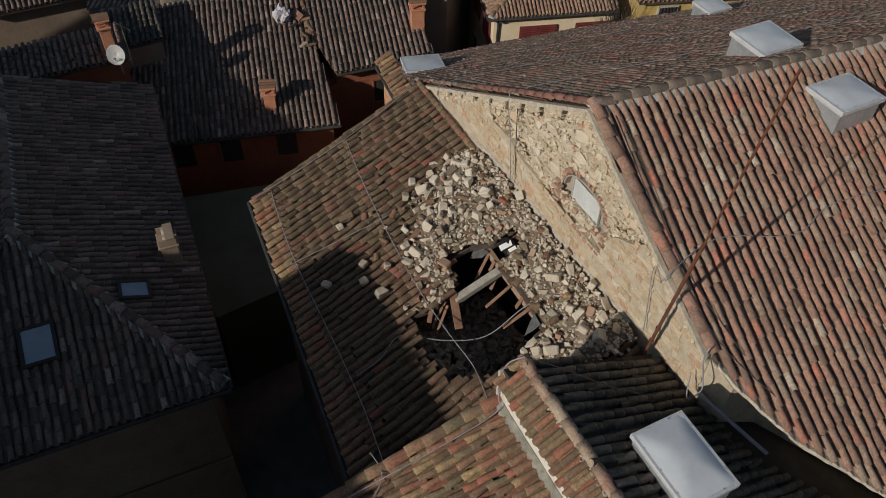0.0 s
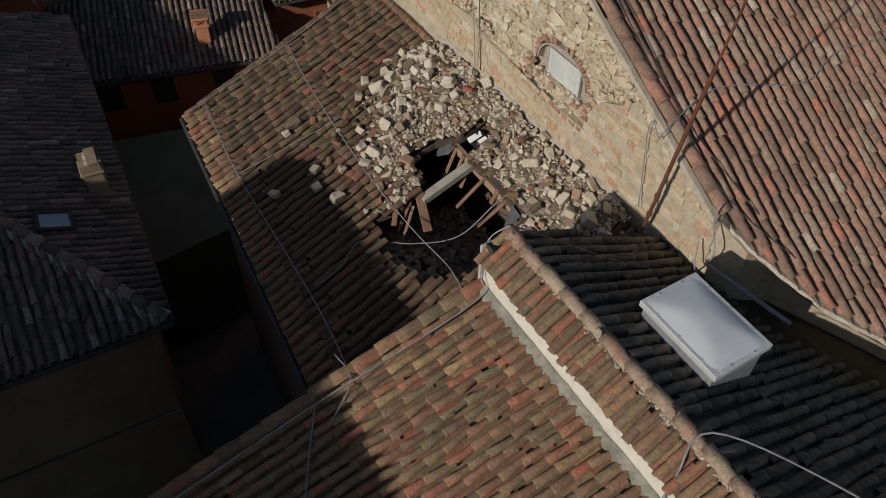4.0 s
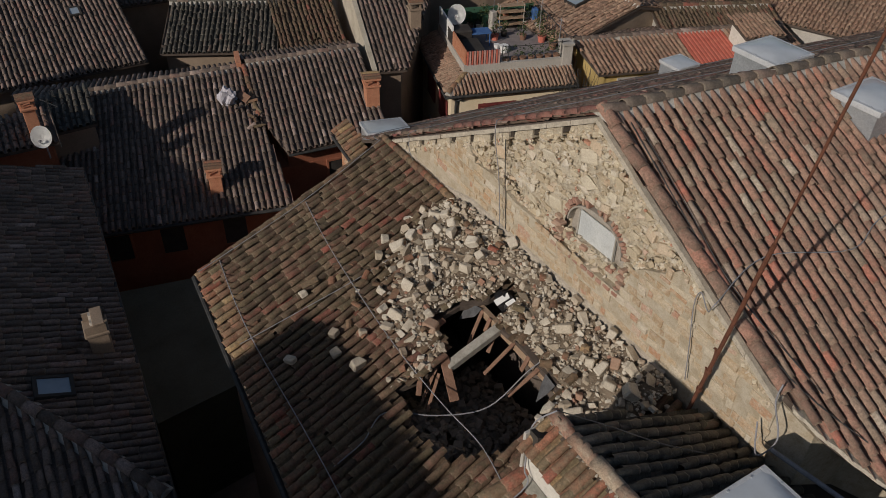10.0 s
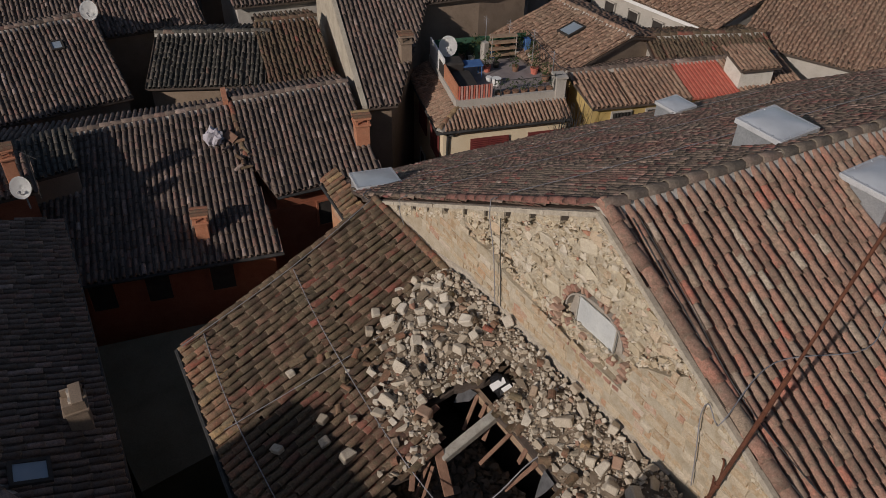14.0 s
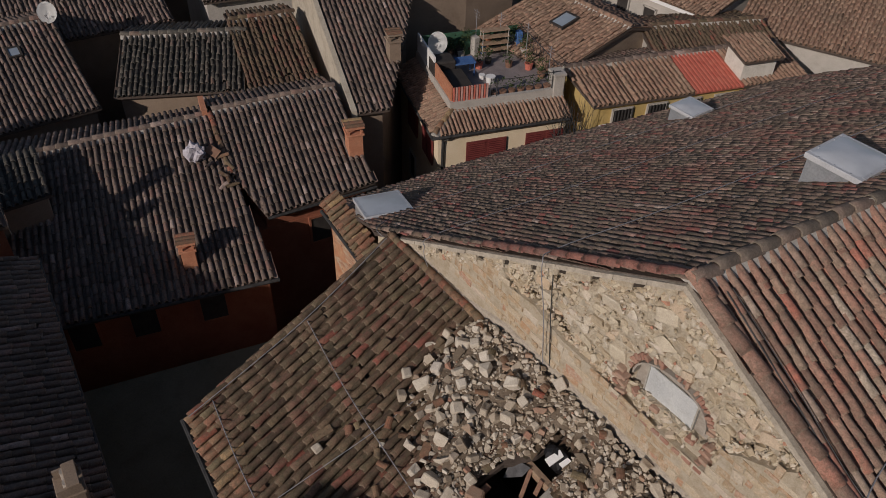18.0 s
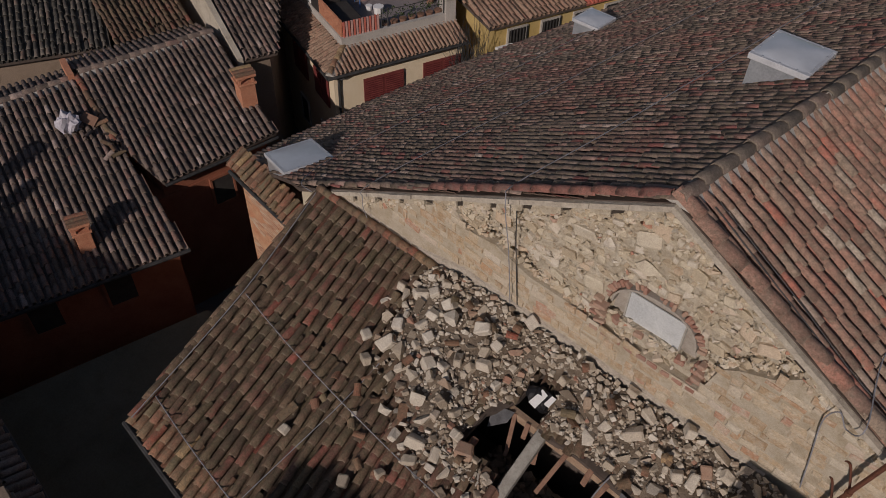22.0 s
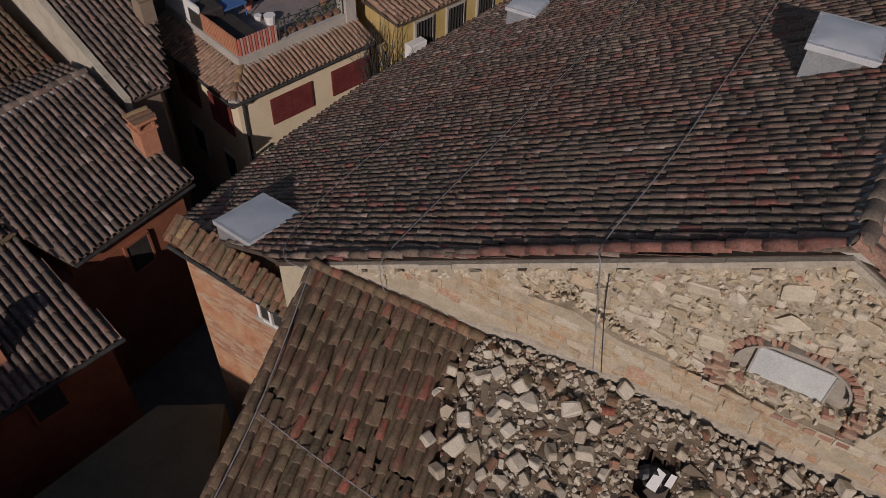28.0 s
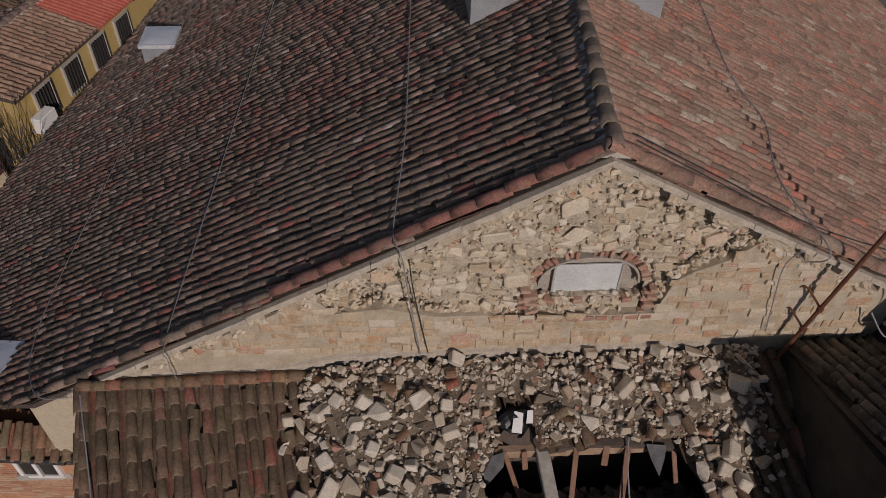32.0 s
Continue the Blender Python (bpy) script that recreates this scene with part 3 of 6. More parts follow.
def gable_house(name, label, o, angle, w, ridge_at, depth, eave, base, rise, wall_mat, mats, near=None, singles=0, over=0.35, group="", second=True, seed=3, loose=1.0, pitch=0.2):
    """A house: local x runs along the eave, y inwards to the ridge and beyond. Returns the thing, its frame and its front slope."""
    f = turned(o, angle)
    up = (f(0, 1)[0] - o[0], f(0, 1)[1] - o[1])
    cx, cy = f(w / 2, depth / 2)
    house = thing(name, (cx, cy, base), label, "house", group)
    front = Plane((*o, eave), up, rise)
    top = eave + rise * ridge_at
    body = [f(0.15, over), f(w - 0.15, over), f(w - 0.15, depth - over), f(0.15, depth - over)]
    back = Plane((*f(0, depth), top - rise * (depth - ridge_at)), (-up[0], -up[1]), rise)
    bm = bmesh.new()
    y0, y1 = over, depth - over
    pts = [(y0, base), (y1, base), (y1, back.z(*f(0, y1)) - 0.16), (ridge_at, top - 0.16), (y0, front.z(*f(0, y0)) - 0.16)]
    ends = [[bm.verts.new((*f(x, y), z)) for y, z in pts] for x in (0.15, w - 0.15)]
    bm.faces.new(ends[0]), bm.faces.new(ends[1][::-1])
    for k in range(5):
        bm.faces.new((ends[0][k], ends[0][(k + 1) % 5], ends[1][(k + 1) % 5], ends[1][k]))
    bmesh.ops.recalc_face_normals(bm, faces=bm.faces)
    part("wall", bm, wall_mat, house)
    tiled_slope(house, front, [f(0, 0), f(w, 0), f(w, ridge_at), f(0, ridge_at)], mats, "", near, singles=singles, seed=seed, loose=loose, pitch=pitch)
    if second:
        tiled_slope(house, back, [f(0, ridge_at), f(w, ridge_at), f(w, depth), f(0, depth)], mats, "", None, seed=seed + 7, loose=loose, pitch=pitch)
    ridge_tiles(house, (*f(0.02, ridge_at), top + 0.06), (*f(w - 0.02, ridge_at), top + 0.06), mats)
    return house, f, front, back


def add_slab_xz(bm, poly, y0, y1, hole=None):
    """A wall leaf: an outline in x and z, extruded from y0 to y1, with one opening."""
    rings = [poly] + ([hole] if hole else [])
    for y in (y0, y1):
        edges = []
        for ring in rings:
            vs = [bm.verts.new((x, y, z)) for x, z in ring]
            edges += [bm.edges.new((a, b)) for a, b in zip(vs, vs[1:] + vs[:1])]
        bmesh.ops.triangle_fill(bm, use_beauty=True, use_dissolve=False, edges=edges)
    for ring in rings:
        for (x0, z0), (x1, z1) in zip(ring, ring[1:] + ring[:1]):
            bm.faces.new([bm.verts.new(q) for q in ((x0, y0, z0), (x1, y0, z1), (x1, y1, z1), (x0, y1, z0))])
    bmesh.ops.remove_doubles(bm, verts=bm.verts, dist=0.0004)
    bmesh.ops.recalc_face_normals(bm, faces=bm.faces)
    return bm


def slab_xz(poly, y0, y1, hole=None):
    return add_slab_xz(bmesh.new(), poly, y0, y1, hole)


def rock_data(seed, rough=0.28, n=11, flat=1.0):
    """A broken stone about 1 across: the hull of scattered points on a squarish ball."""
    rnd = random.Random(seed)
    bm = bmesh.new()
    for _ in range(n):
        d = Vector([rnd.gauss(0, 1) for _ in range(3)]).normalized()
        k = max(abs(c) for c in d)
        p = d / (k ** 0.7) * 0.5 * rnd.uniform(1 - rough, 1.08)
        bm.verts.new((p.x * rnd.uniform(0.9, 1.15), p.y, p.z * flat))
    bmesh.ops.convex_hull(bm, input=bm.verts)
    bmesh.ops.delete(bm, geom=[v for v in bm.verts if not v.link_faces], context="VERTS")
    bm.verts.index_update()
    data = [tuple(v.co) for v in bm.verts], [tuple(v.index for v in f.verts) for f in bm.faces]
    bm.free()
    return data


def block_data(seed):
    """A dressed block with knocked corners, about 1 across."""
    rnd = random.Random(seed)
    bm = bmesh.new()
    bmesh.ops.create_cube(bm, size=1.0)
    for v in bm.verts:
        v.co = Vector([c * rnd.uniform(0.62, 1.06) for c in v.co])
    bmesh.ops.bevel(bm, geom=list(bm.edges), offset=0.09, segments=1, affect="EDGES")
    bm.verts.index_update()
    data = [tuple(v.co) for v in bm.verts], [tuple(v.index for v in f.verts) for f in bm.faces]
    bm.free()
    return data


ROCKS = [rock_data(s) for s in range(12)] + [block_data(s) for s in range(40, 48)] + [rock_data(s, 0.2, 9, 0.5) for s in range(60, 68)]
MESHES = {}


def shared_mesh(name, data, material, key):
    if (name, key, material.name) not in MESHES:
        me = bpy.data.meshes.new(name)
        me.from_pydata(data[0], [], data[1])
        me.update()
        me.materials.append(material)
        MESHES[name, key, material.name] = me
    return MESHES[name, key, material.name]


class Joined:
    """Gathers many small pieces into one mesh."""

    def __init__(self):
        self.v, self.f = [], []

    def add(self, data, m):
        m = np.array(m)
        q = np.array(data[0]) @ m[:3, :3].T + m[:3, 3]
        b = len(self.v)
        self.v.extend(q.tolist())
        self.f.extend([tuple(b + k for k in f) for f in data[1]])

    def put(self, name, material, parent=None, label=""):
        return raw(name, self.v, self.f, material, parent, label)


def scaled(x, y, z, sx, sy, sz, rx=0, ry=0, rz=0):
    return pose(x, y, z, rx, ry, rz) @ Matrix.Diagonal((sx, sy, sz, 1))


def skylight(name, centre, size, top, ground, label, glass, group="roof skylights", dome=0.1, lip=0.05, turn=0.0, tilt=0.0):
    """A domed skylight on a box of sheet metal that rises from a sloping roof; the pane may lean by tilt along its length."""
    f = turned(centre, turn)
    hx, hy = size[0] / 2, size[1] / 2

    def rim(x):
        return top + tilt * x

    corners = [f(sx * (hx - 0.05), sy * (hy - 0.05)) for sx, sy in ((-1, -1), (1, -1), (1, 1), (-1, 1))]
    s = thing(name, (*centre, min(ground(*q) for q in corners)), label, "skylight", group)
    bm = bmesh.new()
    lo = [bm.verts.new((*q, ground(*q) - 0.1)) for q in corners]
    hi = [bm.verts.new((*q, rim(sx * hx) - 0.1)) for q, sx in zip(corners, (-1, 1, 1, -1))]
    bm.faces.new(lo[::-1]), bm.faces.new(hi)
    for i in range(4):
        bm.faces.new((lo[i], lo[(i + 1) % 4], hi[(i + 1) % 4], hi[i]))
    bmesh.ops.recalc_face_normals(bm, faces=bm.faces)
    part("upstand", bm, ZINC, s, "grey sheet metal upstand")
    lean = math.degrees(math.atan(tilt))
    base = pose(*centre, top, 0, 0, turn) @ pose(0, 0, 0, 0, -lean, 0)
    for cx, cy, sx, sy in ((0, lip - hy, 2 * hx, 2 * lip), (0, hy - lip, 2 * hx, 2 * lip), (lip - hx, 0, 2 * lip, 2 * hy - 4 * lip), (hx - lip, 0, 2 * lip, 2 * hy - 4 * lip)):
        part("frame", box(None, (sx, sy, 0.1), m=base @ pose(cx, cy, -0.06), bevel=0.008), FRAMEMETAL, s, "pale metal frame")
    bm = bmesh.new()
    n = 12
    grid = []
    for i in range(n + 1):
        row = []
        for j in range(n + 1):
            a, b = i / n * 2 - 1, j / n * 2 - 1
            h = dome * (1 - max(abs(a), abs(b)) ** 2.2) * (1 - 0.25 * a * a * b * b)
            row.append(bm.verts.new(base @ Vector(((hx - lip) * a, (hy - lip) * b, h - 0.012))))
        grid.append(row)
    for i in range(n):
        for j in range(n):
            bm.faces.new((grid[i][j], grid[i + 1][j], grid[i + 1][j + 1], grid[i][j + 1])).smooth = True
    part("dome", bm, glass, s, "milky translucent dome")
    for sx, sy in [(q, e) for q in (-0.62, 0.0, 0.62) for e in (-1, 1)] + [(e, q) for q in (-0.45, 0.45) for e in (-1, 1)]:
        at = base @ Vector((sx * (hx - 0.9 * lip), sy * (hy - 0.9 * lip), -0.012))
        part("screw", rod(at, at + Vector((0, 0, 0.014)), 0.014, 6), ZINC, s)
    return s


def chimney(x, y, z0, z1, w, d, label, cap="arch", turn=0.0, mat_=None, hood=None):
    """A rendered stack with a tiled hood of small arches."""
    c = thing("chimney", (x, y, z0), label, "chimney", "roof chimneys")
    m = pose(x, y, 0, 0, 0, turn)
    part("shaft", box(None, (w, d, z1 - z0), m=m @ pose(0, 0, (z0 + z1) / 2), bevel=0.012), mat_ or BRICKRED, c)
    part("collar", box(None, (w + 0.1, d + 0.1, 0.07), m=m @ pose(0, 0, z1 + 0.03), bevel=0.01), mat_ or BRICKRED, c)
    for sx in (-1, 0, 1):
        for sy in (-1, 1):
            part("hood_post", box(None, (0.06, 0.07, 0.2), m=m @ pose(sx * (w / 2 - 0.04), sy * (d / 2 - 0.04), z1 + 0.16)), mat_ or BRICKRED, c)
    part("hood_slab", box(None, (w + 0.12, d + 0.12, 0.06), m=m @ pose(0, 0, z1 + 0.29), bevel=0.01), hood or mat_ or BRICKRED, c)
    vs, fs = cover_tile(d + 0.16, 0.085, 0.08)
    for k in range(3):
        ob = raw("hood_tile", vs, fs, hood or FRONT_TILES[0], c)
        ob.matrix_basis = m @ pose((k - 1) * (w / 3 + 0.01), -d / 2 - 0.08, z1 + 0.33)
    return c


def pot_chimney(x, y, z0, z1, w, d, label, turn=0.0):
    """A low stack with two round pots under a pale slab."""
    c = thing("chimney", (x, y, z0), label, "chimney", "roof chimneys")
    m = pose(x, y, 0, 0, 0, turn)
    part("shaft", box(None, (w, d, z1 - z0), m=m @ pose(0, 0, (z0 + z1) / 2), bevel=0.012), OCHRE, c)
    part("collar", box(None, (w + 0.08, d + 0.08, 0.06), m=m @ pose(0, 0, z1 + 0.03), bevel=0.01), OCHRE, c)
    for s in (-1, 1):
        base = m @ Vector((s * w * 0.25, 0, z1 + 0.05))
        part("pot", rod(base, base + Vector((0, 0, 0.27)), 0.1, 12, 0.085), GREYPLASTER, c, "round pale flue pot")
        part("side_post", box(None, (0.05, d, 0.22), m=m @ pose(s * (w / 2 - 0.02), 0, z1 + 0.16)), OCHRE, c)
    part("hood_slab", box(None, (w + 0.06, d * 0.55, 0.05), m=m @ pose(0, d * 0.2, z1 + 0.31), bevel=0.01), OCHRE, c)
    return c


def dish(x, y, z, r, out, label):
    """A satellite dish on its bracket."""
    t = thing("satellite_dish", (x, y, z - r * 1.3), label, "satellite dish", "satellite dishes")
    out = Vector(out).normalized()
    q = out.to_track_quat("Z", "Y").to_matrix().to_4x4()
    bm = bmesh.new()
    rings, n = [], 20
    for k in range(5):
        rr = r * (k + 0.4) / 4.4
        rings.append([bm.verts.new(q @ Vector((rr * math.cos(2 * math.pi * i / n), 1.08 * rr * math.sin(2 * math.pi * i / n), 0.28 * rr * rr / r))) for i in range(n)])
    for a, b in zip(rings, rings[1:]):
        for i in range(n):
            bm.faces.new((a[i], a[(i + 1) % n], b[(i + 1) % n], b[i])).smooth = True
    bm.faces.new(rings[0])
    for v in bm.verts:
        v.co += Vector((x, y, z))
    bmesh.ops.solidify(bm, geom=bm.faces[:], thickness=0.012)
    part("reflector", bm, WHITEPAINT, t)
    head = Vector((x, y, z)) + out * r * 0.95 + Vector((0, 0, -0.12))
    part("arm", rod(Vector((x, y, z)) - Vector((0, 0, r)), head, 0.015), CABLE, t)
    part("receiver", rod(head, head - out * 0.1, 0.035), CABLE, t)
    part("bracket", rod((x - out.x * 0.06, y - out.y * 0.06, z), (x - out.x * 0.06, y - out.y * 0.06, z - r * 2.1 - 0.12), 0.025), CABLE, t)
    return t


# ---- ground and the terrace in the court ----
bm = bmesh.new()
bmesh.ops.create_grid(bm, x_segments=2, y_segments=2, size=400)
tagged(new("ground", mesh_of("ground", bm, COBBLE)), "dark stone paving of the narrow lanes between the houses", "ground", kind="structure")
tagged(new("court_terrace", mesh_of("court_terrace", prism([(-21.2, 0.2), (-15.45, 0.55), (-15.7, 2.75), (-18.6, 7.0), (-19.9, 6.2)], 0.0, 3.75), TERRACE)), "flat greenish coated terrace over the court", "terrace", kind="structure")

# ---- the church with the broken gable ----
RIDGE = 0.083
ML = Plane((-8.6, 7.3, 13.94), (1, -RIDGE), 0.5654, 0.017)
MR = Plane((-8.6, 7.3, 13.94), (-1, RIDGE), 0.54, -0.02)
church = thing("church", (-9.0, 14.0, 0.0), "stone church with a cracked rubble gable and a tiled pitched roof", "church")
ML_POLY = [(-8.6, 7.3), (-16.3, 7.3), (-17.0, 7.6), (-18.4, 8.0), (-20.75, 8.75), (-20.75, 13.0), (-20.3, 16.2), (-19.3, 18.8), (-18.3, 21.5), (-17.6, 25.0), (-6.97, 27.0)]
MR_POLY = [(-8.6, 7.3), (-4.7, 7.3), (-3.9, 7.55), (-3.0, 8.05), (-1.9, 9.0), (1.0, 11.6), (5.0, 15.5), (5.0, 27.0), (-6.97, 27.0)]
tiled_slope(church, ML, ML_POLY, DARK_TILES, "weathered dark clay tiles with reddish patches", (-11.5, 8.0), seed=11, pitch=0.172, step=0.26, loose=1.5, squat=0.72)
tiled_slope(church, MR, MR_POLY, RED_TILES, "red and buff clay tiles", (-6.0, 8.2), seed=12, step=0.34, pitch=0.188)
ridge_tiles(church, (-8.6, 7.3, ML.z(-8.6, 7.3) + 0.03), (-6.97, 27.0, ML.z(-6.97, 27.0) + 0.03), RIDGE_TILES, 0.105)
ridge_tiles(church, (-4.5, 7.36, MR.z(-4.5, 7.3) + 0.04), (-8.6, 7.36, 13.98), RED_TILES, 0.11, "verge_tile", 0.36, False)
ridge_tiles(church, (-12.6, 7.37, ML.z(-12.6, 7.3) + 0.04), (-8.75, 7.37, ML.z(-8.75, 7.3) + 0.04), VERGE_TILES, 0.085, "verge_tile", 0.36, False)
ridge_tiles(church, (-16.0, 7.37, ML.z(-16.0, 7.3) + 0.03), (-12.65, 7.37, ML.z(-12.65, 7.3) + 0.03), DARK_TILES, 0.075, "verge_tile", 0.36, False)


# the cut eave beside the valley: run, place
EAVE = [(0.0, -4.35, 7.38), (0.5, -3.9, 7.55), (1.53, -3.0, 8.05), (2.98, -1.9, 9.0), (6.9, 1.0, 11.6)]


def rake(x, drop=0.0):
    return 13.95 - (0.562 if x < -8.6 else 0.54) * abs(x + 8.6) - drop




def arch(a, half, high, e=2.2):
    """A point of a flattened arch over the springing line, by its angle."""
    c, q = math.cos(a), math.sin(a)
    return -8.49 + math.copysign(half * abs(c) ** (2 / e), c), 11.6 + high * abs(q) ** (2 / e)


WINDOW = [(-7.81, 11.36)] + [arch(math.pi * k / 18, 0.68, 0.5) for k in range(19)] + [(-9.17, 11.36)]
UPPER = [(-12.25, 11.85), (-11.85, 11.32), (-11.2, 11.4), (-10.5, 11.2), (-9.85, 11.2), (-9.4, 11.12), (-7.55, 11.12), (-7.4, 11.75), (-7.2, 11.92), (-6.8, 12.12), (-6.45, 12.45), (-6.25, 12.52)]
low = [(-15.7, 9.6)] + [(-15.7, rake(-15.7, 0.33))] + [(-12.35, rake(-12.35, 0.33))] + UPPER + [(-6.0, rake(-6.0, 0.33)), (-4.5, rake(-4.5, 0.33)), (-4.5, 9.6)]
full = [(-15.7, 9.6), (-15.7, rake(-15.7, 0.33)), (-8.6, rake(-8.6, 0.33)), (-4.5, rake(-4.5, 0.33)), (-4.5, 9.6)]
part("wall", slab_xz(low, 7.33, 7.598), MORTAR, church, "lower leaf of yellowish coursed stone")
upper_leaf = part("wall", slab_xz(full, 7.602, 7.64, WINDOW), ROUGHCORE, church, "upper leaf of bare rubble stone")
part("wall", prism([(-15.7, 7.644), (-8.6, 7.644), (-8.6, 7.9), (-15.7, 7.9)], 0.0, lambda x, y: ML.z(x, y) - 0.17), MORTAR, church)
part("wall", prism([(-8.6, 7.644), (-4.6, 7.644), (-4.1, 8.6), (-2.75, 9.72), (-1.15, 10.95), (-1.4, 11.2), (-2.8, 10.0), (-4.2, 8.9), (-4.7, 8.0), (-8.6, 7.9)], 0.0, lambda x, y: MR.z(x, y) - 0.17), MORTAR, church)
part("wall", prism([(-15.7, 7.33), (-4.5, 7.33), (-4.5, 7.64), (-15.7, 7.64)], 0.0, 9.6), MORTAR, church)
part("wall", prism([(-4.5, 7.36), (-4.0, 7.5), (-3.85, 8.4), (-2.6, 9.5), (-1.0, 10.75), (-1.15, 10.93), (-2.76, 9.7), (-4.05, 8.55), (-4.5, 7.62)], 0.0, lambda x, y: MR.z(x, y) - 0.17), MORTAR, church, "mortar patched wall end")
bm = bmesh.new()
ledge = []
for k in range(70):
    d = k / 69 * 6.4
    x, y = next((xa + (xb - xa) * (d - da) / (db - da), ya + (yb - ya) * (d - da) / (db - da)) for (da, xa, ya), (db, xb, yb) in zip(EAVE, EAVE[1:]) if d <= db)
    out = 0.05 + 0.04 * noise.noise((d * 2.2, 3.0, 0.0)) + 0.04 * noise.noise((d * 7.0, 1.0, 0.0))
    low = 0.07 + 0.03 * noise.noise((d * 3.1, 6.0, 0.0))
    ledge.append([bm.verts.new((x + q * 0.68, y - q * 0.73, MR.z(x, y) - h)) for q, h in ((-0.2, 0.0), (out, 0.015), (out + 0.02, low), (-0.2, low))])
for a, b in zip(ledge, ledge[1:]):
    for k in range(4):
        bm.faces.new((a[k], b[k], b[(k + 1) % 4], a[(k + 1) % 4]))
bm.faces.new(ledge[0]), bm.faces.new(ledge[-1])
bmesh.ops.recalc_face_normals(bm, faces=bm.faces)
part("mortar_ledge", bm, COPING, church, "uneven pale mortar under the eave tiles")
part("wall", prism([(-20.4, 9.0), (-20.1, 8.9), (-20.05, 13.0), (-19.6, 16.1), (-18.6, 18.6), (-17.6, 21.4), (-16.9, 24.7), (-7.0, 26.7), (-7.0, 26.9), (-17.3, 25.0), (-18.0, 21.4), (-19.0, 18.7), (-20.0, 16.2), (-20.45, 13.0)], 0.0, lambda x, y: ML.z(x, y) - 0.17), OCHRE, church)
part("wall", prism([(4.8, 15.7), (0.9, 11.9), (0.7, 12.1), (4.5, 15.8), (4.5, 26.8), (4.8, 26.8)], 0.0, lambda x, y: MR.z(x, y) - 0.17), OCHRE, church)

# coping, and dark plugs standing in for shaded joist holes under both verges
POCKETS = []
for side, x_end in ((-1, -15.7), (1, -4.5)):
    n = 13
    for k in range(n):
        xa, xb = -8.6 + (x_end + 8.6) * k / n, -8.6 + (x_end + 8.6) * (k + random.uniform(0.985, 0.996)) / n
        j, e = random.uniform(-0.015, 0.015), random.uniform(-0.012, 0.012)
        part("coping", slab_xz([(xa, rake(xa, 0.16 + e)), (xb, rake(xb, 0.16 - e)), (xb, rake(xb, 0.07)), (xa, rake(xa, 0.07))], 7.22 + j, 7.64), COPING, church)
    x = -8.6 + side * 0.12
    while side * (x_end - x) > 0.2:
        w = random.uniform(0.44, 0.56)
        xa, xb = x, x + side * min(w, abs(x_end - x))
        xm = xa + 0.5 * (xb - xa)
        part("bedding", slab_xz([(xa, rake(xa, 0.33 + random.uniform(0, 0.03))), (xm, rake(xm, 0.35 + random.uniform(0, 0.05))), (xb, rake(xb, 0.33)), (xb - side * random.uniform(0.0, 0.03), rake(xb, 0.178)), (xa + side * random.uniform(0.0, 0.03), rake(xa, 0.178))], 7.3 + random.uniform(0, 0.035), 7.62), ROUGHCORE, church)
        gap = random.uniform(0.11, 0.18)
        xa, xc = x + side * w, x + side * (w + gap)
        if side * (x_end - xc) > 0:
            POCKETS.append(0.5 * (xa + xc))
            part("joist_end", slab_xz([(xa, rake(xa, random.uniform(0.26, 0.34))), (xc, rake(xc, random.uniform(0.26, 0.34))), (xc, rake(xc, 0.18)), (xa, rake(xa, 0.18))], 7.329 + random.uniform(0, 0.03), 7.598), POCKETSHADE, church)
        x += side * (w + gap)

# the arched window: brick ring, plastered reveal, whitened board
win = thing("arched_window", (-8.45, 7.5, 11.2), "small arched gable window closed by a whitened board", "window")
part("back_plaster", slab_xz(WINDOW, 7.61, 7.66), GREYPLASTER, win, "grey plastered back of the niche")
bm = bmesh.new()
for k in range(18):
    a0, a1 = math.pi * k / 18, math.pi * (k + 1) / 18
    add_slab_xz(bm, [arch(a0, 0.655, 0.475), arch(a1, 0.655, 0.475), arch(a1, 0.685, 0.505), arch(a0, 0.685, 0.505)], 7.47, 7.608)
part("reveal", bm, GREYPLASTER, win, "grey plastered reveal")
board = part("board", box((-8.5, 7.57, 11.625), (0.92, 0.03, 0.52), bevel=0.006), BOARD, win, "whitened wooden board")
for k in (-1, 1):
    part("batten", box((-8.5 + 0.45 * k, 7.547, 11.625), (0.025, 0.015, 0.52)), GREYWOOD, win)
part("sill", slab_xz([(-9.15, 11.12), (-7.75, 11.12), (-7.75, 11.34), (-8.3, 11.39), (-8.8, 11.38), (-9.15, 11.36)], 7.46, 7.6), ROUGHCORE, win)
bm = bmesh.new()
add_box(bm, (0, 0, 0), (0.055, 0.16, 0.12), bevel=0.01)
brick_me = mesh_of("brick", bm, BRICK)
ring = [arch(math.pi * k / 400, 0.76, 0.58) for k in range(401)]
run = 0.0
for (xa, za), (xb, zb) in zip(ring, ring[1:]):
    run += math.hypot(xb - xa, zb - za)
    if run > 0.07:
        run = random.uniform(-0.008, 0.008)
        lean = math.degrees(math.atan2(zb - za, xa - xb))
        if random.random() > 0.05:
            ob = adopt(new("brick", brick_me), win)
            ob.matrix_basis = pose(xa + random.uniform(-0.012, 0.012), 7.545 + random.uniform(-0.03, 0.02), za + random.uniform(-0.012, 0.012), random.uniform(-8, 8), lean + random.uniform(-9, 9), random.uniform(-6, 6)) @ Matrix.Diagonal((1.0, 1.0, random.uniform(0.75, 1.15), 1.0))
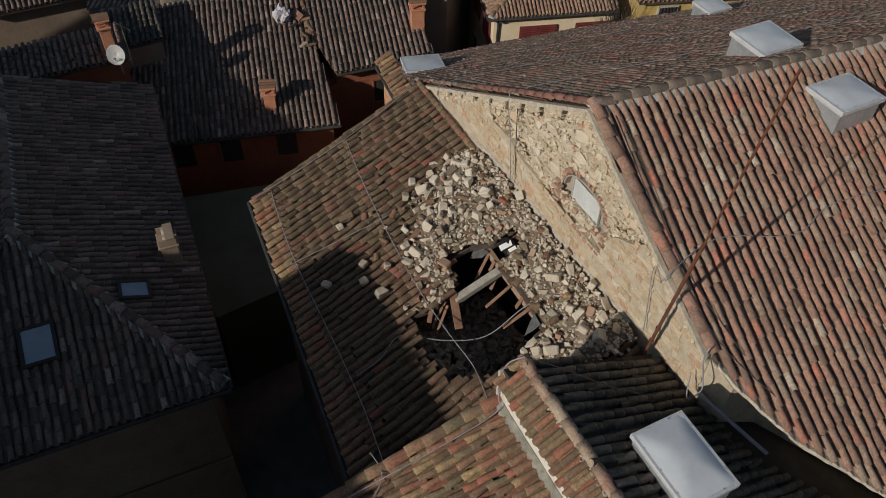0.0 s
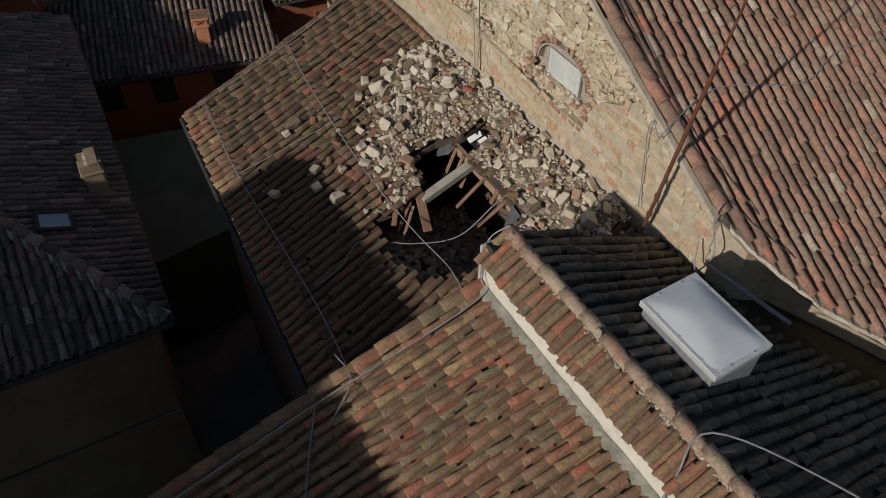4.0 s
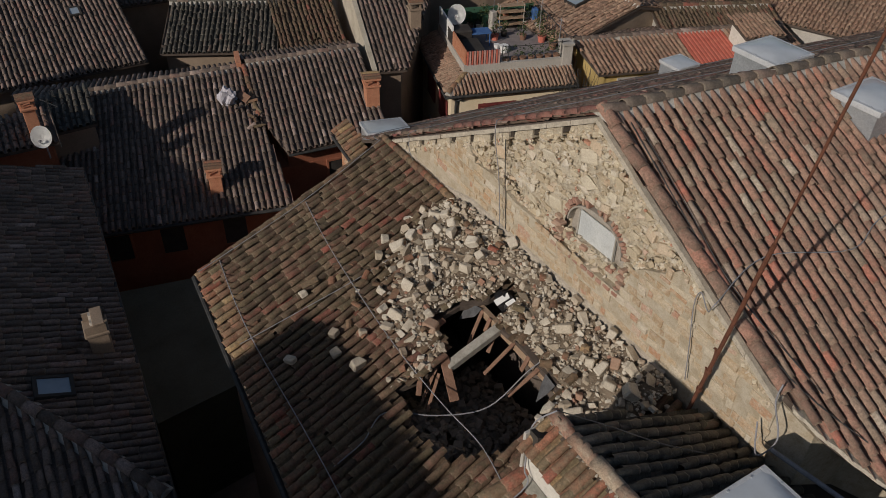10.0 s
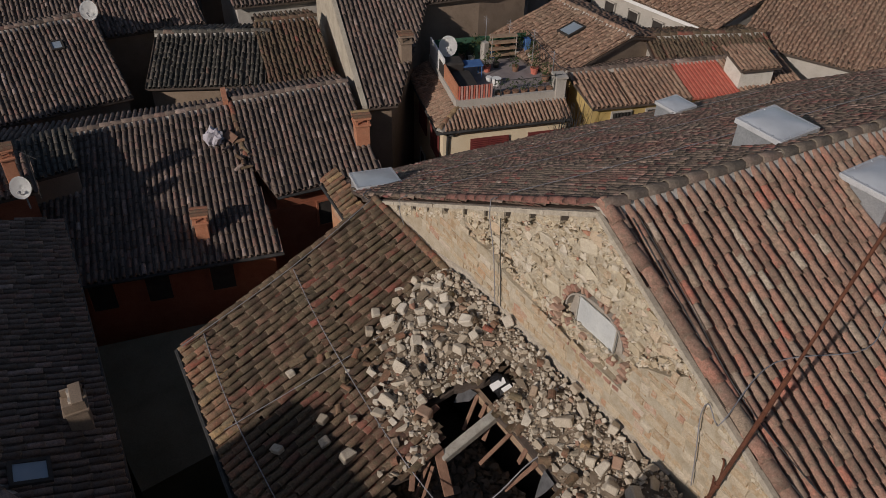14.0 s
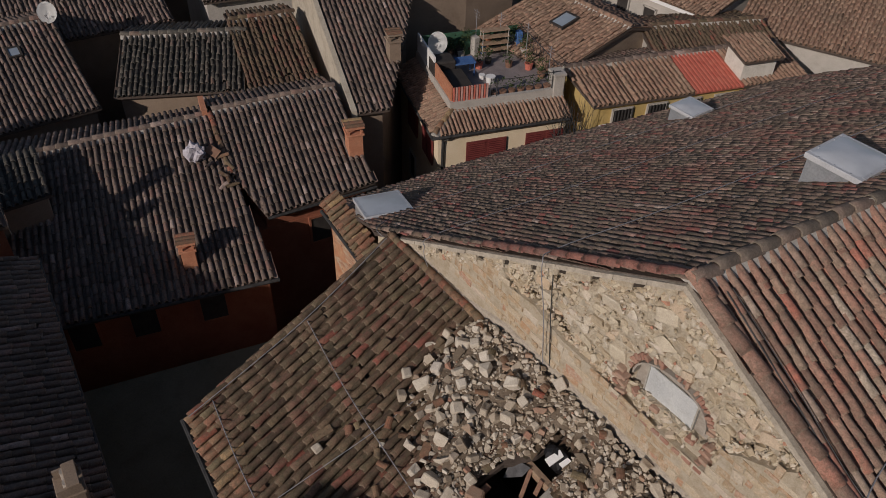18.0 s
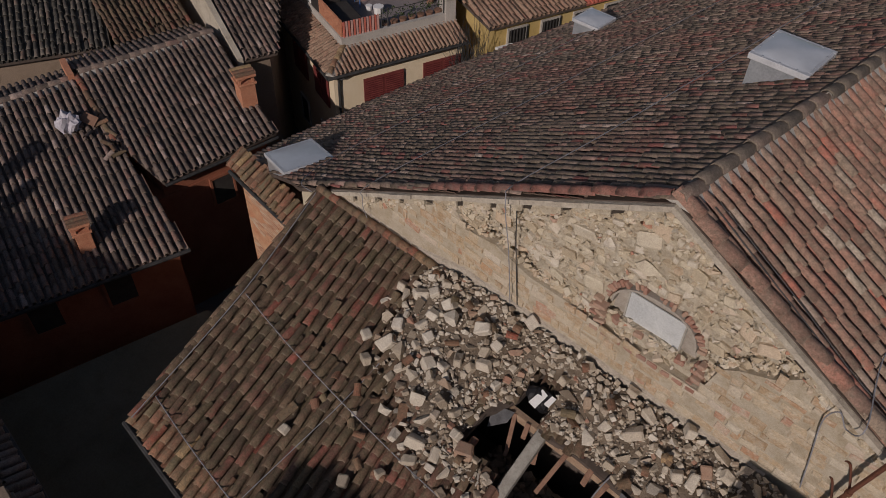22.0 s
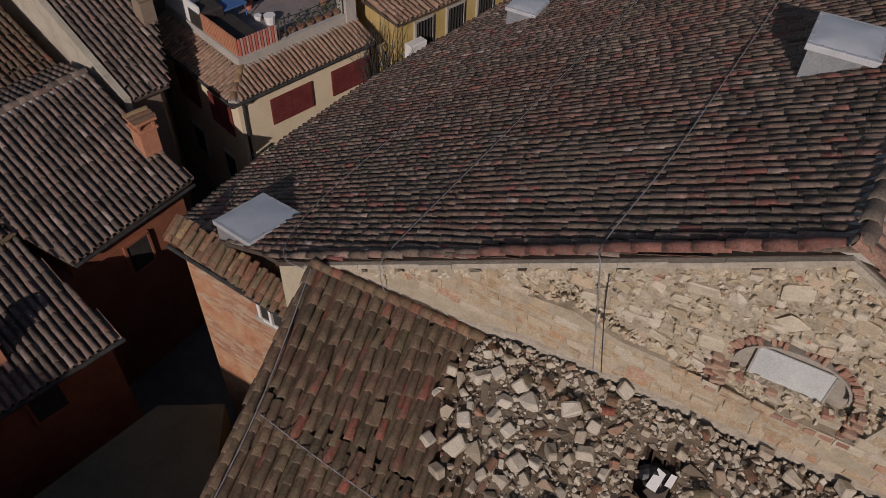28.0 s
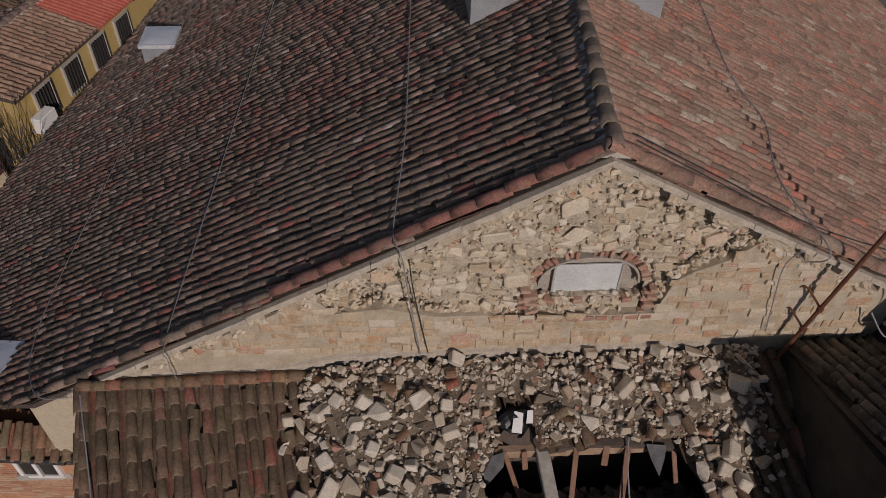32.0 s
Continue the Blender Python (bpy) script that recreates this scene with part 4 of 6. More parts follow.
for sx in (-1, 1):
    for k in range(7):
        ob = adopt(new("brick", brick_me), win)
        ob.matrix_basis = pose(-8.49 + sx * (0.8 + random.uniform(-0.06, 0.07)), 7.44 + random.uniform(-0.03, 0.03), 11.56 - 0.075 * k, 0, 90 + random.uniform(-12, 12), random.uniform(-8, 8)) @ Matrix.Diagonal((1.0, 1.0, random.uniform(0.8, 1.7), 1.0))
for k in range(9):
    ob = adopt(new("brick", brick_me), win)
    ob.matrix_basis = pose(-9.25 + 0.2 * k + random.uniform(-0.02, 0.02), 7.36, 11.07 + random.uniform(-0.01, 0.01), random.uniform(-5, 5), 90 + random.uniform(-3, 3), random.uniform(-5, 5)) @ Matrix.Diagonal((1.4, 0.7, random.uniform(1.1, 1.5), 1.0))

sill_bits = Joined()
for _ in range(60):
    s = random.uniform(0.04, 0.12)
    sill_bits.add(random.choice(ROCKS), scaled(random.uniform(-9.15, -7.75), random.uniform(7.42, 7.53), random.uniform(11.26, 11.4), s * 1.4, s, s * 0.8, random.uniform(-40, 40), random.uniform(-40, 40), random.uniform(0, 360)))
tagged(sill_bits.put("sill_rubble", STONE_JOINED, win), kind="stuff")
for x in (-9.0, -8.62, -7.95):
    ob = adopt(new("brick", brick_me), win)
    ob.matrix_basis = pose(x, 7.45, 11.34, 10, 90, random.uniform(-20, 20)) @ Matrix.Diagonal((1.5, 0.8, 1.2, 1.0))

# stones of the gable: laid in courses, flush below, bare and rough above
STONES = []
rnd = random.Random(5)
for sd in range(8):
    q = []
    inset = [(-0.5, -0.5), (0.5, -0.5), (0.5, 0.5), (-0.5, 0.5)]
    r2 = random.Random(100 + sd)
    back = [(x, 0.0, z) for x, z in inset]
    shape = [(x * r2.uniform(0.8, 1.0), -1.0 * r2.uniform(0.6, 1.0), z * r2.uniform(0.75, 1.0)) for x, z in inset]
    mid = (r2.uniform(-0.12, 0.12), -r2.uniform(0.9, 1.25), r2.uniform(-0.12, 0.12))
    STONES.append((back + shape + [mid], [(0, 1, 5, 4), (1, 2, 6, 5), (2, 3, 7, 6), (3, 0, 4, 7), (4, 5, 8), (5, 6, 8), (6, 7, 8), (7, 4, 8)]))
placed = []
UPZONE = UPPER + [(-6.25, 12.7), (-8.6, 13.95), (-12.25, 11.9)]


def near_window(x, z, k=1.0):
    return z > 11.12 and (abs(x + 8.49) / (0.84 * k)) ** 2.4 + (max(z - 11.6, 0) / (0.66 * k)) ** 2.4 < 1.0


z = 10.5
while z < 13.2:
    h = rnd.uniform(0.085, 0.2)
    x = -15.6 + rnd.uniform(0, 0.3)
    while x < -4.55:
        cz = z + h / 2 + 0.06 * noise.noise((x * 0.8, z, 3.0))
        w = rnd.uniform(0.1, 0.42)
        cx = x + w / 2
        if cz + h / 2 < rake(cx, 0.33) and not near_window(cx, cz) and not inside(UPZONE, cx, cz) and rnd.random() > 0.2:
            placed.append((cx, cz + rnd.uniform(-0.04, 0.04), 7.332, w - rnd.uniform(0.0, 0.04), h * rnd.uniform(0.6, 1.1), max(0.005, rnd.gauss(0.02, 0.013)), rnd.gauss(0, 4.5), rnd.randrange(8), 0))
        x += w
    z += h
hollows = [(rnd.uniform(-12.0, -6.4), rnd.uniform(11.5, 13.4), rnd.uniform(0.03, 0.06)) for _ in range(34)]
hollows += [(-12.1 + 0.13 * k + rnd.gauss(0, 0.06), 11.82 - 0.05 * k + rnd.gauss(0, 0.07), rnd.uniform(0.09, 0.16)) for k in range(12)]
hollows += [(-7.5 + 0.13 * k, 11.72 + 0.075 * k + rnd.gauss(0, 0.05), rnd.uniform(0.07, 0.13)) for k in range(9)]
hollows += [(-7.46, 13.1, 0.09), (-6.89, 12.8, 0.1), (-7.47, 13.05, 0.07), (-10.05, 11.75, 0.1), (-10.8, 11.95, 0.1)]
bed = []
for size, count in ((0.33, 90), (0.25, 420), (0.18, 1500), (0.12, 3600)):
    for _ in range(count):
        cx, cz = rnd.uniform(-12.3, -6.2), rnd.uniform(11.1, 13.85)
        w = size * rnd.uniform(0.8, 1.2)
        h = w * rnd.uniform(0.45, 0.85)
        if not inside(UPZONE, cx, cz) or cz + 0.4 * h > rake(cx, 0.33) or near_window(cx, cz, 1.0 + 0.2 * w):
            continue
        if any(abs(cx - a) < 0.44 * (w + c) and abs(cz - b) < 0.44 * (h + d) for a, b, c, d in bed) or any((cx - a) ** 2 + (cz - b) ** 2 < (r + 0.2 * w) ** 2 for a, b, r in hollows):
            continue
        bed.append((cx, cz, w, h))
        placed.append((cx, cz, 7.495, w * 1.1, h * 1.12, rnd.uniform(0.09, 0.19), rnd.gauss(0, 9), rnd.randrange(20), 1))
# the rough core between them: an uneven sheet with hollows
bm = bmesh.new()
sheet = {}
for i in range(155):
    for j in range(70):
        x, zz = -12.3 + 0.04 * i, 11.2 + 0.04 * j
        if inside(UPZONE, x, zz) and zz < rake(x, 0.325) and not near_window(x, zz, 0.86):
            y = 7.486 + 0.03 * noise.noise((x * 2.3, zz * 2.3, 0.0)) + 0.035 * noise.noise((x * 6, zz * 7, 5.0)) + 0.02 * noise.noise((x * 14, zz * 17, 9.0))
            for hx, hz, hr in hollows:
                y += 0.16 * math.exp(-((x - hx) ** 2 + 1.6 * (zz - hz) ** 2) / (hr * hr))
            sheet[i, j] = bm.verts.new((x, min(y, 7.6), zz))
for (i, j), v in sheet.items():
    if all(k in sheet for k in ((i + 1, j), (i, j + 1), (i + 1, j + 1))):
        bm.faces.new((v, sheet[i + 1, j], sheet[i + 1, j + 1], sheet[i, j + 1]))
tagged(part("rough_core", bm, ROUGHCORE, upper_leaf), kind="stuff")
placed.sort(key=lambda s: (s[0] + 9.0) ** 2 + 3 * (s[1] - 12.0) ** 2 - (0.8 if s[3] > 0.2 else 0))
rest, courses = Joined(), Joined()
for k, (cx, cz, face, w, h, d, spin, v, rough) in enumerate(placed):
    m = scaled(cx, face, cz, w, d, h, rnd.gauss(0, 6 * rough), spin, rnd.gauss(0, 8 * rough))
    data = ROCKS[v] if rough == 1 else STONES[v]
    if k < 300:
        ob = new("stone", shared_mesh(("stone", "rubble_stone")[rough], data, STONE if rough else COURSED, v))
        ob.parent = upper_leaf
        ob.matrix_basis = m
    else:
        (rest if rough else courses).add(data, m)
for _ in range(1700):
    x, zz = rnd.uniform(-12.25, -6.2), rnd.uniform(11.1, 13.75)
    if inside(UPZONE, x, zz) and zz < rake(x, 0.33) and not near_window(x, zz, 1.0):
        s = rnd.uniform(0.02, 0.055)
        rest.add(rnd.choice(ROCKS), scaled(x, 7.46 + rnd.uniform(-0.02, 0.02), zz, s * 1.3, s, s * 0.8, rnd.uniform(0, 60), rnd.uniform(0, 60), rnd.uniform(0, 360)))
tagged(rest.put("masonry", STONE_JOINED, upper_leaf), kind="stuff")
verge_bits = Joined()
for _ in range(760):
    x = rnd.uniform(-15.5, -4.6)
    s = rnd.uniform(0.05, 0.13)
    if min(abs(x - q) for q in POCKETS) < 0.05 + s * 0.55:
        continue
    verge_bits.add(rnd.choice(ROCKS), scaled(x, 7.325 + rnd.uniform(0, 0.03), rake(x, rnd.uniform(0.27, 0.44)), s * 1.3, s * 0.7, s * 0.8, rnd.uniform(0, 40), rnd.uniform(0, 40), rnd.uniform(0, 360)))
tagged(verge_bits.put("verge_rubble", STONE_JOINED, upper_leaf), kind="stuff")
tagged(courses.put("coursed_masonry", COURSED_JOINED, upper_leaf), kind="stuff")
# broken edges and hollows where the outer leaf came away
crumbs = Joined()
edge = UPPER
for _ in range(420):
    i = rnd.randrange(len(edge) - 1)
    t = rnd.random()
    x, zz = edge[i][0] + t * (edge[i + 1][0] - edge[i][0]), edge[i][1] + t * (edge[i + 1][1] - edge[i][1])
    s = rnd.uniform(0.04, 0.13)
    crumbs.add(rnd.choice(ROCKS), scaled(x + rnd.gauss(0, 0.06), 7.46 + rnd.uniform(-0.06, 0.04), zz + abs(rnd.gauss(0, 0.06)), s * 1.4, s, s * 0.8, rnd.uniform(0, 60), rnd.uniform(0, 90), rnd.uniform(0, 360)))
tagged(crumbs.put("broken_edge", STONE_JOINED, upper_leaf), kind="stuff")
bm = bmesh.new()
lower, upper = [], []
for k in range(75):
    x = -15.2 + 0.12 * k
    top = 10.2 + 0.28 * min(1.0, max(0.0, (x + 13.0) / 1.2)) + 0.05 * noise.noise((x * 2.1, 4.0, 0.0)) + 0.02 * noise.noise((x * 7.0, 1.0, 0.0))
    top = min(top, rake(x, 0.2))
    lower.append([bm.verts.new((x, y, 9.7)) for y in (7.345, 7.27)])
    upper.append([bm.verts.new((x, 7.345, top)), bm.verts.new((x, 7.285 + 0.012 * noise.noise((x * 5.0, 2.0, 0.0)), top - 0.025))])
for k in range(74):
    bm.faces.new((lower[k][1], lower[k + 1][1], upper[k + 1][1], upper[k][1]))
    bm.faces.new((upper[k][1], upper[k + 1][1], upper[k + 1][0], upper[k][0]))
    bm.faces.new((upper[k][0], upper[k + 1][0], lower[k + 1][0], lower[k][0]))
bmesh.ops.recalc_face_normals(bm, faces=bm.faces)
part("cement_fillet", bm, COPING, church, "worn mortar fillet along the roof edge")

# the brick-faced corner beside the church, with its small eave and window
corner = thing("corner_house", (-18.0, 8.2, 0.0), "narrow brick and stone house end beside the church", "house")
part("wall", prism([(-19.45, 7.8), (-16.4, 7.62), (-15.72, 7.4), (-15.72, 7.9), (-18.9, 8.74), (-19.4, 8.7)], 0.0, 7.93), BRICKWALL, corner, "worn orange brick and stone wall")
part("wall", prism([(-16.55, 7.52), (-15.72, 7.38), (-15.72, 7.62), (-16.5, 7.7)], 7.932, lambda x, y: min(ML.z(x, y) - 0.17, 9.6)), STONE_JOINED, corner)
CE = Plane((-18.0, 7.5, 7.94), (-0.06, 1), 0.45)
tiled_slope(corner, CE, [(-19.75, 7.72), (-16.35, 7.38), (-16.35, 7.86), (-19.75, 8.2)], FRONT_TILES, "short worn reddish tiled eave", (-17.5, 7.7), singles=80, seed=17, loose=1.6)
part("gutter", rod((-19.7, 7.66, 7.86), (-16.4, 7.34, 7.86), 0.05, 8), BLACKCABLE, corner, "dark half-round gutter")
window_in(corner, (-17.12, 7.66, 7.3), (-0.06, -1), 0.62, 0.62, DARKHOLE, WHITEPAINT)
part("window_bar", box((-17.12, 7.6, 7.3), (0.06, 0.06, 0.62)), WHITEPAINT, corner)
part("plaster_surround", box((-17.12, 7.64, 6.93), (0.9, 0.05, 0.14)), GREYWALL, corner)
part("drain_pipe", tube([(-16.3, 7.36, 7.88), (-15.95, 7.2, 7.7), (-15.85, 7.2, 6.8), (-15.85, 7.22, 3.0)], 0.04), BLACKCABLE, corner)

# worn bricks of the corner's face
facing = Joined()
rnd = random.Random(31)
cube = ([(x, y, z) for x in (-0.5, 0.5) for y in (-0.5, 0.5) for z in (-0.5, 0.5)], [(0, 1, 3, 2), (4, 6, 7, 5), (0, 4, 5, 1), (2, 3, 7, 6), (0, 2, 6, 4), (1, 5, 7, 3)])
for row in range(46):
    z = 4.58 + 0.072 * row
    x = -19.4 + (0.13 if row % 2 else 0.0)
    while x < -16.5:
        w = rnd.uniform(0.2, 0.28)
        if noise.noise((x * 1.1, z * 1.1, 4.0)) + 0.25 * rnd.random() > 0.02 and not (abs(x + w / 2 + 17.12) < 0.5 and 6.83 < z < 7.68):
            y = 7.8 - 0.059 * (x + w / 2 + 19.45)
            facing.add(cube, scaled(x + w / 2, y, z, w - 0.012, 0.01 + 2 * max(0.0, rnd.gauss(0.004, 0.004)), rnd.uniform(0.045, 0.06), 0, rnd.gauss(0, 2), -3.4))
        x += w
tagged(facing.put("brick_facing", FACING, corner), kind="stuff")

# ---- the low annex with the collapsed roof ----
LR = Plane((-10.0, 2.1, 8.7), (-0.18, 1), 0.26, 0.062)
annex = thing("annex", (-10.0, 4.6, 0.0), "low annex with a collapsed tiled roof under a church gable", "building")
HOLE = [(-9.97, 5.22), (-9.13, 5.08), (-9.0, 4.6), (-9.1, 4.08), (-8.95, 3.95), (-8.66, 3.77), (-8.25, 3.73), (-7.85, 3.74), (-7.26, 4.0), (-6.96, 4.5), (-6.94, 5.3), (-7.0, 5.65), (-7.2, 6.04), (-7.6, 6.12), (-8.5, 6.15), (-9.15, 6.1), (-9.24, 6.3), (-9.22, 6.72), (-9.68, 6.72), (-9.7, 6.32), (-9.76, 6.13), (-9.95, 5.85)]
LR_POLY = [(-14.52, 2.17), (-5.55, 1.62), (-5.42, 7.27), (-15.5, 7.27)]
bm = bmesh.new()
deck_with_hole(bm, LR, LR_POLY, HOLE, 0.14)
annex_deck = part("roof", bm, DECK, annex, "mossy brown clay tiles with a broken hole")
# three bands of tiles, each lapping over the one below
BANDS = [(0.0, [(-14.52, 2.17), (-5.55, 1.62), (-5.55, 2.22), (-14.62, 2.78)], FRONT_TILES, (-12.8, 2.3), 45), (0.03, [(-14.6, 2.64), (-5.55, 2.1), (-5.5, 4.5), (-9.0, 4.6), (-15.04, 4.98)], BROWN_TILES, (-12.0, 3.8), 125), (0.06, [(-14.98, 4.8), (-9.0, 4.42), (-5.5, 4.32), (-5.42, 7.27), (-15.5, 7.27)], BROWN_TILES, (-13.4, 6.0), 125)]
for n, (lift, poly, mats, near, singles) in enumerate(BANDS):
    tiled_slope(annex_deck, Plane((-10.0, 2.1, 8.7 + lift), (-0.18, 1), 0.26, 0.062), poly, mats, "", near, holes=(HOLE,), singles=singles, seed=13 + 40 * n, loose=1.3, pitch=0.2, step=0.37, deck=False)
part("wall", prism([(-14.35, 2.42), (-5.6, 1.9), (-5.6, 2.3), (-14.25, 2.82)], 0.0, lambda x, y: LR.z(x, y) - 0.15), OCHRE, annex)
part("wall", prism([(-15.32, 7.2), (-14.35, 2.42), (-13.95, 2.42), (-14.95, 7.2)], 0.0, lambda x, y: LR.z(x, y) - 0.15), OCHRE, annex)
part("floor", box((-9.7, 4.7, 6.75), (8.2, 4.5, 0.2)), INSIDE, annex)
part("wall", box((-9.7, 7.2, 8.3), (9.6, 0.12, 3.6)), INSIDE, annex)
ridge_tiles(annex, (-14.5, 2.17, LR.z(-14.5, 2.17) + 0.03), (-15.46, 7.2, LR.z(-15.46, 7.2) + 0.03), BROWN_TILES, 0.09, "verge_tile", 0.36, False)
ridge_tiles(annex, (-15.48, 7.19, LR.z(-15.48, 7.19) + 0.14), (-12.4, 7.19, LR.z(-12.4, 7.19) + 0.14), FRONT_TILES, 0.085, "cap_tile", 0.2, False)
part("gutter", rod((-14.6, 2.08, 8.56), (-5.6, 1.52, 8.42), 0.055, 8), BLACKCABLE, annex, "dark eaves gutter")
for k in range(14):
    x = -13.45 + 0.55 * k
    part("rafter", box(None, (0.09, 4.9 if not -9.9 < x < -6.8 else 1.2, 0.11), m=pose(x, 4.6 if not -9.9 < x < -6.8 else 2.9, LR.z(x, 4.6 if not -9.9 < x < -6.8 else 2.9) - 0.22, math.degrees(math.atan(0.267)))), WOOD, annex)
part("purlin", box(None, (0.18, 0.15, 1.25), m=Matrix.Translation((-9.05, 5.6, 9.52)) @ pose(0, 0, 0, 90 + math.degrees(math.atan(0.267)) - 180, 0, 5), bevel=0.015), GREYWOOD, annex, "grey weathered beam across the hole")
part("purlin", box((-8.2, 6.19, 9.62), (3.1, 0.12, 0.16), bevel=0.01), WOOD, annex)
part("purlin", box((-7.9, 3.6, 8.92), (2.4, 0.12, 0.14), bevel=0.01), WOOD, annex)
# laths and boards that hang from the broken edge: top end, lower end, breadth
# ends by place on the roof slope: top, how far it hangs out and down, breadth and thickness
LATHS = [((-9.62, 6.14, 9.7), (-9.42, 5.72, 9.2), 0.07, 0.03), ((-9.12, 6.13, 9.7), (-9.0, 5.86, 9.28), 0.08, 0.03), ((-8.62, 6.15, 9.72), (-8.72, 5.6, 9.12), 0.075, 0.03), ((-7.9, 6.14, 9.72), (-8.02, 5.62, 9.22), 0.08, 0.03), ((-7.28, 6.1, 9.72), (-7.22, 5.8, 9.26), 0.07, 0.03), ((-9.35, 6.13, 9.72), (-9.33, 6.0, 9.46), 0.08, 0.03), ((-8.2, 6.15, 9.74), (-8.22, 6.02, 9.44), 0.09, 0.03)]
LATHS += [((-9.12, 5.0, 9.5), (-8.5, 4.85, 9.05), 0.17, 0.05), ((-9.05, 4.8, 9.4), (-8.85, 4.4, 8.95), 0.06, 0.03), ((-8.95, 4.8, 9.36), (-8.68, 4.4, 8.85), 0.06, 0.03), ((-9.08, 4.5, 9.36), (-8.8, 4.3, 9.22), 0.1, 0.04)]
for a, b, w, t in LATHS:
    a, b = Vector(a), Vector(b)
    m = Matrix.Translation((a + b) / 2) @ (b - a).to_track_quat("Z", "Y").to_matrix().to_4x4()
    lath = lone("broken_lath", box(None, (w, t, (b - a).length), m=m, bevel=0.006), LATHWOOD, "broken reddish-brown roof lath hanging into the hole", "lath", "broken roof laths")
lone("torn_felt", prism([(-9.98, 6.05), (-9.62, 6.12), (-9.64, 5.98), (-9.88, 5.8)], lambda x, y: LR.z(x, y) - 0.1 - 0.7 * (6.05 - y), lambda x, y: LR.z(x, y) - 0.085 - 0.7 * (6.05 - y)), FELT, "torn grey roofing felt at the broken edge", "roofing felt")
lone("torn_felt", prism([(-7.68, 6.1), (-7.4, 6.08), (-7.43, 5.95), (-7.5, 5.8), (-7.62, 5.97)], lambda x, y: LR.z(x, y) - 0.1 - 0.9 * (5.98 - y), lambda x, y: LR.z(x, y) - 0.085 - 0.9 * (5.98 - y)), FELT, "torn grey roofing felt at the broken edge", "roofing felt")

# ---- the heap of fallen stone ----
HEAP = [(-12.45, 7.25), (-12.4, 6.5), (-12.2, 5.9), (-11.8, 5.45), (-11.2, 5.1), (-10.6, 4.78), (-10.3, 4.55), (-9.7, 4.62), (-9.3, 4.95), (-9.97, 5.22), (-9.95, 5.85), (-9.76, 6.13), (-9.7, 6.32), (-9.68, 6.72), (-9.22, 6.72), (-9.24, 6.3), (-9.15, 6.1), (-8.5, 6.15), (-7.6, 6.12), (-7.2, 6.04), (-6.94, 5.3), (-6.6, 5.4), (-6.1, 5.7), (-5.95, 6.5), (-5.95, 7.25)]


def edge_distance(poly, x, y):
    best = 9.0
    for (x0, y0), (x1, y1) in zip(poly, poly[1:] + poly[:1]):
        dx, dy = x1 - x0, y1 - y0
        t = max(0.0, min(1.0, ((x - x0) * dx + (y - y0) * dy) / (dx * dx + dy * dy)))
        best = min(best, math.hypot(x - x0 - t * dx, y - y0 - t * dy))
    return best


def heap_height(x, y):
    d = min(edge_distance(HEAP, x, y), 7.25 - y + 0.5)
    return 0.1 + 0.24 * min(1.0, d / 0.7) * (0.75 + 0.5 * noise.noise((x * 1.1, y * 1.1, 0.0))) + 0.09 * noise.noise((x * 3.3, y * 3.3, 2.0)) + 0.24 * max(0.0, y - 6.3) * min(1.0, max(0.0, (x + 12.6) / 0.8))


bm = bmesh.new()
grid = {}
nx, ny = 80, 34
for i in range(nx + 1):
    for j in range(ny + 1):
        x, y = -12.6 + 7.0 * i / nx, 4.45 + 2.82 * j / ny
        if inside(HEAP, x, y):
            grid[i, j] = bm.verts.new((x, y, LR.z(x, y) + heap_height(x, y)))
for (i, j), v in grid.items():
    if all(k in grid for k in ((i + 1, j), (i, j + 1), (i + 1, j + 1))):
        bm.faces.new((v, grid[i + 1, j], grid[i + 1, j + 1], grid[i, j + 1]))
lone("rubble_dirt", bm, DIRT, "brown mortar dust and grit between fallen stones", "rubble", kind="stuff")
rnd = random.Random(77)
small = Joined()
lumps = []


def lump(x, y, s, sink):
    base = LR.z(x, y) + (heap_height(x, y) if inside(HEAP, x, y) else 0.08)
    return scaled(x, y, base + s * sink, s * rnd.uniform(0.95, 1.35), s * rnd.uniform(0.75, 1.0), s * rnd.uniform(0.6, 0.9), rnd.uniform(-35, 35), rnd.uniform(-35, 35), rnd.uniform(0, 360))


for size, count in ((0.25, 190), (0.19, 900), (0.135, 3000), (0.085, 6000)):
    for _ in range(count):
        x, y = rnd.uniform(-12.7, -5.8), rnd.uniform(4.4, 7.2)
        s = size * rnd.uniform(0.8, 1.2)
        fine = (-10.3 < x < -8.0) or y > 6.75 or (x > -8.0 and y > 6.0 and rnd.random() < 0.6)
        if fine and s > 0.13 and rnd.random() < 0.8:
            continue
        if not inside(HEAP, x, y) and (edge_distance(HEAP, x, y) > 0.22 or rnd.random() < 0.75 or inside(HOLE, x, y)):
            continue
        if any((x - a) ** 2 + (y - c) ** 2 < (0.47 * (s + b)) ** 2 for a, c, b in lumps):
            continue
        lumps.append((x, y, s))
for k in range(70):
    i = rnd.randrange(3)
    t = rnd.random()
    x, y = HOLE[i][0] + t * (HOLE[i + 1][0] - HOLE[i][0]) - abs(rnd.gauss(0.05, 0.13)), HOLE[i][1] + t * (HOLE[i + 1][1] - HOLE[i][1]) - abs(rnd.gauss(0.04, 0.1))
    if not inside(HOLE, x, y):
        lumps.append((x, y, rnd.uniform(0.05, 0.16)))
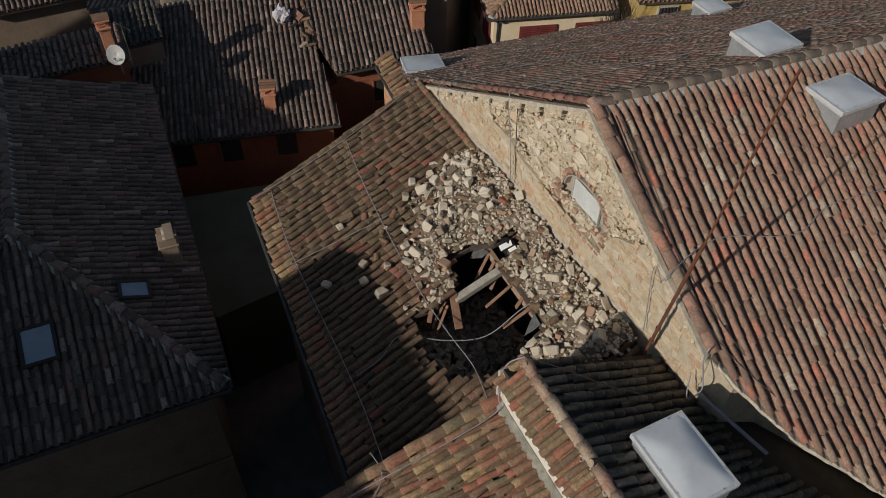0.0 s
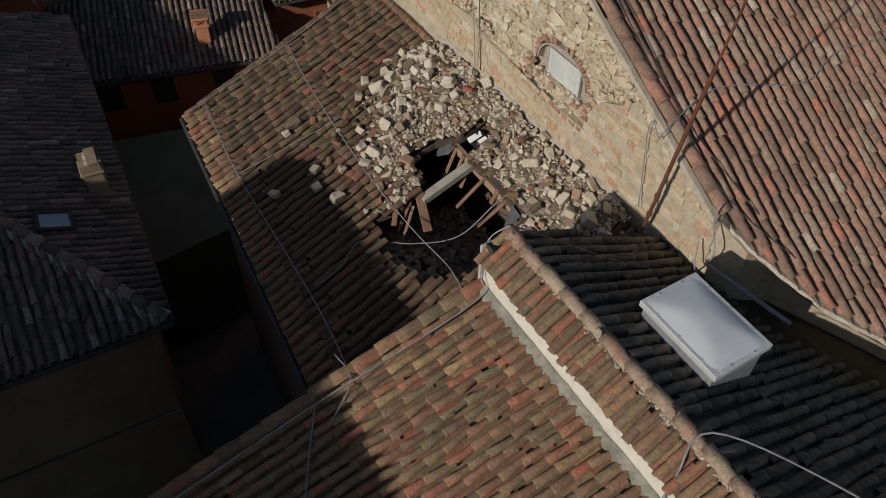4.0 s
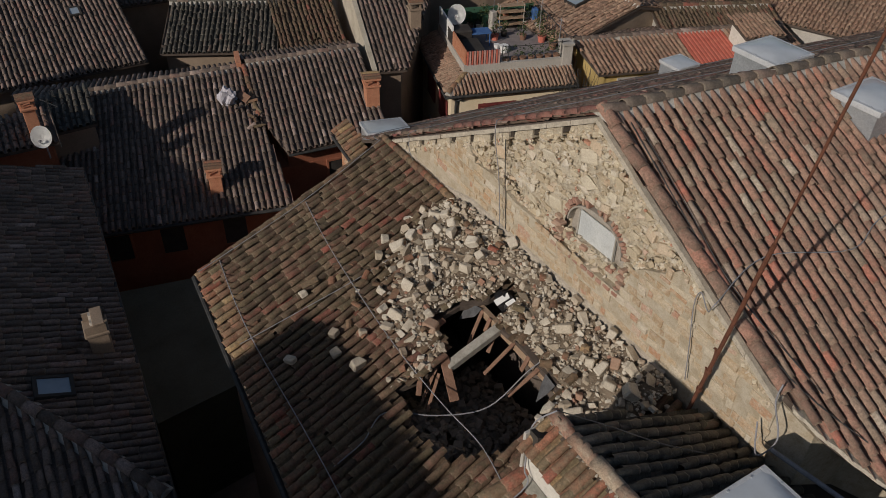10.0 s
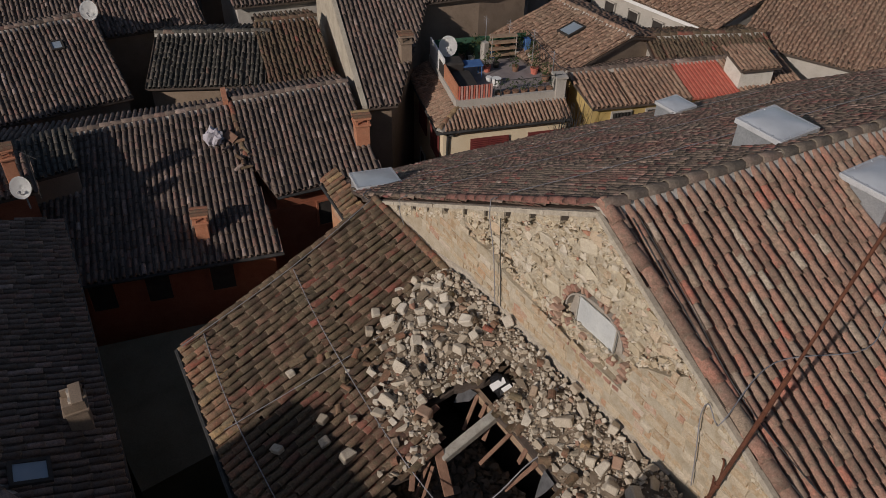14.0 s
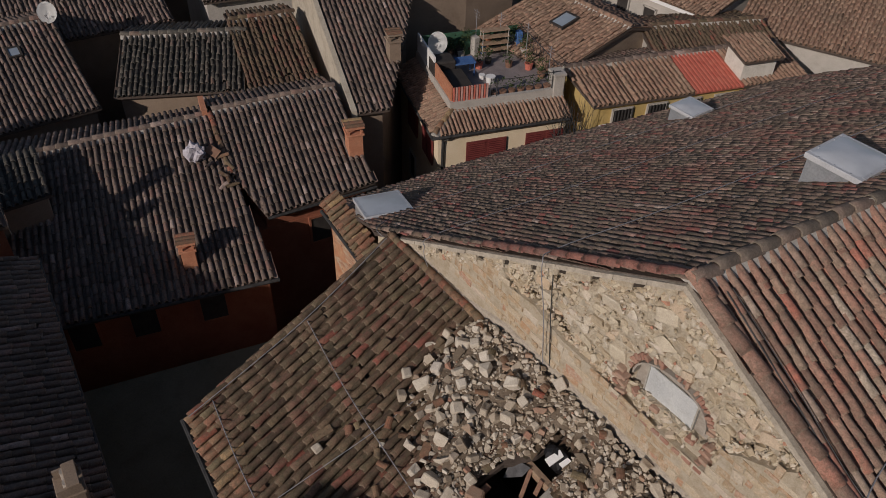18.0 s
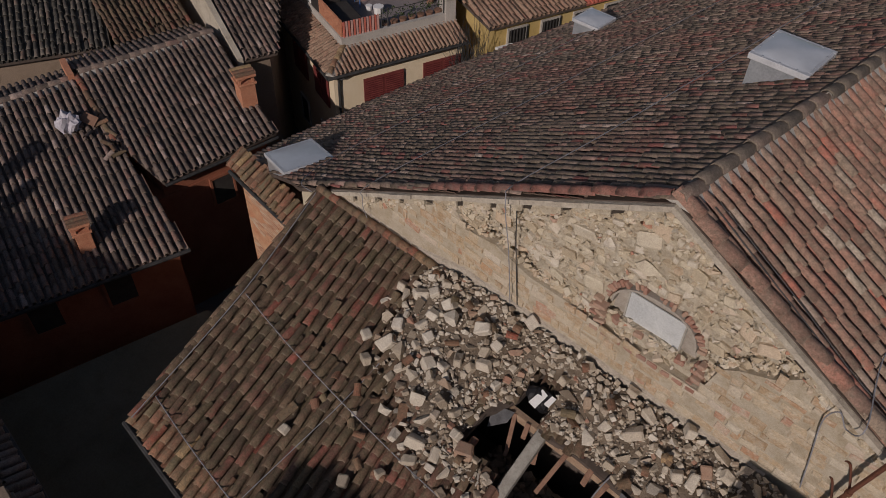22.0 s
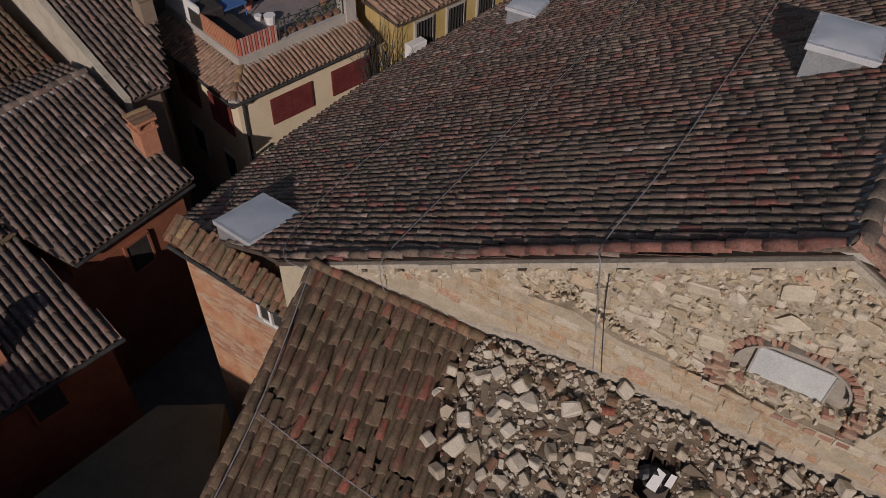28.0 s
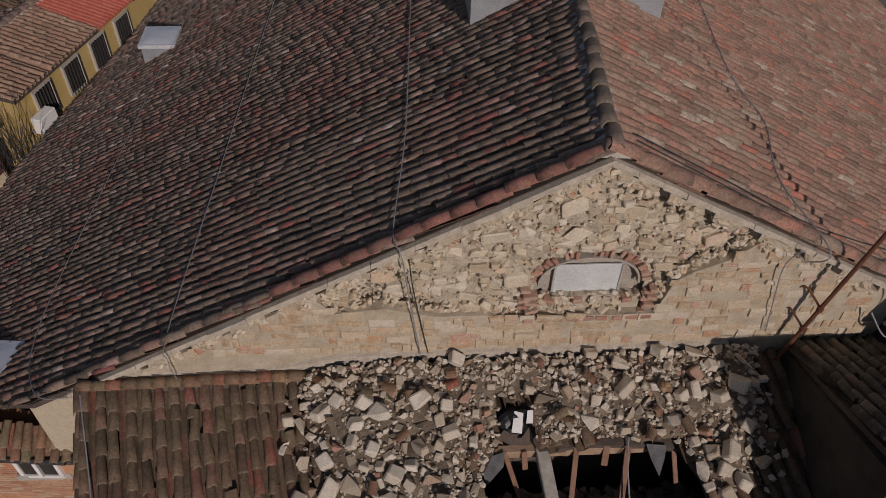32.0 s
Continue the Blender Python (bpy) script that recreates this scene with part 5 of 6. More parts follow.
for k, (x, y, s) in enumerate(lumps):
    r = rnd.randrange(12) if rnd.random() < 0.35 else 12 + (rnd.randrange(8) if rnd.random() < 0.7 else 8 + rnd.randrange(8))
    m = lump(x, y, s, rnd.uniform(0.12, 0.45))
    if k < 270:
        ob = new("fallen_stone", shared_mesh("fallen_stone", ROCKS[r], RUBBLE, r))
        ob.matrix_basis = m
        tagged(ob, "pale broken building stone lying in the rubble heap", "stone", "fallen stones")
    else:
        small.add(ROCKS[r], m)
for _ in range(7000):
    x, y = rnd.uniform(-12.7, -5.8), rnd.uniform(4.4, 7.22)
    if inside(HEAP, x, y) and ((-10.4 < x < -7.8) or y > 6.6 or rnd.random() < 0.45):
        small.add(rnd.choice(ROCKS), lump(x, y, rnd.uniform(0.025, 0.075), rnd.uniform(0.1, 0.4)))
tagged(small.put("rubble", RUBBLE_JOINED), "small broken stones, mortar lumps and brick bits", "rubble", kind="stuff")
for x, y, s in ((-12.2, 3.64, 0.2), (-10.86, 3.67, 0.24), (-10.43, 3.5, 0.24), (-10.5, 4.1, 0.2), (-9.91, 3.7, 0.3), (-10.85, 2.78, 0.26), (-12.04, 5.24, 0.26), (-12.37, 5.55, 0.24), (-10.3, 4.5, 0.26), (-11.5, 4.5, 0.12), (-9.6, 4.45, 0.2), (-12.6, 6.2, 0.14)):
    ob = new("fallen_stone", shared_mesh("fallen_stone", ROCKS[12 + int(s * 100) % 8], RUBBLE, 12 + int(s * 100) % 8))
    ob.matrix_basis = scaled(x, y, LR.z(x, y) + 0.1 + 0.3 * s, s, s * 0.75, s * 0.6, rnd.uniform(-15, 15), rnd.uniform(-15, 15), rnd.uniform(0, 180))
    tagged(ob, "single pale stone lying on the brown tiles", "stone", "scattered stones")
inner = Joined()
for _ in range(2600):
    x, y = rnd.uniform(-10.2, -6.3), rnd.uniform(3.2, 6.6)
    s = rnd.uniform(0.06, 0.17)
    inner.add(rnd.choice(ROCKS), scaled(x, y, 7.4 + 1.2 * math.exp(-((x + 8.2) ** 2 + (y - 4.1) ** 2) / 2.4) + rnd.uniform(0, 0.2), s * 1.3, s, s * 0.8, rnd.uniform(-40, 40), rnd.uniform(-40, 40), rnd.uniform(0, 360)))
tagged(inner.put("fallen_rubble", SHADE_RUBBLE), "rubble fallen onto the floor inside, darkened for shade", "rubble", kind="stuff")
tilebits = Joined()
for _ in range(50):
    x, y = rnd.uniform(-12.6, -6.0), rnd.uniform(4.0, 7.0)
    if inside(HOLE, x, y):
        continue
    m = np.array(scaled(x, y, LR.z(x, y) + 0.12 + (heap_height(x, y) if inside(HEAP, x, y) else 0), 0.9, rnd.uniform(0.2, 0.6), 0.9, rnd.uniform(-25, 25), rnd.uniform(-35, 35), rnd.uniform(0, 360)))
    tilebits.add(COVERS[rnd.randrange(8)], m)
tagged(tilebits.put("tile_shards", FRONT_TILES[1]), "broken shards of red roof tile in the rubble", "tile shards", kind="stuff")
sack = thing("torn_sack", (-9.45, 6.55, 9.75), "black torn plastic sack with a white patch among the stones", "sack")
bm = bmesh.new()
bmesh.ops.create_icosphere(bm, subdivisions=3, radius=0.5)
for v in bm.verts:
    v.co = Vector((v.co.x * 0.5, v.co.y * 0.42, v.co.z * 0.42)) * (1 + 0.35 * noise.noise(v.co * 3.1)) + Vector((-9.45, 6.58, LR.z(-9.45, 6.58) - 0.06))
part("bag", bm, BLACKBAG, sack)
part("white_patch", prism([(-9.52, 6.3), (-9.38, 6.28), (-9.34, 6.52), (-9.46, 6.55)], lambda x, y: LR.z(-9.45, 6.58) + 0.03 + 0.5 * (y - 6.3), lambda x, y: LR.z(-9.45, 6.58) + 0.045 + 0.5 * (y - 6.3)), WHITEPAINT, sack)
part("white_patch", prism([(-9.31, 6.4), (-9.22, 6.4), (-9.2, 6.55), (-9.28, 6.55)], lambda x, y: LR.z(-9.45, 6.58) + 0.03 + 0.5 * (y - 6.3), lambda x, y: LR.z(-9.45, 6.58) + 0.045 + 0.5 * (y - 6.3)), WHITEPAINT, sack)

# ---- the front house: red roof, pale step wall, shade-darkened roof behind ----
FR = Plane((-5.0, 4.1, 10.9), (0, 1), 0.29)
FD = Plane((-5.0, 4.45, 11.83), (0, -1), 0.505)
FS = Plane((-5.0, 4.08, 11.5), (0, 1), 0.7)
front = thing("front_house", (-1.0, 2.0, 0.0), "house with red tiled roof, pale step wall and dark rear slope", "house")
tiled_slope(front, FR, [(-5.7, -3.2), (4.0, -3.2), (4.0, 4.1), (-5.7, 4.1)], FRONT_TILES, "orange, red and mossy clay tiles", (-4.5, 2.8), seed=14, pitch=0.176, step=0.33, loose=1.35)
tiled_slope(front, FD, [(-5.65, 4.46), (4.0, 4.46), (4.0, 11.5), (1.4, 11.5), (1.0, 11.2), (-1.75, 8.75), (-3.1, 7.62), (-4.5, 7.2), (-5.45, 7.24)], SHADE_TILES, "mossy tiles darkened for shade", (-4.0, 6.0), seed=15, loose=1.9, pitch=0.19, step=0.25)
tiled_slope(front, FS, [(-5.75, 4.04), (4.0, 4.04), (4.0, 4.48), (-5.75, 4.48)], FRONT_TILES, "", (-4.5, 4.3), singles=90, seed=16, pitch=0.174, step=0.32, deck=True, thick=0.08, loose=1.3)
part("valley_gutter", prism([(-4.5, 7.0), (-3.1, 7.45), (-1.6, 8.6), (1.0, 10.95), (1.9, 11.8), (-1.02, 10.8), (-2.62, 9.55), (-3.87, 8.45), (-4.45, 7.7)], lambda x, y: FD.z(x, y) - 0.14, lambda x, y: FD.z(x, y) - 0.03), SHADEWALL, front, "mortar valley beside the church, darkened for shade")
part("step_wall", box((-0.8, 4.21, 11.12), (9.75, 0.24, 0.68)), WHITEWALL, front, "pale rendered step wall")
bm = bmesh.new()
strip = []
for k in range(122):
    x = -5.66 + 0.0795 * k
    ys = (3.97 + 0.025 * noise.noise((x * 3.0, 1.0, 0.0)) + 0.03 * noise.noise((x * 9.0, 2.0, 0.0)), 4.035, 4.078)
    zs = (FR.z(x, ys[0]) + 0.08 + 0.02 * noise.noise((x * 6.0, 5.0, 0.0)), FR.z(x, 4.035) + 0.1, 11.0 + 0.035 * noise.noise((x * 2.6, 8.0, 0.0)) + 0.02 * noise.noise((x * 8.0, 3.0, 0.0)))
    strip.append([bm.verts.new((x, ys[0] + 0.01, FR.z(x, ys[0]) - 0.02))] + [bm.verts.new((x, y, z)) for y, z in zip(ys, zs)] + [bm.verts.new((x, 4.095, zs[2] - 0.02))])
for a, b in zip(strip, strip[1:]):
    for k in range(4):
        bm.faces.new((a[k], b[k], b[k + 1], a[k + 1]))
part("mortar_skirt", bm, STAINED, front, "grey moss-stained mortar fillet")
ridge_tiles(front, (-5.75, 4.47, 11.8), (4.0, 4.47, 11.8), BUFF_TILES, 0.098, spacing=0.42, mortar=False)
daubs = Joined()
r5 = random.Random(52)
for k in range(520):
    x = r5.uniform(-5.7, 3.9)
    s = r5.uniform(0.025, 0.07)
    daubs.add(ROCKS[r5.randrange(12)], scaled(x, 4.4 + r5.gauss(0, 0.02), FS.z(x, 4.4) + 0.06, s * 1.6, s, s * 0.7, r5.uniform(-30, 30), r5.uniform(-30, 30), r5.uniform(0, 360)))
tagged(daubs.put("mortar_daubs", COPING, front), kind="stuff")
ridge_tiles(front, (-5.68, -3.2, FR.z(0, -3.2) + 0.07), (-5.68, 4.1, FR.z(0, 4.1) + 0.07), FRONT_TILES, 0.1, "verge_tile", 0.36, False)
part("wall", prism([(-5.55, -3.0), (3.8, -3.0), (3.8, 4.2), (-5.55, 4.2)], 0.0, lambda x, y: FR.z(x, y) - 0.16), OCHRE, front)
part("wall", prism([(-5.5, 4.32), (3.8, 4.32), (3.8, 7.2), (-5.4, 7.2)], 0.0, lambda x, y: FD.z(x, y) - 0.17 if y > 4.4 else 11.4), OCHRE, front)
part("verge_wall", prism([(-5.72, 4.12), (-5.56, 4.12), (-5.4, 7.2), (-5.5, 7.2)], 8.9, lambda x, y: FD.z(x, max(y, 4.46)) - 0.08), SHADEWALL, front)
part("end_slate", box((-5.74, 4.26, 11.35), (0.05, 0.42, 0.7), bevel=0.01), CEMENT, front)


# ---- skylights ----
skylight("skylight", (-3.19, 5.695), (1.34, 0.95), 11.83, FD.z, "large milky domed skylight on the dark rear roof", DOME)
skylight("skylight", (-17.83, 8.43), (1.36, 1.2), 8.98, lambda x, y: ML.z(x, y), "grey metal skylight box at the low church eave", DOME, dome=0.03, turn=-16, tilt=0.26)
skylight("skylight", (-9.33, 12.1), (1.0, 1.05), 13.65, ML.z, "grey metal skylight box beside the church ridge", DOME, dome=0.06)
skylight("skylight", (-7.22, 12.07), (0.92, 1.1), 13.7, MR.z, "grey metal skylight box on the red slope", DOME, dome=0.06)
skylight("skylight", (-16.85, 18.6), (0.9, 0.95), 9.0, ML.z, "far grey skylight box low on the dark slope", DOME, dome=0.05)


# ---- neighbour in the shade: hipped house ----
house_a = thing("hipped_house", (-16.5, -3.0, 0.0), "house with a hipped roof of grey tiles in shade", "house")
A1 = Plane((-10.75, 0.15, 6.9), (-0.07, -1), 0.37)
A2 = Plane((-10.75, 0.15, 6.9), (-1, 0.05), 0.27)
tiled_slope(house_a, A1, [(-23.2, 1.02), (-10.75, 0.15), (-16.3, -3.4), (-23.2, -3.0)], GREY_TILES, "", (-14, -1), singles=220, seed=21)
tiled_slope(house_a, A2, [(-10.75, 0.15), (-11.1, -7.2), (-16.3, -3.4)], GREY_TILES, "", (-12, -2), singles=120, seed=22)
ridge_tiles(house_a, (-10.8, 0.1, 6.98), (-16.3, -3.4, 8.42), GREY_TILES, 0.12)
ridge_tiles(house_a, (-16.3, -3.4, 8.42), (-23.0, -3.05, 8.42), GREY_TILES, 0.12)
part("wall", prism([(-23.0, 0.5), (-11.2, -0.3), (-11.5, -6.7), (-23.0, -7.4)], 0.0, 6.75), OCHRE, house_a)
tiled_slope(house_a, Plane((-16.3, -3.4, 8.38), (0.03, 1), 0.37), [(-16.3, -3.4), (-23.0, -3.05), (-23.0, -7.4), (-11.1, -7.2)], GREY_TILES, "", seed=29)
part("gutter", rod((-23.2, 1.08, 6.8), (-10.7, 0.2, 6.8), 0.06, 8), BLACKCABLE, house_a)
part("gutter", rod((-10.68, 0.2, 6.8), (-11.03, -7.2, 6.8), 0.06, 8), BLACKCABLE, house_a)
for y, z, w, h in ((-2.9, 4.5, 0.95, 1.35), (-4.9, 4.6, 0.95, 1.35)):
    window_in(house_a, (-11.35 - 0.04 * -y, y, z), (1, 0), w, h)
part("string_course", prism([(-11.15, -0.3), (-11.45, -6.7), (-11.38, -6.7), (-11.08, -0.3)], 3.2, 3.3), OCHRE, house_a)


def roof_window(plane, x, y, w, h, label):
    t = thing("roof_window", tuple(plane.at(x, y)), label, "roof window", "roof windows")
    u, v = plane.uv(x, y)
    m = plane.matrix(u, v, 0.09)
    part("glass", box(None, (w - 0.14, h - 0.14, 0.03), m=m @ pose(0, 0, 0.02)), SKYGLASS, t)
    for dx, dy, sx, sy in ((0, h / 2 - 0.04, w, 0.08), (0, -h / 2 + 0.04, w, 0.08), (w / 2 - 0.04, 0, 0.08, h - 0.16), (-w / 2 + 0.04, 0, 0.08, h - 0.16)):
        part("frame", box(None, (sx, sy, 0.12), m=m @ pose(dx, dy, 0)), DARKHOLE, t)
    return t


roof_window(A1, -13.92, -1.17, 0.62, 0.75, "dark framed roof window on shaded tiles")
roof_window(A2, -13.2, -3.4, 0.8, 1.0, "dark framed roof window reflecting the sky")
pot_chimney(-15.05, -0.05, 6.8, 7.72, 0.52, 0.42, "low brick chimney with two pale pots on the shaded roof", turn=-4)

# the taller end house behind it, with a dish
house_k = thing("end_house", (-25.5, -1.5, 0.0), "small orange house end rising over the hipped roof", "house")
K1 = Plane((-24.4, 0.8, 7.35), (-1, 0.02), 0.08)
tiled_slope(house_k, K1, [(-24.4, 0.75), (-24.6, -6.0), (-26.4, -6.0), (-26.4, 0.75)], GREY_TILES, "", (-24, 0), singles=60, seed=31)
part("wall", prism([(-24.7, 0.6), (-24.9, -5.8), (-26.3, -5.8), (-26.3, 0.6)], 0.0, lambda x, y: K1.z(x, y) - 0.17), ORANGE, house_k)
dish(-24.15, 0.36, 7.72, 0.31, (0.75, -0.4, 0.35), "white satellite dish on an orange house end")
chimney(-24.9, 0.25, 7.5, 8.35, 0.4, 0.35, "terracotta chimney with a tiled hood at a far ridge")

aerial = thing("roof_aerial", (-23.5, 0.75, 7.75), "thin dark television aerial on a roof edge", "aerial")
part("pole", rod((-23.5, 0.75, 7.6), (-23.4, 0.75, 9.2), 0.014), BLACKCABLE, aerial)
part("boom", rod((-23.75, 0.6, 9.05), (-23.05, 0.95, 9.05), 0.01), BLACKCABLE, aerial)
for k in range(6):
    part("element", rod((-23.7 + 0.12 * k - 0.1, 0.62 + 0.06 * k + 0.2, 9.05), (-23.7 + 0.12 * k + 0.1, 0.62 + 0.06 * k - 0.2, 9.05), 0.006), BLACKCABLE, aerial)

# ---- the long house with the ribbed roof across the court ----
house_b = thing("long_house", (-23.0, 5.5, 0.0), "long orange house with ribbed grey tile roof", "house")
B_UP = Vector((-0.972, 0.235, 0))
B1 = Plane((-21.2, 6.77, 4.87), B_UP, 0.255)
B2 = Plane((-21.2, 6.77, 4.94), B_UP, 0.255)
tiled_slope(house_b, B1, [(-23.0, -0.3), (-21.2, 6.77), (-25.3, 7.32), (-28.15, 7.84), (-29.4, 0.0)], GREY_TILES, "grey ribbed clay tiles", (-23.5, 5.0), seed=23, loose=0.6)
tiled_slope(house_b, B2, [(-23.3, 7.5), (-22.9, 11.2), (-24.3, 11.5), (-27.4, 12.25), (-28.15, 7.84), (-25.3, 7.32)], GREY_TILES, "grey ribbed clay tiles", (-25.0, 9.5), singles=200, seed=24, loose=0.6)
BB = Plane((-28.7, 4.0, B1.z(-28.7, 4.0)), (0.972, -0.235), 0.26)
BB2 = Plane((-27.8, 10.0, B2.z(-27.8, 10.0)), (0.972, -0.235), 0.26)
tiled_slope(house_b, BB, [(-28.15, 7.84), (-29.4, 0.0), (-31.0, 0.0), (-29.8, 8.1)], GREY_TILES, "", seed=25, loose=0.6)
tiled_slope(house_b, BB2, [(-28.15, 7.84), (-29.7, 8.1), (-28.9, 12.6), (-27.4, 12.25)], GREY_TILES, "", seed=26, loose=0.6)
ridge_tiles(house_b, (-29.4, 0.0, B1.z(-29.4, 0.0) + 0.04), (-28.17, 7.7, B1.z(-28.17, 7.7) + 0.04), GREY_TILES, 0.11)
ridge_tiles(house_b, (-28.15, 7.9, B2.z(-28.15, 7.9) + 0.06), (-27.4, 12.2, B2.z(-27.4, 12.2) + 0.06), GREY_TILES, 0.11)
part("step_brick", box(None, (1.1, 0.18, 0.3), m=pose(-28.6, 7.75, B2.z(-28.15, 7.84) + 0.0, 0, 0, -14)), BRICKRED, house_b, "orange brick step at the ridge")
ridge_tiles(house_b, (-25.3, 7.25, B2.z(-25.3, 7.25) + 0.02), (-28.1, 7.78, B2.z(-28.1, 7.78) + 0.02), FRONT_TILES, 0.09, "seam_tile", 0.36, False)
part("wall", prism([(-23.2, 0.0), (-21.55, 6.6), (-23.6, 7.2), (-23.2, 11.0), (-27.2, 11.9), (-28.9, 7.8), (-30.5, 0.2)], 0.0, 4.78), ORANGE, house_b, "faded orange rendered wall")
part("wall", prism([(-23.6, 7.56), (-23.2, 11.0), (-27.2, 11.9), (-28.0, 7.9)], 4.78, lambda x, y: B2.z(x, y) - 0.17), ORANGE, house_b)
part("gutter", rod((-22.95, -0.3, 4.8), (-21.13, 6.77, 4.8), 0.06, 8), BLACKCABLE, house_b)
part("gutter", rod((-23.23, 7.5, 5.42), (-22.83, 11.2, 5.42), 0.05, 8), BLACKCABLE, house_b)
for x, y in ((-22.83, 1.4), (-22.43, 3.0), (-21.95, 4.9)):
    window_in(house_b, (x, y + 0.03, 4.05), (0.97, -0.24), 0.75, 1.0, None, ORANGE)
window_in(house_b, (-23.35, 9.3, 4.2), (0.99, -0.1), 0.7, 1.0, None, ORANGE)
chimney(-22.85, 4.78, 5.1, 5.75, 0.46, 0.4, "orange terracotta chimney with a tiled hood on grey tiles", turn=-16)
chimney(-24.3, 11.25, 5.85, 6.75, 0.55, 0.5, "orange brick chimney with a tiled hood at the roof edge", turn=-16)
debris = thing("roof_debris", tuple(B1.at(-26.4, 6.7, 0.05)), "pale plastic bag and broken tiles on the grey roof", "debris")
bm = bmesh.new()
bmesh.ops.create_icosphere(bm, subdivisions=3, radius=0.5)
for v in bm.verts:
    v.co = Vector((v.co.x * 0.6, v.co.y * 0.55, v.co.z * 0.75)) * (1 + 0.7 * noise.noise(v.co * 4.2)) + B1.at(-26.5, 6.58, 0.26)
part("bag", bm, BAG, debris, "crumpled pale plastic bag")
for k in range(10):
    vs, fs = COVERS[k % 4]
    ob = raw("broken_tile", vs, fs, FRONT_TILES[0] if k % 2 else GREY_TILES[0], debris)
    ob.matrix_basis = Matrix.Translation(B1.at(-26.3 + 0.16 * k, 7.1 + random.uniform(-0.25, 0.25), 0.12)) @ pose(0, 0, 0, random.uniform(-20, 20), random.uniform(-20, 20), random.uniform(0, 360))
part("broken_board", box(None, (0.45, 0.3, 0.05), m=Matrix.Translation(B1.at(-26.3, 7.1, 0.28)) @ pose(0, 0, 0, 35, 20, 30)), LATHWOOD, debris)
dormer = thing("dormer", tuple(B1.at(-27.0, 1.2)), "low dark lean-to roof beside the ribbed slope", "dormer")
part("wall", prism([(-28.2, 0.4), (-26.2, 0.4), (-26.2, 2.0), (-28.2, 2.2)], 5.4, 6.75), OCHRE, dormer)
tiled_slope(dormer, Plane((-26.1, 1.2, 6.78), (-1, 0.1), 0.15), [(-26.1, 0.2), (-26.1, 2.1), (-28.3, 2.3), (-28.3, 0.2)], SHADE_TILES, "", seed=32)

# ---- the cream house with the roof terrace ----
fC = turned((-24.28, 14.5), 72.5)
house_c = thing("cream_house", (*fC(2.7, 2.6), 0.0), "cream house with maroon shutters and a roof terrace", "house")
W, DP = 5.5, 5.4
c_up = Vector((fC(0, 1)[0] - fC(0, 0)[0], fC(0, 1)[1] - fC(0, 0)[1]))
c_al = Vector((fC(1, 0)[0] - fC(0, 0)[0], fC(1, 0)[1] - fC(0, 0)[1]))
part("wall", prism([fC(0.25, 0.25), fC(W - 0.1, 0.25), fC(W - 0.1, DP), fC(0.25, DP)], 0.0, 5.42), CREAM, house_c, "cream rendered wall")
part("parapet_block", prism([fC(0.95, 0.85), fC(W, 0.85), fC(W, DP), fC(0.95, DP)], 5.42, 5.92), GREYWALL, house_c)
CF = Plane((*fC(0, 0), 5.5), c_up, 0.4)
CL = Plane((*fC(0, 0), 5.5), c_al, 0.4)
tiled_slope(house_c, CF, [fC(0, 0), fC(W, 0), fC(W, 0.95), fC(0.95, 0.95)], FAR_TILES, "reddish tiled eave skirt", fC(2, 0.5), singles=120, seed=33, pitch=0.16, step=0.28)
tiled_slope(house_c, CL, [fC(0, 0), fC(0, DP), fC(0.95, DP), fC(0.95, 0.95)], FAR_TILES, "reddish tiled eave skirt", seed=34, pitch=0.15, step=0.28)
ridge_tiles(house_c, (*fC(0.03, 0.03), 5.55), (*fC(0.95, 0.95), 5.93), FRONT_TILES, 0.1)
part("terrace_floor", prism([fC(1.1, 1.0), fC(W, 1.0), fC(W, DP), fC(1.1, DP)], 5.92, 6.05), TERRACEFLOOR, house_c)
part("parapet", prism([fC(0.92, 0.92), fC(W, 0.92), fC(W, 1.08), fC(0.92, 1.08)], 5.9, 6.22), GREYWALL, house_c, "low grey parapet")
part("parapet", prism([fC(0.92, 1.084), fC(1.08, 1.084), fC(1.08, DP), fC(0.92, DP)], 5.9, 6.22), GREYWALL, house_c)
for k in range(14):
    part("screen_slat", prism([fC(1.04 + 0.1 * k, 0.97), fC(1.1 + 0.1 * k, 0.97), fC(1.1 + 0.1 * k, 1.03), fC(1.04 + 0.1 * k, 1.03)], 6.22, 6.78), (AWNING, PINKPAINT)[k % 2], house_c)
for k in range(20):
    part("screen_slat", prism([fC(0.97, 1.05 + 0.1 * k), fC(1.03, 1.05 + 0.1 * k), fC(1.03, 1.11 + 0.1 * k), fC(0.97, 1.11 + 0.1 * k)], 6.22, 6.82), BRICKRED, house_c)
part("screen", prism([fC(0.97, 3.1), fC(1.03, 3.1), fC(1.03, DP), fC(0.97, DP)], 6.22, 7.0), WHITEPAINT, house_c, "white boarded screen")
part("green_net", prism([fC(1.1, DP - 0.06), fC(W - 0.2, DP - 0.06), fC(W - 0.2, DP), fC(1.1, DP)], 6.05, 6.85), GREENNET, house_c)
part("pillar", prism([fC(W - 0.45, 0.88), fC(W - 0.05, 0.88), fC(W - 0.05, 1.4), fC(W - 0.45, 1.4)], 5.7, 6.75), GREYWALL, house_c)
part("pillar_cap", prism([fC(W - 0.5, 0.83), fC(W, 0.83), fC(W, 1.45), fC(W - 0.5, 1.45)], 6.75, 6.83), GREYWALL, house_c)
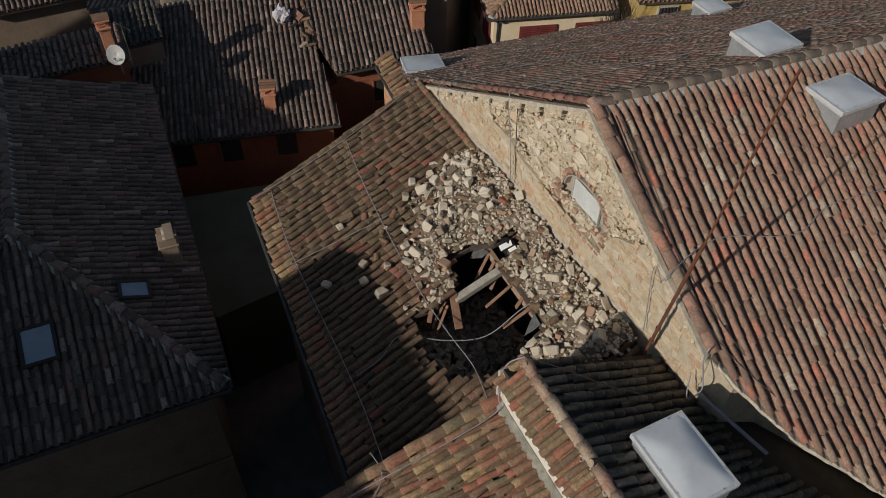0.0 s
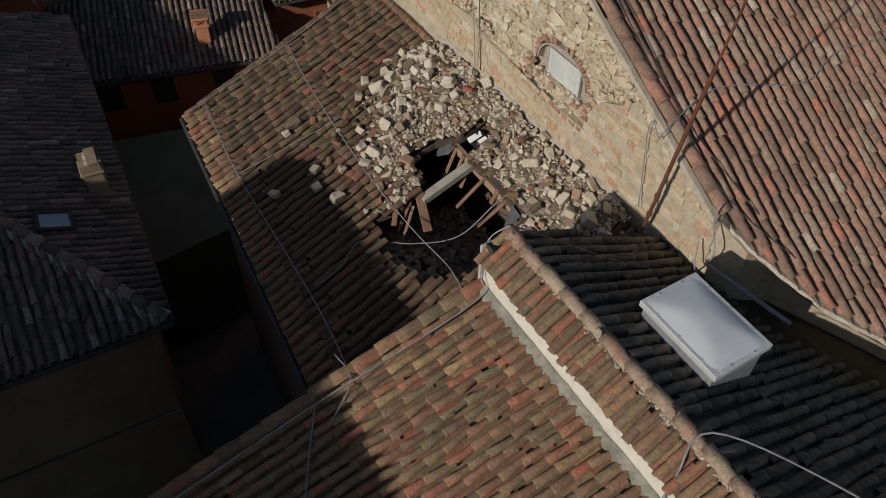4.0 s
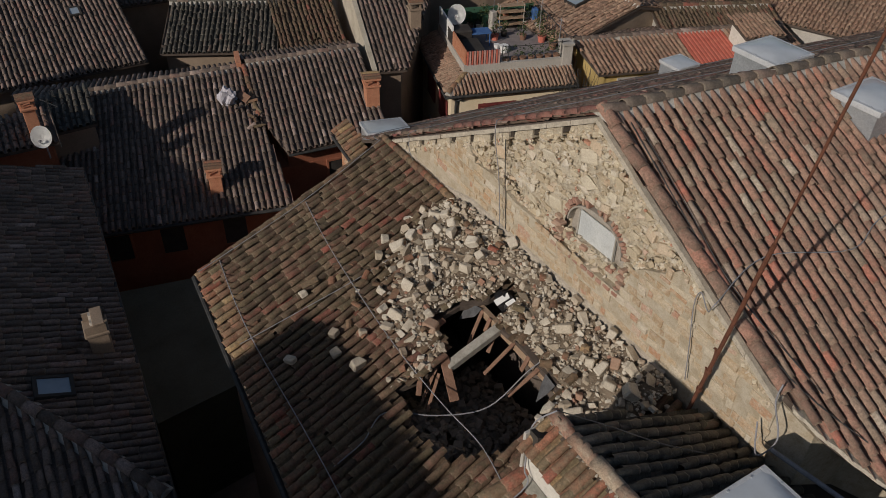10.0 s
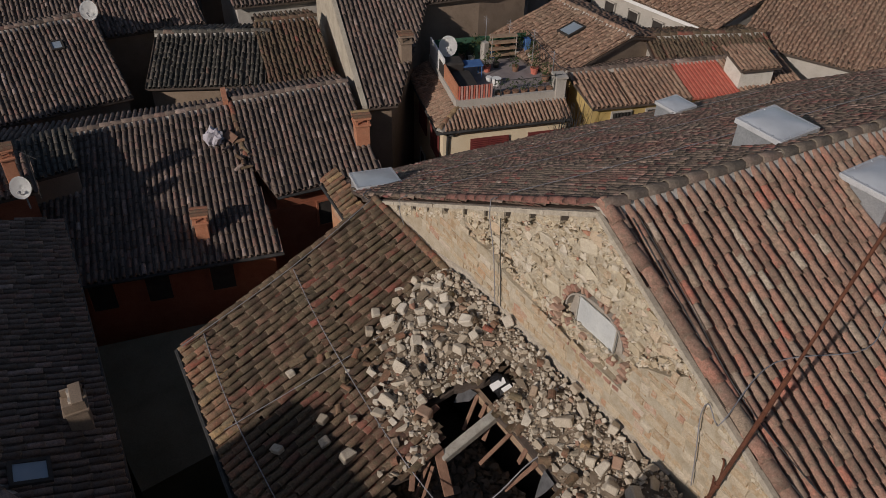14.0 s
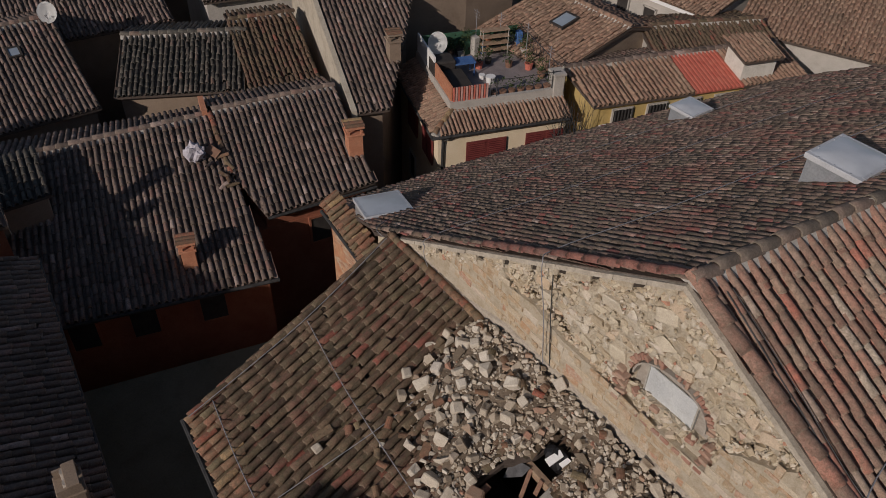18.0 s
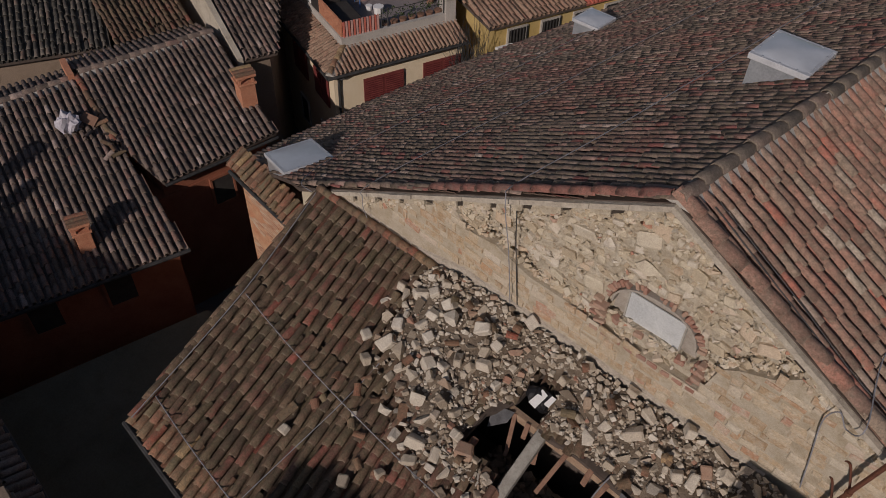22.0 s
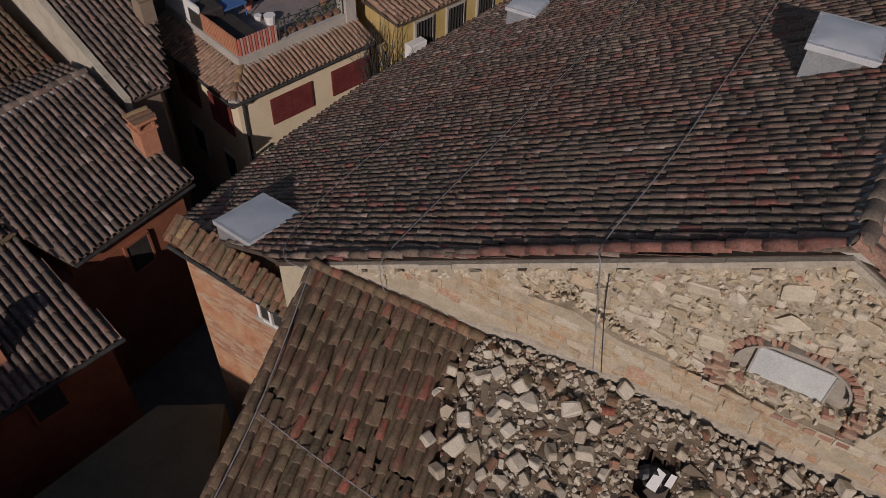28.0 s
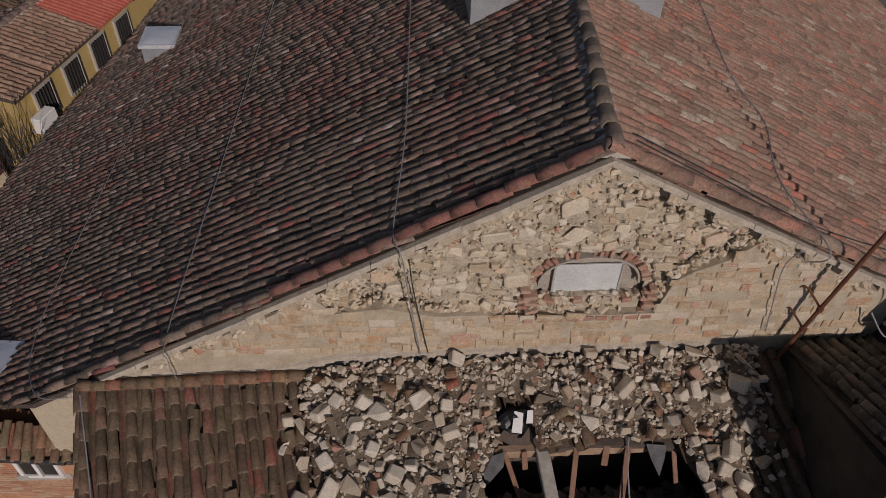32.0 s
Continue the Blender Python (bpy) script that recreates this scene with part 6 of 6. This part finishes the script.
for a, b in ((1.35, 2.95), (3.75, 5.35)):
    p = fC((a + b) / 2, 0.22)
    window_in(house_c, (*p, 4.42), -c_up, b - a, 0.95, shut=SHUTTER)
for y in (0.95, 3.0):
    p = fC(0.22, y + 0.4)
    window_in(house_c, (*p, 4.3), -c_al, 1.3, 1.1, shut=SHUTTER)
    window_in(house_c, (*fC(0.24, y + 0.5), 2.0), -c_al, 0.7, 1.1)
part("downpipe", tube([(*fC(0.9, 0.02), 5.4), (*fC(0.5, 0.1), 5.2), (*fC(0.42, 0.2), 4.9), (*fC(0.42, 0.2), 0.2)], 0.05), BLACKCABLE, house_c, "dark rain downpipe")
part("gutter", rod((*fC(-0.05, -0.05), 5.42), (*fC(W, -0.05), 5.42), 0.06, 8), BLACKCABLE, house_c)
part("gutter", rod((*fC(-0.05, -0.05), 5.42), (*fC(-0.05, DP), 5.42), 0.06, 8), BLACKCABLE, house_c)
part("rail", tube([(*fC(2.5, 1.0), 6.9), (*fC(3.6, 1.0), 6.85), (*fC(W - 0.2, 1.0), 6.9)], 0.015), BLACKCABLE, house_c)
for a in (2.5, 2.75, W - 0.5):
    part("rail_post", rod((*fC(a, 1.0), 6.2), (*fC(a, 1.0), 6.95), 0.02), BLACKCABLE, house_c)
dish(*fC(1.5, 4.3), 7.0, 0.4, (0.6, -0.7, 0.4), "large white satellite dish on a roof terrace")


def pot(x, y, z, r, mat_, leaves, label):
    t = thing("potted_plant", (x, y, z), label, "potted plant", "terrace pots")
    part("pot", rod((x, y, z), (x, y, z + 1.5 * r), r * 0.75, 10, r), mat_, t)
    if leaves:
        j = Joined()
        r3 = random.Random(int(x * 100))
        leaf = ([(-0.5, 0, 0), (0, -0.2, 0.1), (0.5, 0, 0), (0, 0.2, 0.1)], [(0, 1, 2), (0, 2, 3)])
        for _ in range(leaves):
            a, h = r3.uniform(0, 6.28), r3.uniform(0, 3.2 * r)
            d = r3.uniform(0, 1.6 * r)
            j.add(leaf, scaled(x + d * math.cos(a), y + d * math.sin(a), z + 1.5 * r + h, 0.13, 0.13, 0.13, r3.uniform(-60, 60), r3.uniform(-60, 60), r3.uniform(0, 360)))
        j.put("foliage", LEAF, t)
    return t


for a, b, r, m_, n, lab in ((3.0, 3.6, 0.17, AWNING, 60, "green plant in a red pot"), (3.5, 3.9, 0.15, DARKHOLE, 50, "green plant in a dark pot"), (4.2, 3.4, 0.16, LATHWOOD, 60, "green plant in a brown pot"), (4.9, 3.0, 0.18, AWNING, 90, "bushy plant in a red pot"), (5.1, 2.2, 0.17, LATHWOOD, 70, "bushy plant by the terrace rail"), (5.2, 4.2, 0.2, GREYWALL, 120, "tall shrub in a grey tub"), (3.0, 2.3, 0.2, WHITEPAINT, 0, "white plastic bucket on the terrace"), (2.8, 2.7, 0.13, WHITEPAINT, 0, "small white plastic tub on the terrace")):
    pot(*fC(a, b), 6.05, r, m_, n, lab)
for k in range(9):
    pot(*fC(2.3 + 0.35 * k, 5.05 - 0.25 * (k % 2)), 6.05, 0.15 + 0.03 * (k % 3), (LATHWOOD, GREYWALL, DARKHOLE)[k % 3], 110, "bushy plant at the terrace back")
for k in range(7):
    pot(*fC(2.75 + 0.36 * k, 1.25), 6.05, 0.15, LATHWOOD, 26, "dark planter along the terrace edge")
table = thing("terrace_table", (*fC(2.2, 3.3), 6.05), "blue plastic table on the roof terrace", "table")
part("top", box((*fC(2.2, 3.3), 6.62), (0.9, 0.6, 0.05), 72), BLUECLOTH, table)
for sx, sy in ((-0.4, -0.25), (0.4, -0.25), (-0.4, 0.25), (0.4, 0.25)):
    part("leg", rod((*fC(2.2 + sx, 3.3 + sy), 6.05), (*fC(2.2 + sx, 3.3 + sy), 6.6), 0.025), BLUECLOTH, table)
rack = thing("drying_rack", (*fC(4.0, 4.6), 6.05), "pale metal rack with oddments on the terrace", "rack")
for k in range(4):
    part("shelf", box((*fC(4.0, 4.6), 6.3 + 0.28 * k), (1.2, 0.35, 0.03), 72), WOOD, rack)
for sx in (-0.55, 0.55):
    for sy in (-0.15, 0.15):
        part("post", rod((*fC(4.0 + sx, 4.6 + sy), 6.05), (*fC(4.0 + sx, 4.6 + sy), 7.2), 0.018), GREYWALL, rack)
bench = thing("bench", (*fC(1.6, 2.4), 6.05), "dark covered bench on the terrace", "bench")
part("seat", box((*fC(1.65, 2.2), 6.3), (0.8, 1.6, 0.4), 72, bevel=0.05), DARKHOLE, bench)
part("back", box((*fC(1.4, 3.4), 6.45), (0.9, 0.8, 0.7), 72, bevel=0.06), DARKHOLE, bench)
for a, b, h in ((3.3, 4.9, 1.9), (4.4, 5.0, 1.6), (5.0, 3.6, 1.7), (5.2, 1.8, 1.5)):
    pole_ = thing("antenna_pole", (*fC(a, b), 6.05), "thin metal aerial pole on the terrace", "aerial", "aerial poles")
    part("pole", rod((*fC(a, b), 6.05), (*fC(a, b), 6.05 + h), 0.015), CABLE, pole_)
    for q in range(3):
        part("element", rod((fC(a, b)[0] - 0.2, fC(a, b)[1], 5.95 + h - 0.12 * q), (fC(a, b)[0] + 0.2, fC(a, b)[1], 5.95 + h - 0.12 * q), 0.006), CABLE, pole_)

shrub = thing("bare_shrub", (-22.3, 19.4, 4.2), "dark bare shrub in the gap between two houses", "shrub")
r4 = random.Random(9)
for k in range(70):
    x, y, z = -22.3 + r4.gauss(0, 0.35), 19.4 + r4.gauss(0, 0.4), 4.3
    part("branch", rod((x, y, z), (x + r4.gauss(0, 0.35), y + r4.gauss(0, 0.35), z + r4.uniform(1.0, 2.3)), 0.012, 4, 0.005), BLACKCABLE, shrub)
for k in range(9):
    crate = lone("terrace_crate", box((*fC(2.6 + 0.32 * k, 4.9 + 0.12 * math.sin(k * 2.1)), 6.25 + 0.1 * (k % 3)), (0.26, 0.3, 0.4 + 0.2 * (k % 3)), 72 + 9 * (k % 4), bevel=0.02), (DARKHOLE, GREENNET, GREYWALL, BLUECLOTH, BRICKRED)[k % 5], "small crate among oddments at the terrace back", "crate", "terrace oddments")
for k in range(12):
    part("rail_post", rod((*fC(W - 0.12, 1.5 + 0.32 * k), 6.05), (*fC(W - 0.12, 1.5 + 0.32 * k), 6.95), 0.012), BLACKCABLE, house_c)
part("rail", rod((*fC(W - 0.12, 1.4), 6.95), (*fC(W - 0.12, DP), 6.95), 0.018), BLACKCABLE, house_c)

# ---- farther roofs ----
house_d, fD, D1, D2 = gable_house("upper_house", "house with a ribbed grey roof beyond the court", (-31.9, -4.0), 90, 9.1, 5.2, 9.0, 6.0, 0.0, 0.29, OCHRE, GREY_TILES, seed=35)
dish(-36.85, 5.0, 7.8, 0.38, (0.75, -0.45, 0.35), "white satellite dish on a far ridge")
roof_window(D1, -35.5, 3.27, 0.5, 0.6, "small dark roof hatch on a ribbed roof")
house_e, fE, E1, E2 = gable_house("back_house", "dark tiled house in the back court", (-32.5, 5.7), 64, 4.8, 3.2, 6.0, 5.95, 0.0, 0.29, OCHRE, SHADE_TILES, seed=36, loose=1.8)
house_r, fR, R1, R2 = gable_house("back_house", "brown tiled house end beside a tall gable wall", (-29.9, 10.05), 76, 2.7, 4.4, 6.0, 6.15, 0.0, 0.2, OCHRE, BROWN_TILES, seed=48, loose=1.8)
house_g = thing("tall_house", (-31.0, 16.0, 0.0), "house with a long ribbed slope and pale gable parapet", "house")
G1 = Plane((-26.0, 12.3, 6.3), (-0.96, 0.28), 0.3)
tiled_slope(house_g, G1, [(-26.0, 12.35), (-25.65, 13.5), (-30.4, 17.6), (-29.8, 20.2), (-29.8, 23.0), (-37.0, 23.0), (-37.0, 15.5)], GREY_TILES, "", seed=37)
part("wall", prism([(-26.3, 12.45), (-26.0, 13.4), (-30.7, 17.5), (-30.1, 20.2), (-30.1, 22.8), (-36.8, 22.8), (-36.8, 15.55)], 0.0, lambda x, y: G1.z(x, y) - 0.18), OCHRE, house_g)
part("parapet", prism([(-26.0, 12.15), (-25.95, 12.34), (-36.9, 15.47), (-36.95, 15.28)], 0.0, lambda x, y: G1.z(x, y) + 0.12), PARAPET, house_g, "pale stained gable parapet")
chimney(-27.7, 15.0, 6.9, 7.75, 0.5, 0.45, "stout rendered chimney with a tiled hood", turn=-16, mat_=OCHRE)
house_f = thing("low_house", (-23.0, 24.0, 0.0), "low yellow house with worn red tile roof", "house")
fF = turned((-22.0, 20.2), 72)
F1 = Plane((*fF(0, 0), 6.05), (fF(0, 1)[0] - fF(0, 0)[0], fF(0, 1)[1] - fF(0, 0)[1]), 0.2)
F2 = Plane((*fF(0, 2.3), F1.z(*fF(0, 2.3))), (fF(0, 0)[0] - fF(0, 1)[0], fF(0, 0)[1] - fF(0, 1)[1]), 0.25)
tiled_slope(house_f, F1, [fF(0, 0), fF(1.6, 0), fF(1.6, 2.3), fF(-0.3, 2.3)], FAR_TILES, "", seed=38)
tiled_slope(house_f, F1, [fF(1.6, 0), fF(4.3, 0), fF(4.3, 2.3), fF(1.6, 2.3)], FAR_TILES, "", seed=39)
tiled_slope(house_f, F1, [fF(6.5, 0), fF(9.5, 0), fF(9.5, 2.3), fF(6.5, 2.3)], FAR_TILES, "", seed=40)
tiled_slope(house_f, F2, [fF(-0.3, 2.3), fF(9.5, 2.3), fF(9.5, 3.6), fF(-0.3, 3.6)], GREY_TILES, "", seed=47)
ridge_tiles(house_f, (*fF(-0.3, 2.3), F1.z(*fF(0, 2.3)) + 0.05), (*fF(9.4, 2.3), F1.z(*fF(0, 2.3)) + 0.05), GREY_TILES, 0.11)
part("sheet_roof", prism([fF(4.3, 0), fF(6.5, 0), fF(6.5, 2.2), fF(4.3, 2.2)], lambda x, y: F1.z(x, y) - 0.1, lambda x, y: F1.z(x, y)), AWNING, house_f, "red corrugated roof sheets")
for k in range(12):
    a = 4.35 + 0.18 * k
    part("sheet_rib", prism([fF(a, -0.05), fF(a + 0.09, -0.05), fF(a + 0.09, 2.2), fF(a, 2.2)], lambda x, y: F1.z(x, y) - 0.02, lambda x, y: F1.z(x, y) + 0.05), AWNING, house_f)
part("wall", prism([fF(0.1, 0.3), fF(9.4, 0.3), fF(9.4, 3.4), fF(0.1, 3.4)], 0.0, lambda x, y: min(F1.z(x, y), F2.z(x, y)) - 0.18), YELLOW, house_f, "yellow rendered wall")
for k in range(4):
    window_in(house_f, (*fF(1.4 + 1.5 * k, 0.28), 5.1), (fF(0, -1)[0] - fF(0, 0)[0], fF(0, -1)[1] - fF(0, 0)[1]), 0.8, 1.0)
    for q in range(6):
        p = fF(1.05 + 1.5 * k + 0.14 * q, 0.16)
        part("grille_bar", rod((*p, 4.55), (*p, 5.65), 0.015, 5), BLACKCABLE, house_f)
shed = thing("roof_hut", (*fF(7.2, 0.9), 6.2), "small pale roof hut with a tiled cap", "hut")
part("wall", box((*fF(7.2, 0.9), 6.55), (1.5, 1.2, 0.9), 72), WHITEWALL, shed)
tiled_slope(shed, Plane((*fF(6.3, 0.1), 7.02), (fF(0, 1)[0] - fF(0, 0)[0], fF(0, 1)[1] - fF(0, 0)[1]), 0.2), [fF(6.3, 0.1), fF(8.1, 0.1), fF(8.1, 1.7), fF(6.3, 1.7)], FAR_TILES, "", seed=42, loose=2.0)
pipe_unit = thing("air_unit", (*fF(0.7, -0.2), 4.3), "white air conditioning unit beside a yellow wall", "air conditioner")
part("body", box((*fF(0.7, -0.1), 4.9), (0.75, 0.35, 0.55), 72, bevel=0.02), WHITEPAINT, pipe_unit)
part("bracket", box((*fF(0.7, 0.1), 4.6), (0.6, 0.5, 0.05), 72), CABLE, pipe_unit)
house_m, fM, M1, M2 = gable_house("far_house", "far house with worn reddish tile roof", (-29.6, 20.3), 1, 5.2, 4.0, 5.6, 6.2, 0.0, 0.26, OCHRE, FAR_TILES, seed=43, loose=2.2, pitch=0.18)
roof_window(M1, -26.9, 23.0, 0.8, 1.0, "dark roof window on a far red roof")
house_n, fN, N1, N2 = gable_house("valley_house", "low house with a mossy brown roof between the lanes", (-23.2, 24.7), 66, 5.6, 1.9, 3.9, 6.35, 0.0, 0.25, GREYWALL, BROWN_TILES, seed=45, loose=2.2, pitch=0.18)
house_h, fH, H1, H2 = gable_house("white_eaved_house", "far grey house with a white eave and dark windows", (-37.0, 28.1), 4.7, 12.8, 7.0, 14.0, 6.6, 0.0, 0.22, GREYWALL, FAR_TILES, seed=44, loose=2.2, pitch=0.18)
part("white_eave", prism([fH(0, -0.05), fH(12.8, -0.05), fH(12.8, 0.2), fH(0, 0.2)], 6.4, 6.55), WHITEPAINT, house_h, "white boxed eave")
for k in range(7):
    window_in(house_h, (*fH(1.5 + 1.6 * k, 0.33), 5.3), (0, -1), 0.7, 1.2)
for n, (o, an, w, r, dd, ev, mats) in enumerate((((-23.4, 30.0), 22, 17, 6, 12, 6.3, FAR_TILES), ((-39.5, -14.0), 85, 24, 5, 10, 6.2, GREY_TILES), ((-38.0, 11.5), 78, 10, 5, 10, 6.4, GREY_TILES), ((-37.5, 23.0), 75, 5, 5, 10, 5.6, FAR_TILES), ((-51.5, -14.0), 84, 26, 6, 12, 6.3, GREY_TILES), ((-50.0, 13.0), 75, 18, 6, 12, 6.3, GREY_TILES), ((-47.0, 34.0), 60, 14, 6, 12, 6.5, FAR_TILES), ((-24.0, 44.0), 10, 18, 6, 12, 6.5, FAR_TILES), ((-6.0, 34.0), 20, 18, 6, 12, 7.0, FAR_TILES), ((-66.0, -14.0), 84, 30, 6, 12, 6.5, GREY_TILES), ((-64.0, 18.0), 75, 26, 6, 12, 6.5, FAR_TILES))):
    gable_house("town_house", "old town house with a worn clay tile roof", o, an, w, r, dd, ev, 0.0, 0.28, OCHRE if n % 2 else GREYWALL, mats, group="far town houses", seed=50 + n, loose=1.8)

# ---- houses to the south that throw the long shadows ----
south_a, fS, S1, S2 = gable_house("south_house", "tall plain house across the lane", (-7.3, -10.5), 180, 12.25, 2.0, 9.0, 12.5, 0.0, 0.3, OCHRE, GREY_TILES, seed=70)
south_c, fS3, S5, S6 = gable_house("south_house", "tall plain house across the lane", (-22.3, -10.5), 180, 5.5, 2.0, 9.0, 12.75, 0.0, 0.3, OCHRE, GREY_TILES, seed=72)
south_d, fS4, S7, S8 = gable_house("south_house", "tall plain house across the lane", (-19.6, -10.5), 180, 2.65, 2.0, 9.0, 12.55, 0.0, 0.3, OCHRE, GREY_TILES, seed=73)
south_b, fS2, S3, S4 = gable_house("south_tower_house", "taller plain house across the lane", (4.95, -10.6), 180, 12.15, 1.5, 8.0, 16.1, 0.0, 0.3, OCHRE, GREY_TILES, seed=71)


# ---- mast, cables and straps ----
mast = thing("mast", (-5.6, 7.05, 10.2), "rusty iron aerial mast standing before the church gable", "mast")


def on_mast(z):
    return Vector((-5.64 + 0.147 * (z - 10.2), 7.12 - 0.062 * (z - 10.2), z))


part("pipe", rod(on_mast(10.15), on_mast(14.0), 0.03, 8), RUST, mast, "rusty lower pipe")
part("upper_pipe", rod(on_mast(14.0), on_mast(17.3), 0.018, 8), RUST, mast, "thin rusty upper pipe")
for z in (11.0, 11.45):
    p = on_mast(z)
    part("bracket", tube([p, p + Vector((-0.06, 0.12, 0.08)), p + Vector((-0.16, 0.26, 0.16)), p + Vector((-0.3, 0.36, -0.02))], 0.016), RUST, mast)
    part("clamp", rod(p - Vector((0, 0, 0.03)), p + Vector((0, 0, 0.03)), 0.045, 8), RUST, mast)

def cable(points, r, label, mat_=None, name="cable"):
    return lone(name, tube(points, r), mat_ or CABLE, label, "cable", "roof cables")


def on(plane, pts, off=0.1):
    return [tuple(plane.at(x, y, off)) for x, y in pts]


LC = "grey metal lightning conductor strap lying over clay tiles"
cable(on(LR, [(-14.72, 4.85), (-13.4, 4.68), (-12.08, 4.56), (-10.3, 4.46), (-9.1, 4.44)], 0.16) + [(-8.2, 4.5, 9.36), (-7.4, 4.55, 9.42)] + on(LR, [(-6.85, 4.5), (-6.0, 4.35)], 0.16), 0.01, LC)
cable(on(LR, [(-14.42, 2.68), (-13.0, 2.52), (-11.6, 2.44), (-9.36, 2.43), (-7.6, 2.38), (-5.8, 2.2)], 0.14), 0.01, LC)
cable(on(LR, [(-11.82, 5.45), (-11.8, 4.58), (-11.85, 3.4), (-11.9, 2.2)], 0.14), 0.008, LC)
cable(on(LR, [(-15.4, 7.1), (-14.78, 4.8), (-14.4, 2.2)], 0.17), 0.01, LC)
cable(on(LR, [(-8.4, 2.42), (-8.5, 3.1), (-8.75, 3.65)]) + [(-8.35, 4.4, 9.1), (-8.0, 5.2, 9.2), (-7.95, 6.0, 9.75), (-7.8, 6.6, 10.15)], 0.012, "loose grey cable hanging across the broken hole")
cable(on(FR, [(-5.45, -3.0), (-5.5, -0.3), (-5.5, 1.4), (-5.45, 2.6), (-5.45, 3.9)], 0.14) + [(-5.6, 4.0, 11.2), (-5.78, 4.2, 11.7), (-5.65, 4.45, 11.97)], 0.011, "grey cable running up the verge of the red roof")
cable([(-5.65, 4.45, 11.97)] + on(FD, [(-5.3, 5.0), (-4.9, 5.6), (-4.6, 6.3)], 0.13), 0.008, "thin dark cable over the dark rear slope", BLACKCABLE)
cable(on(FR, [(-6.0, 1.9), (-5.5, 1.9), (-5.1, 1.35)], 0.13), 0.009, "short grey strap crossing the verge")
cable(on(FR, [(-5.5, 1.35), (-4.6, 0.8), (-3.6, 0.3)], 0.13), 0.009, "short grey strap crossing the verge")
cable(on(FR, [(-1.8, 3.9)], 0.2) + [(-1.9, 4.1, 11.6)] + on(FD, [(-2.0, 4.55), (-1.0, 5.6), (0.6, 6.6)], 0.15), 0.013, "grey cable over the front ridge")
cable([(-4.6, 7.15, 11.2), (-4.35, 6.95, 10.9), (-4.2, 7.0, 11.35), (-4.45, 7.1, 11.75), (-4.5, 7.2, 12.0)], 0.012, "looped grey cable at the cement wall end")
cable([(-10.72, 7.22, 10.5), (-10.85, 7.2, 11.6), (-10.95, 7.12, 12.6)] + on(ML, [(-10.99, 7.5), (-10.8, 9.4), (-10.65, 12.5), (-10.5, 16.0), (-10.3, 21.0)]), 0.009, LC)
cable([(-10.62, 7.28, 10.5), (-10.8, 7.3, 11.7), (-10.86, 7.3, 12.35)], 0.009, "thin dark cable down the gable", BLACKCABLE)
cable([(-14.1, 7.2, 10.2), (-14.08, 7.1, 10.75)] + on(ML, [(-14.05, 7.5), (-13.89, 11.0), (-13.7, 15.6), (-13.4, 21.0)]), 0.008, LC)
cable([(-15.6, 7.1, 10.0)] + on(ML, [(-16.2, 7.4), (-16.71, 9.1), (-16.57, 13.6), (-16.45, 17.4), (-16.2, 22.0)], 0.12), 0.008, LC)
cable([(-5.9, 7.24, 10.75), (-6.0, 7.24, 11.4), (-6.1, 7.22, 12.1), (-6.0, 7.15, 12.45), (-5.85, 7.2, 12.2), (-5.7, 7.1, 12.5)] + on(MR, [(-6.0, 8.3), (-5.6, 9.8), (-5.8, 10.9), (-5.5, 13.5)], 0.1), 0.009, "twisted grey cable from the gable over the red slope")
cable(on(MR, [(-8.3, 7.6), (-7.05, 7.5), (-5.8, 7.42), (-4.6, 7.5), (-3.6, 8.0)], 0.09), 0.009, "dark cable lying along the verge", BLACKCABLE)
cable(on(MR, [(-8.3, 7.7), (-7.05, 7.62), (-5.8, 7.52), (-4.3, 7.8)], 0.1), 0.008, "dark cable lying along the verge", BLACKCABLE)
for i, (x, y) in enumerate(((-12.4, 3.9), (-13.2, 5.6), (-10.9, 5.0))):
    lone("slipped_tile", box(None, (0.16, 0.36, 0.03), m=LR.matrix(*LR.uv(x, y), 0.14, 20 * i - 15), bevel=0.01), FRONT_TILES[0], "slipped red roof tile on the brown slope", "roof tile", "slipped tiles")
pipe = thing("flue_pipe", tuple(FD.at(-3.8, 7.3)), "grey pipe lying in the shaded valley gutter", "pipe")
part("pipe", rod((-4.3, 7.15, 10.95), (-3.0, 7.55, 10.75), 0.035, 10), CABLE, pipe)
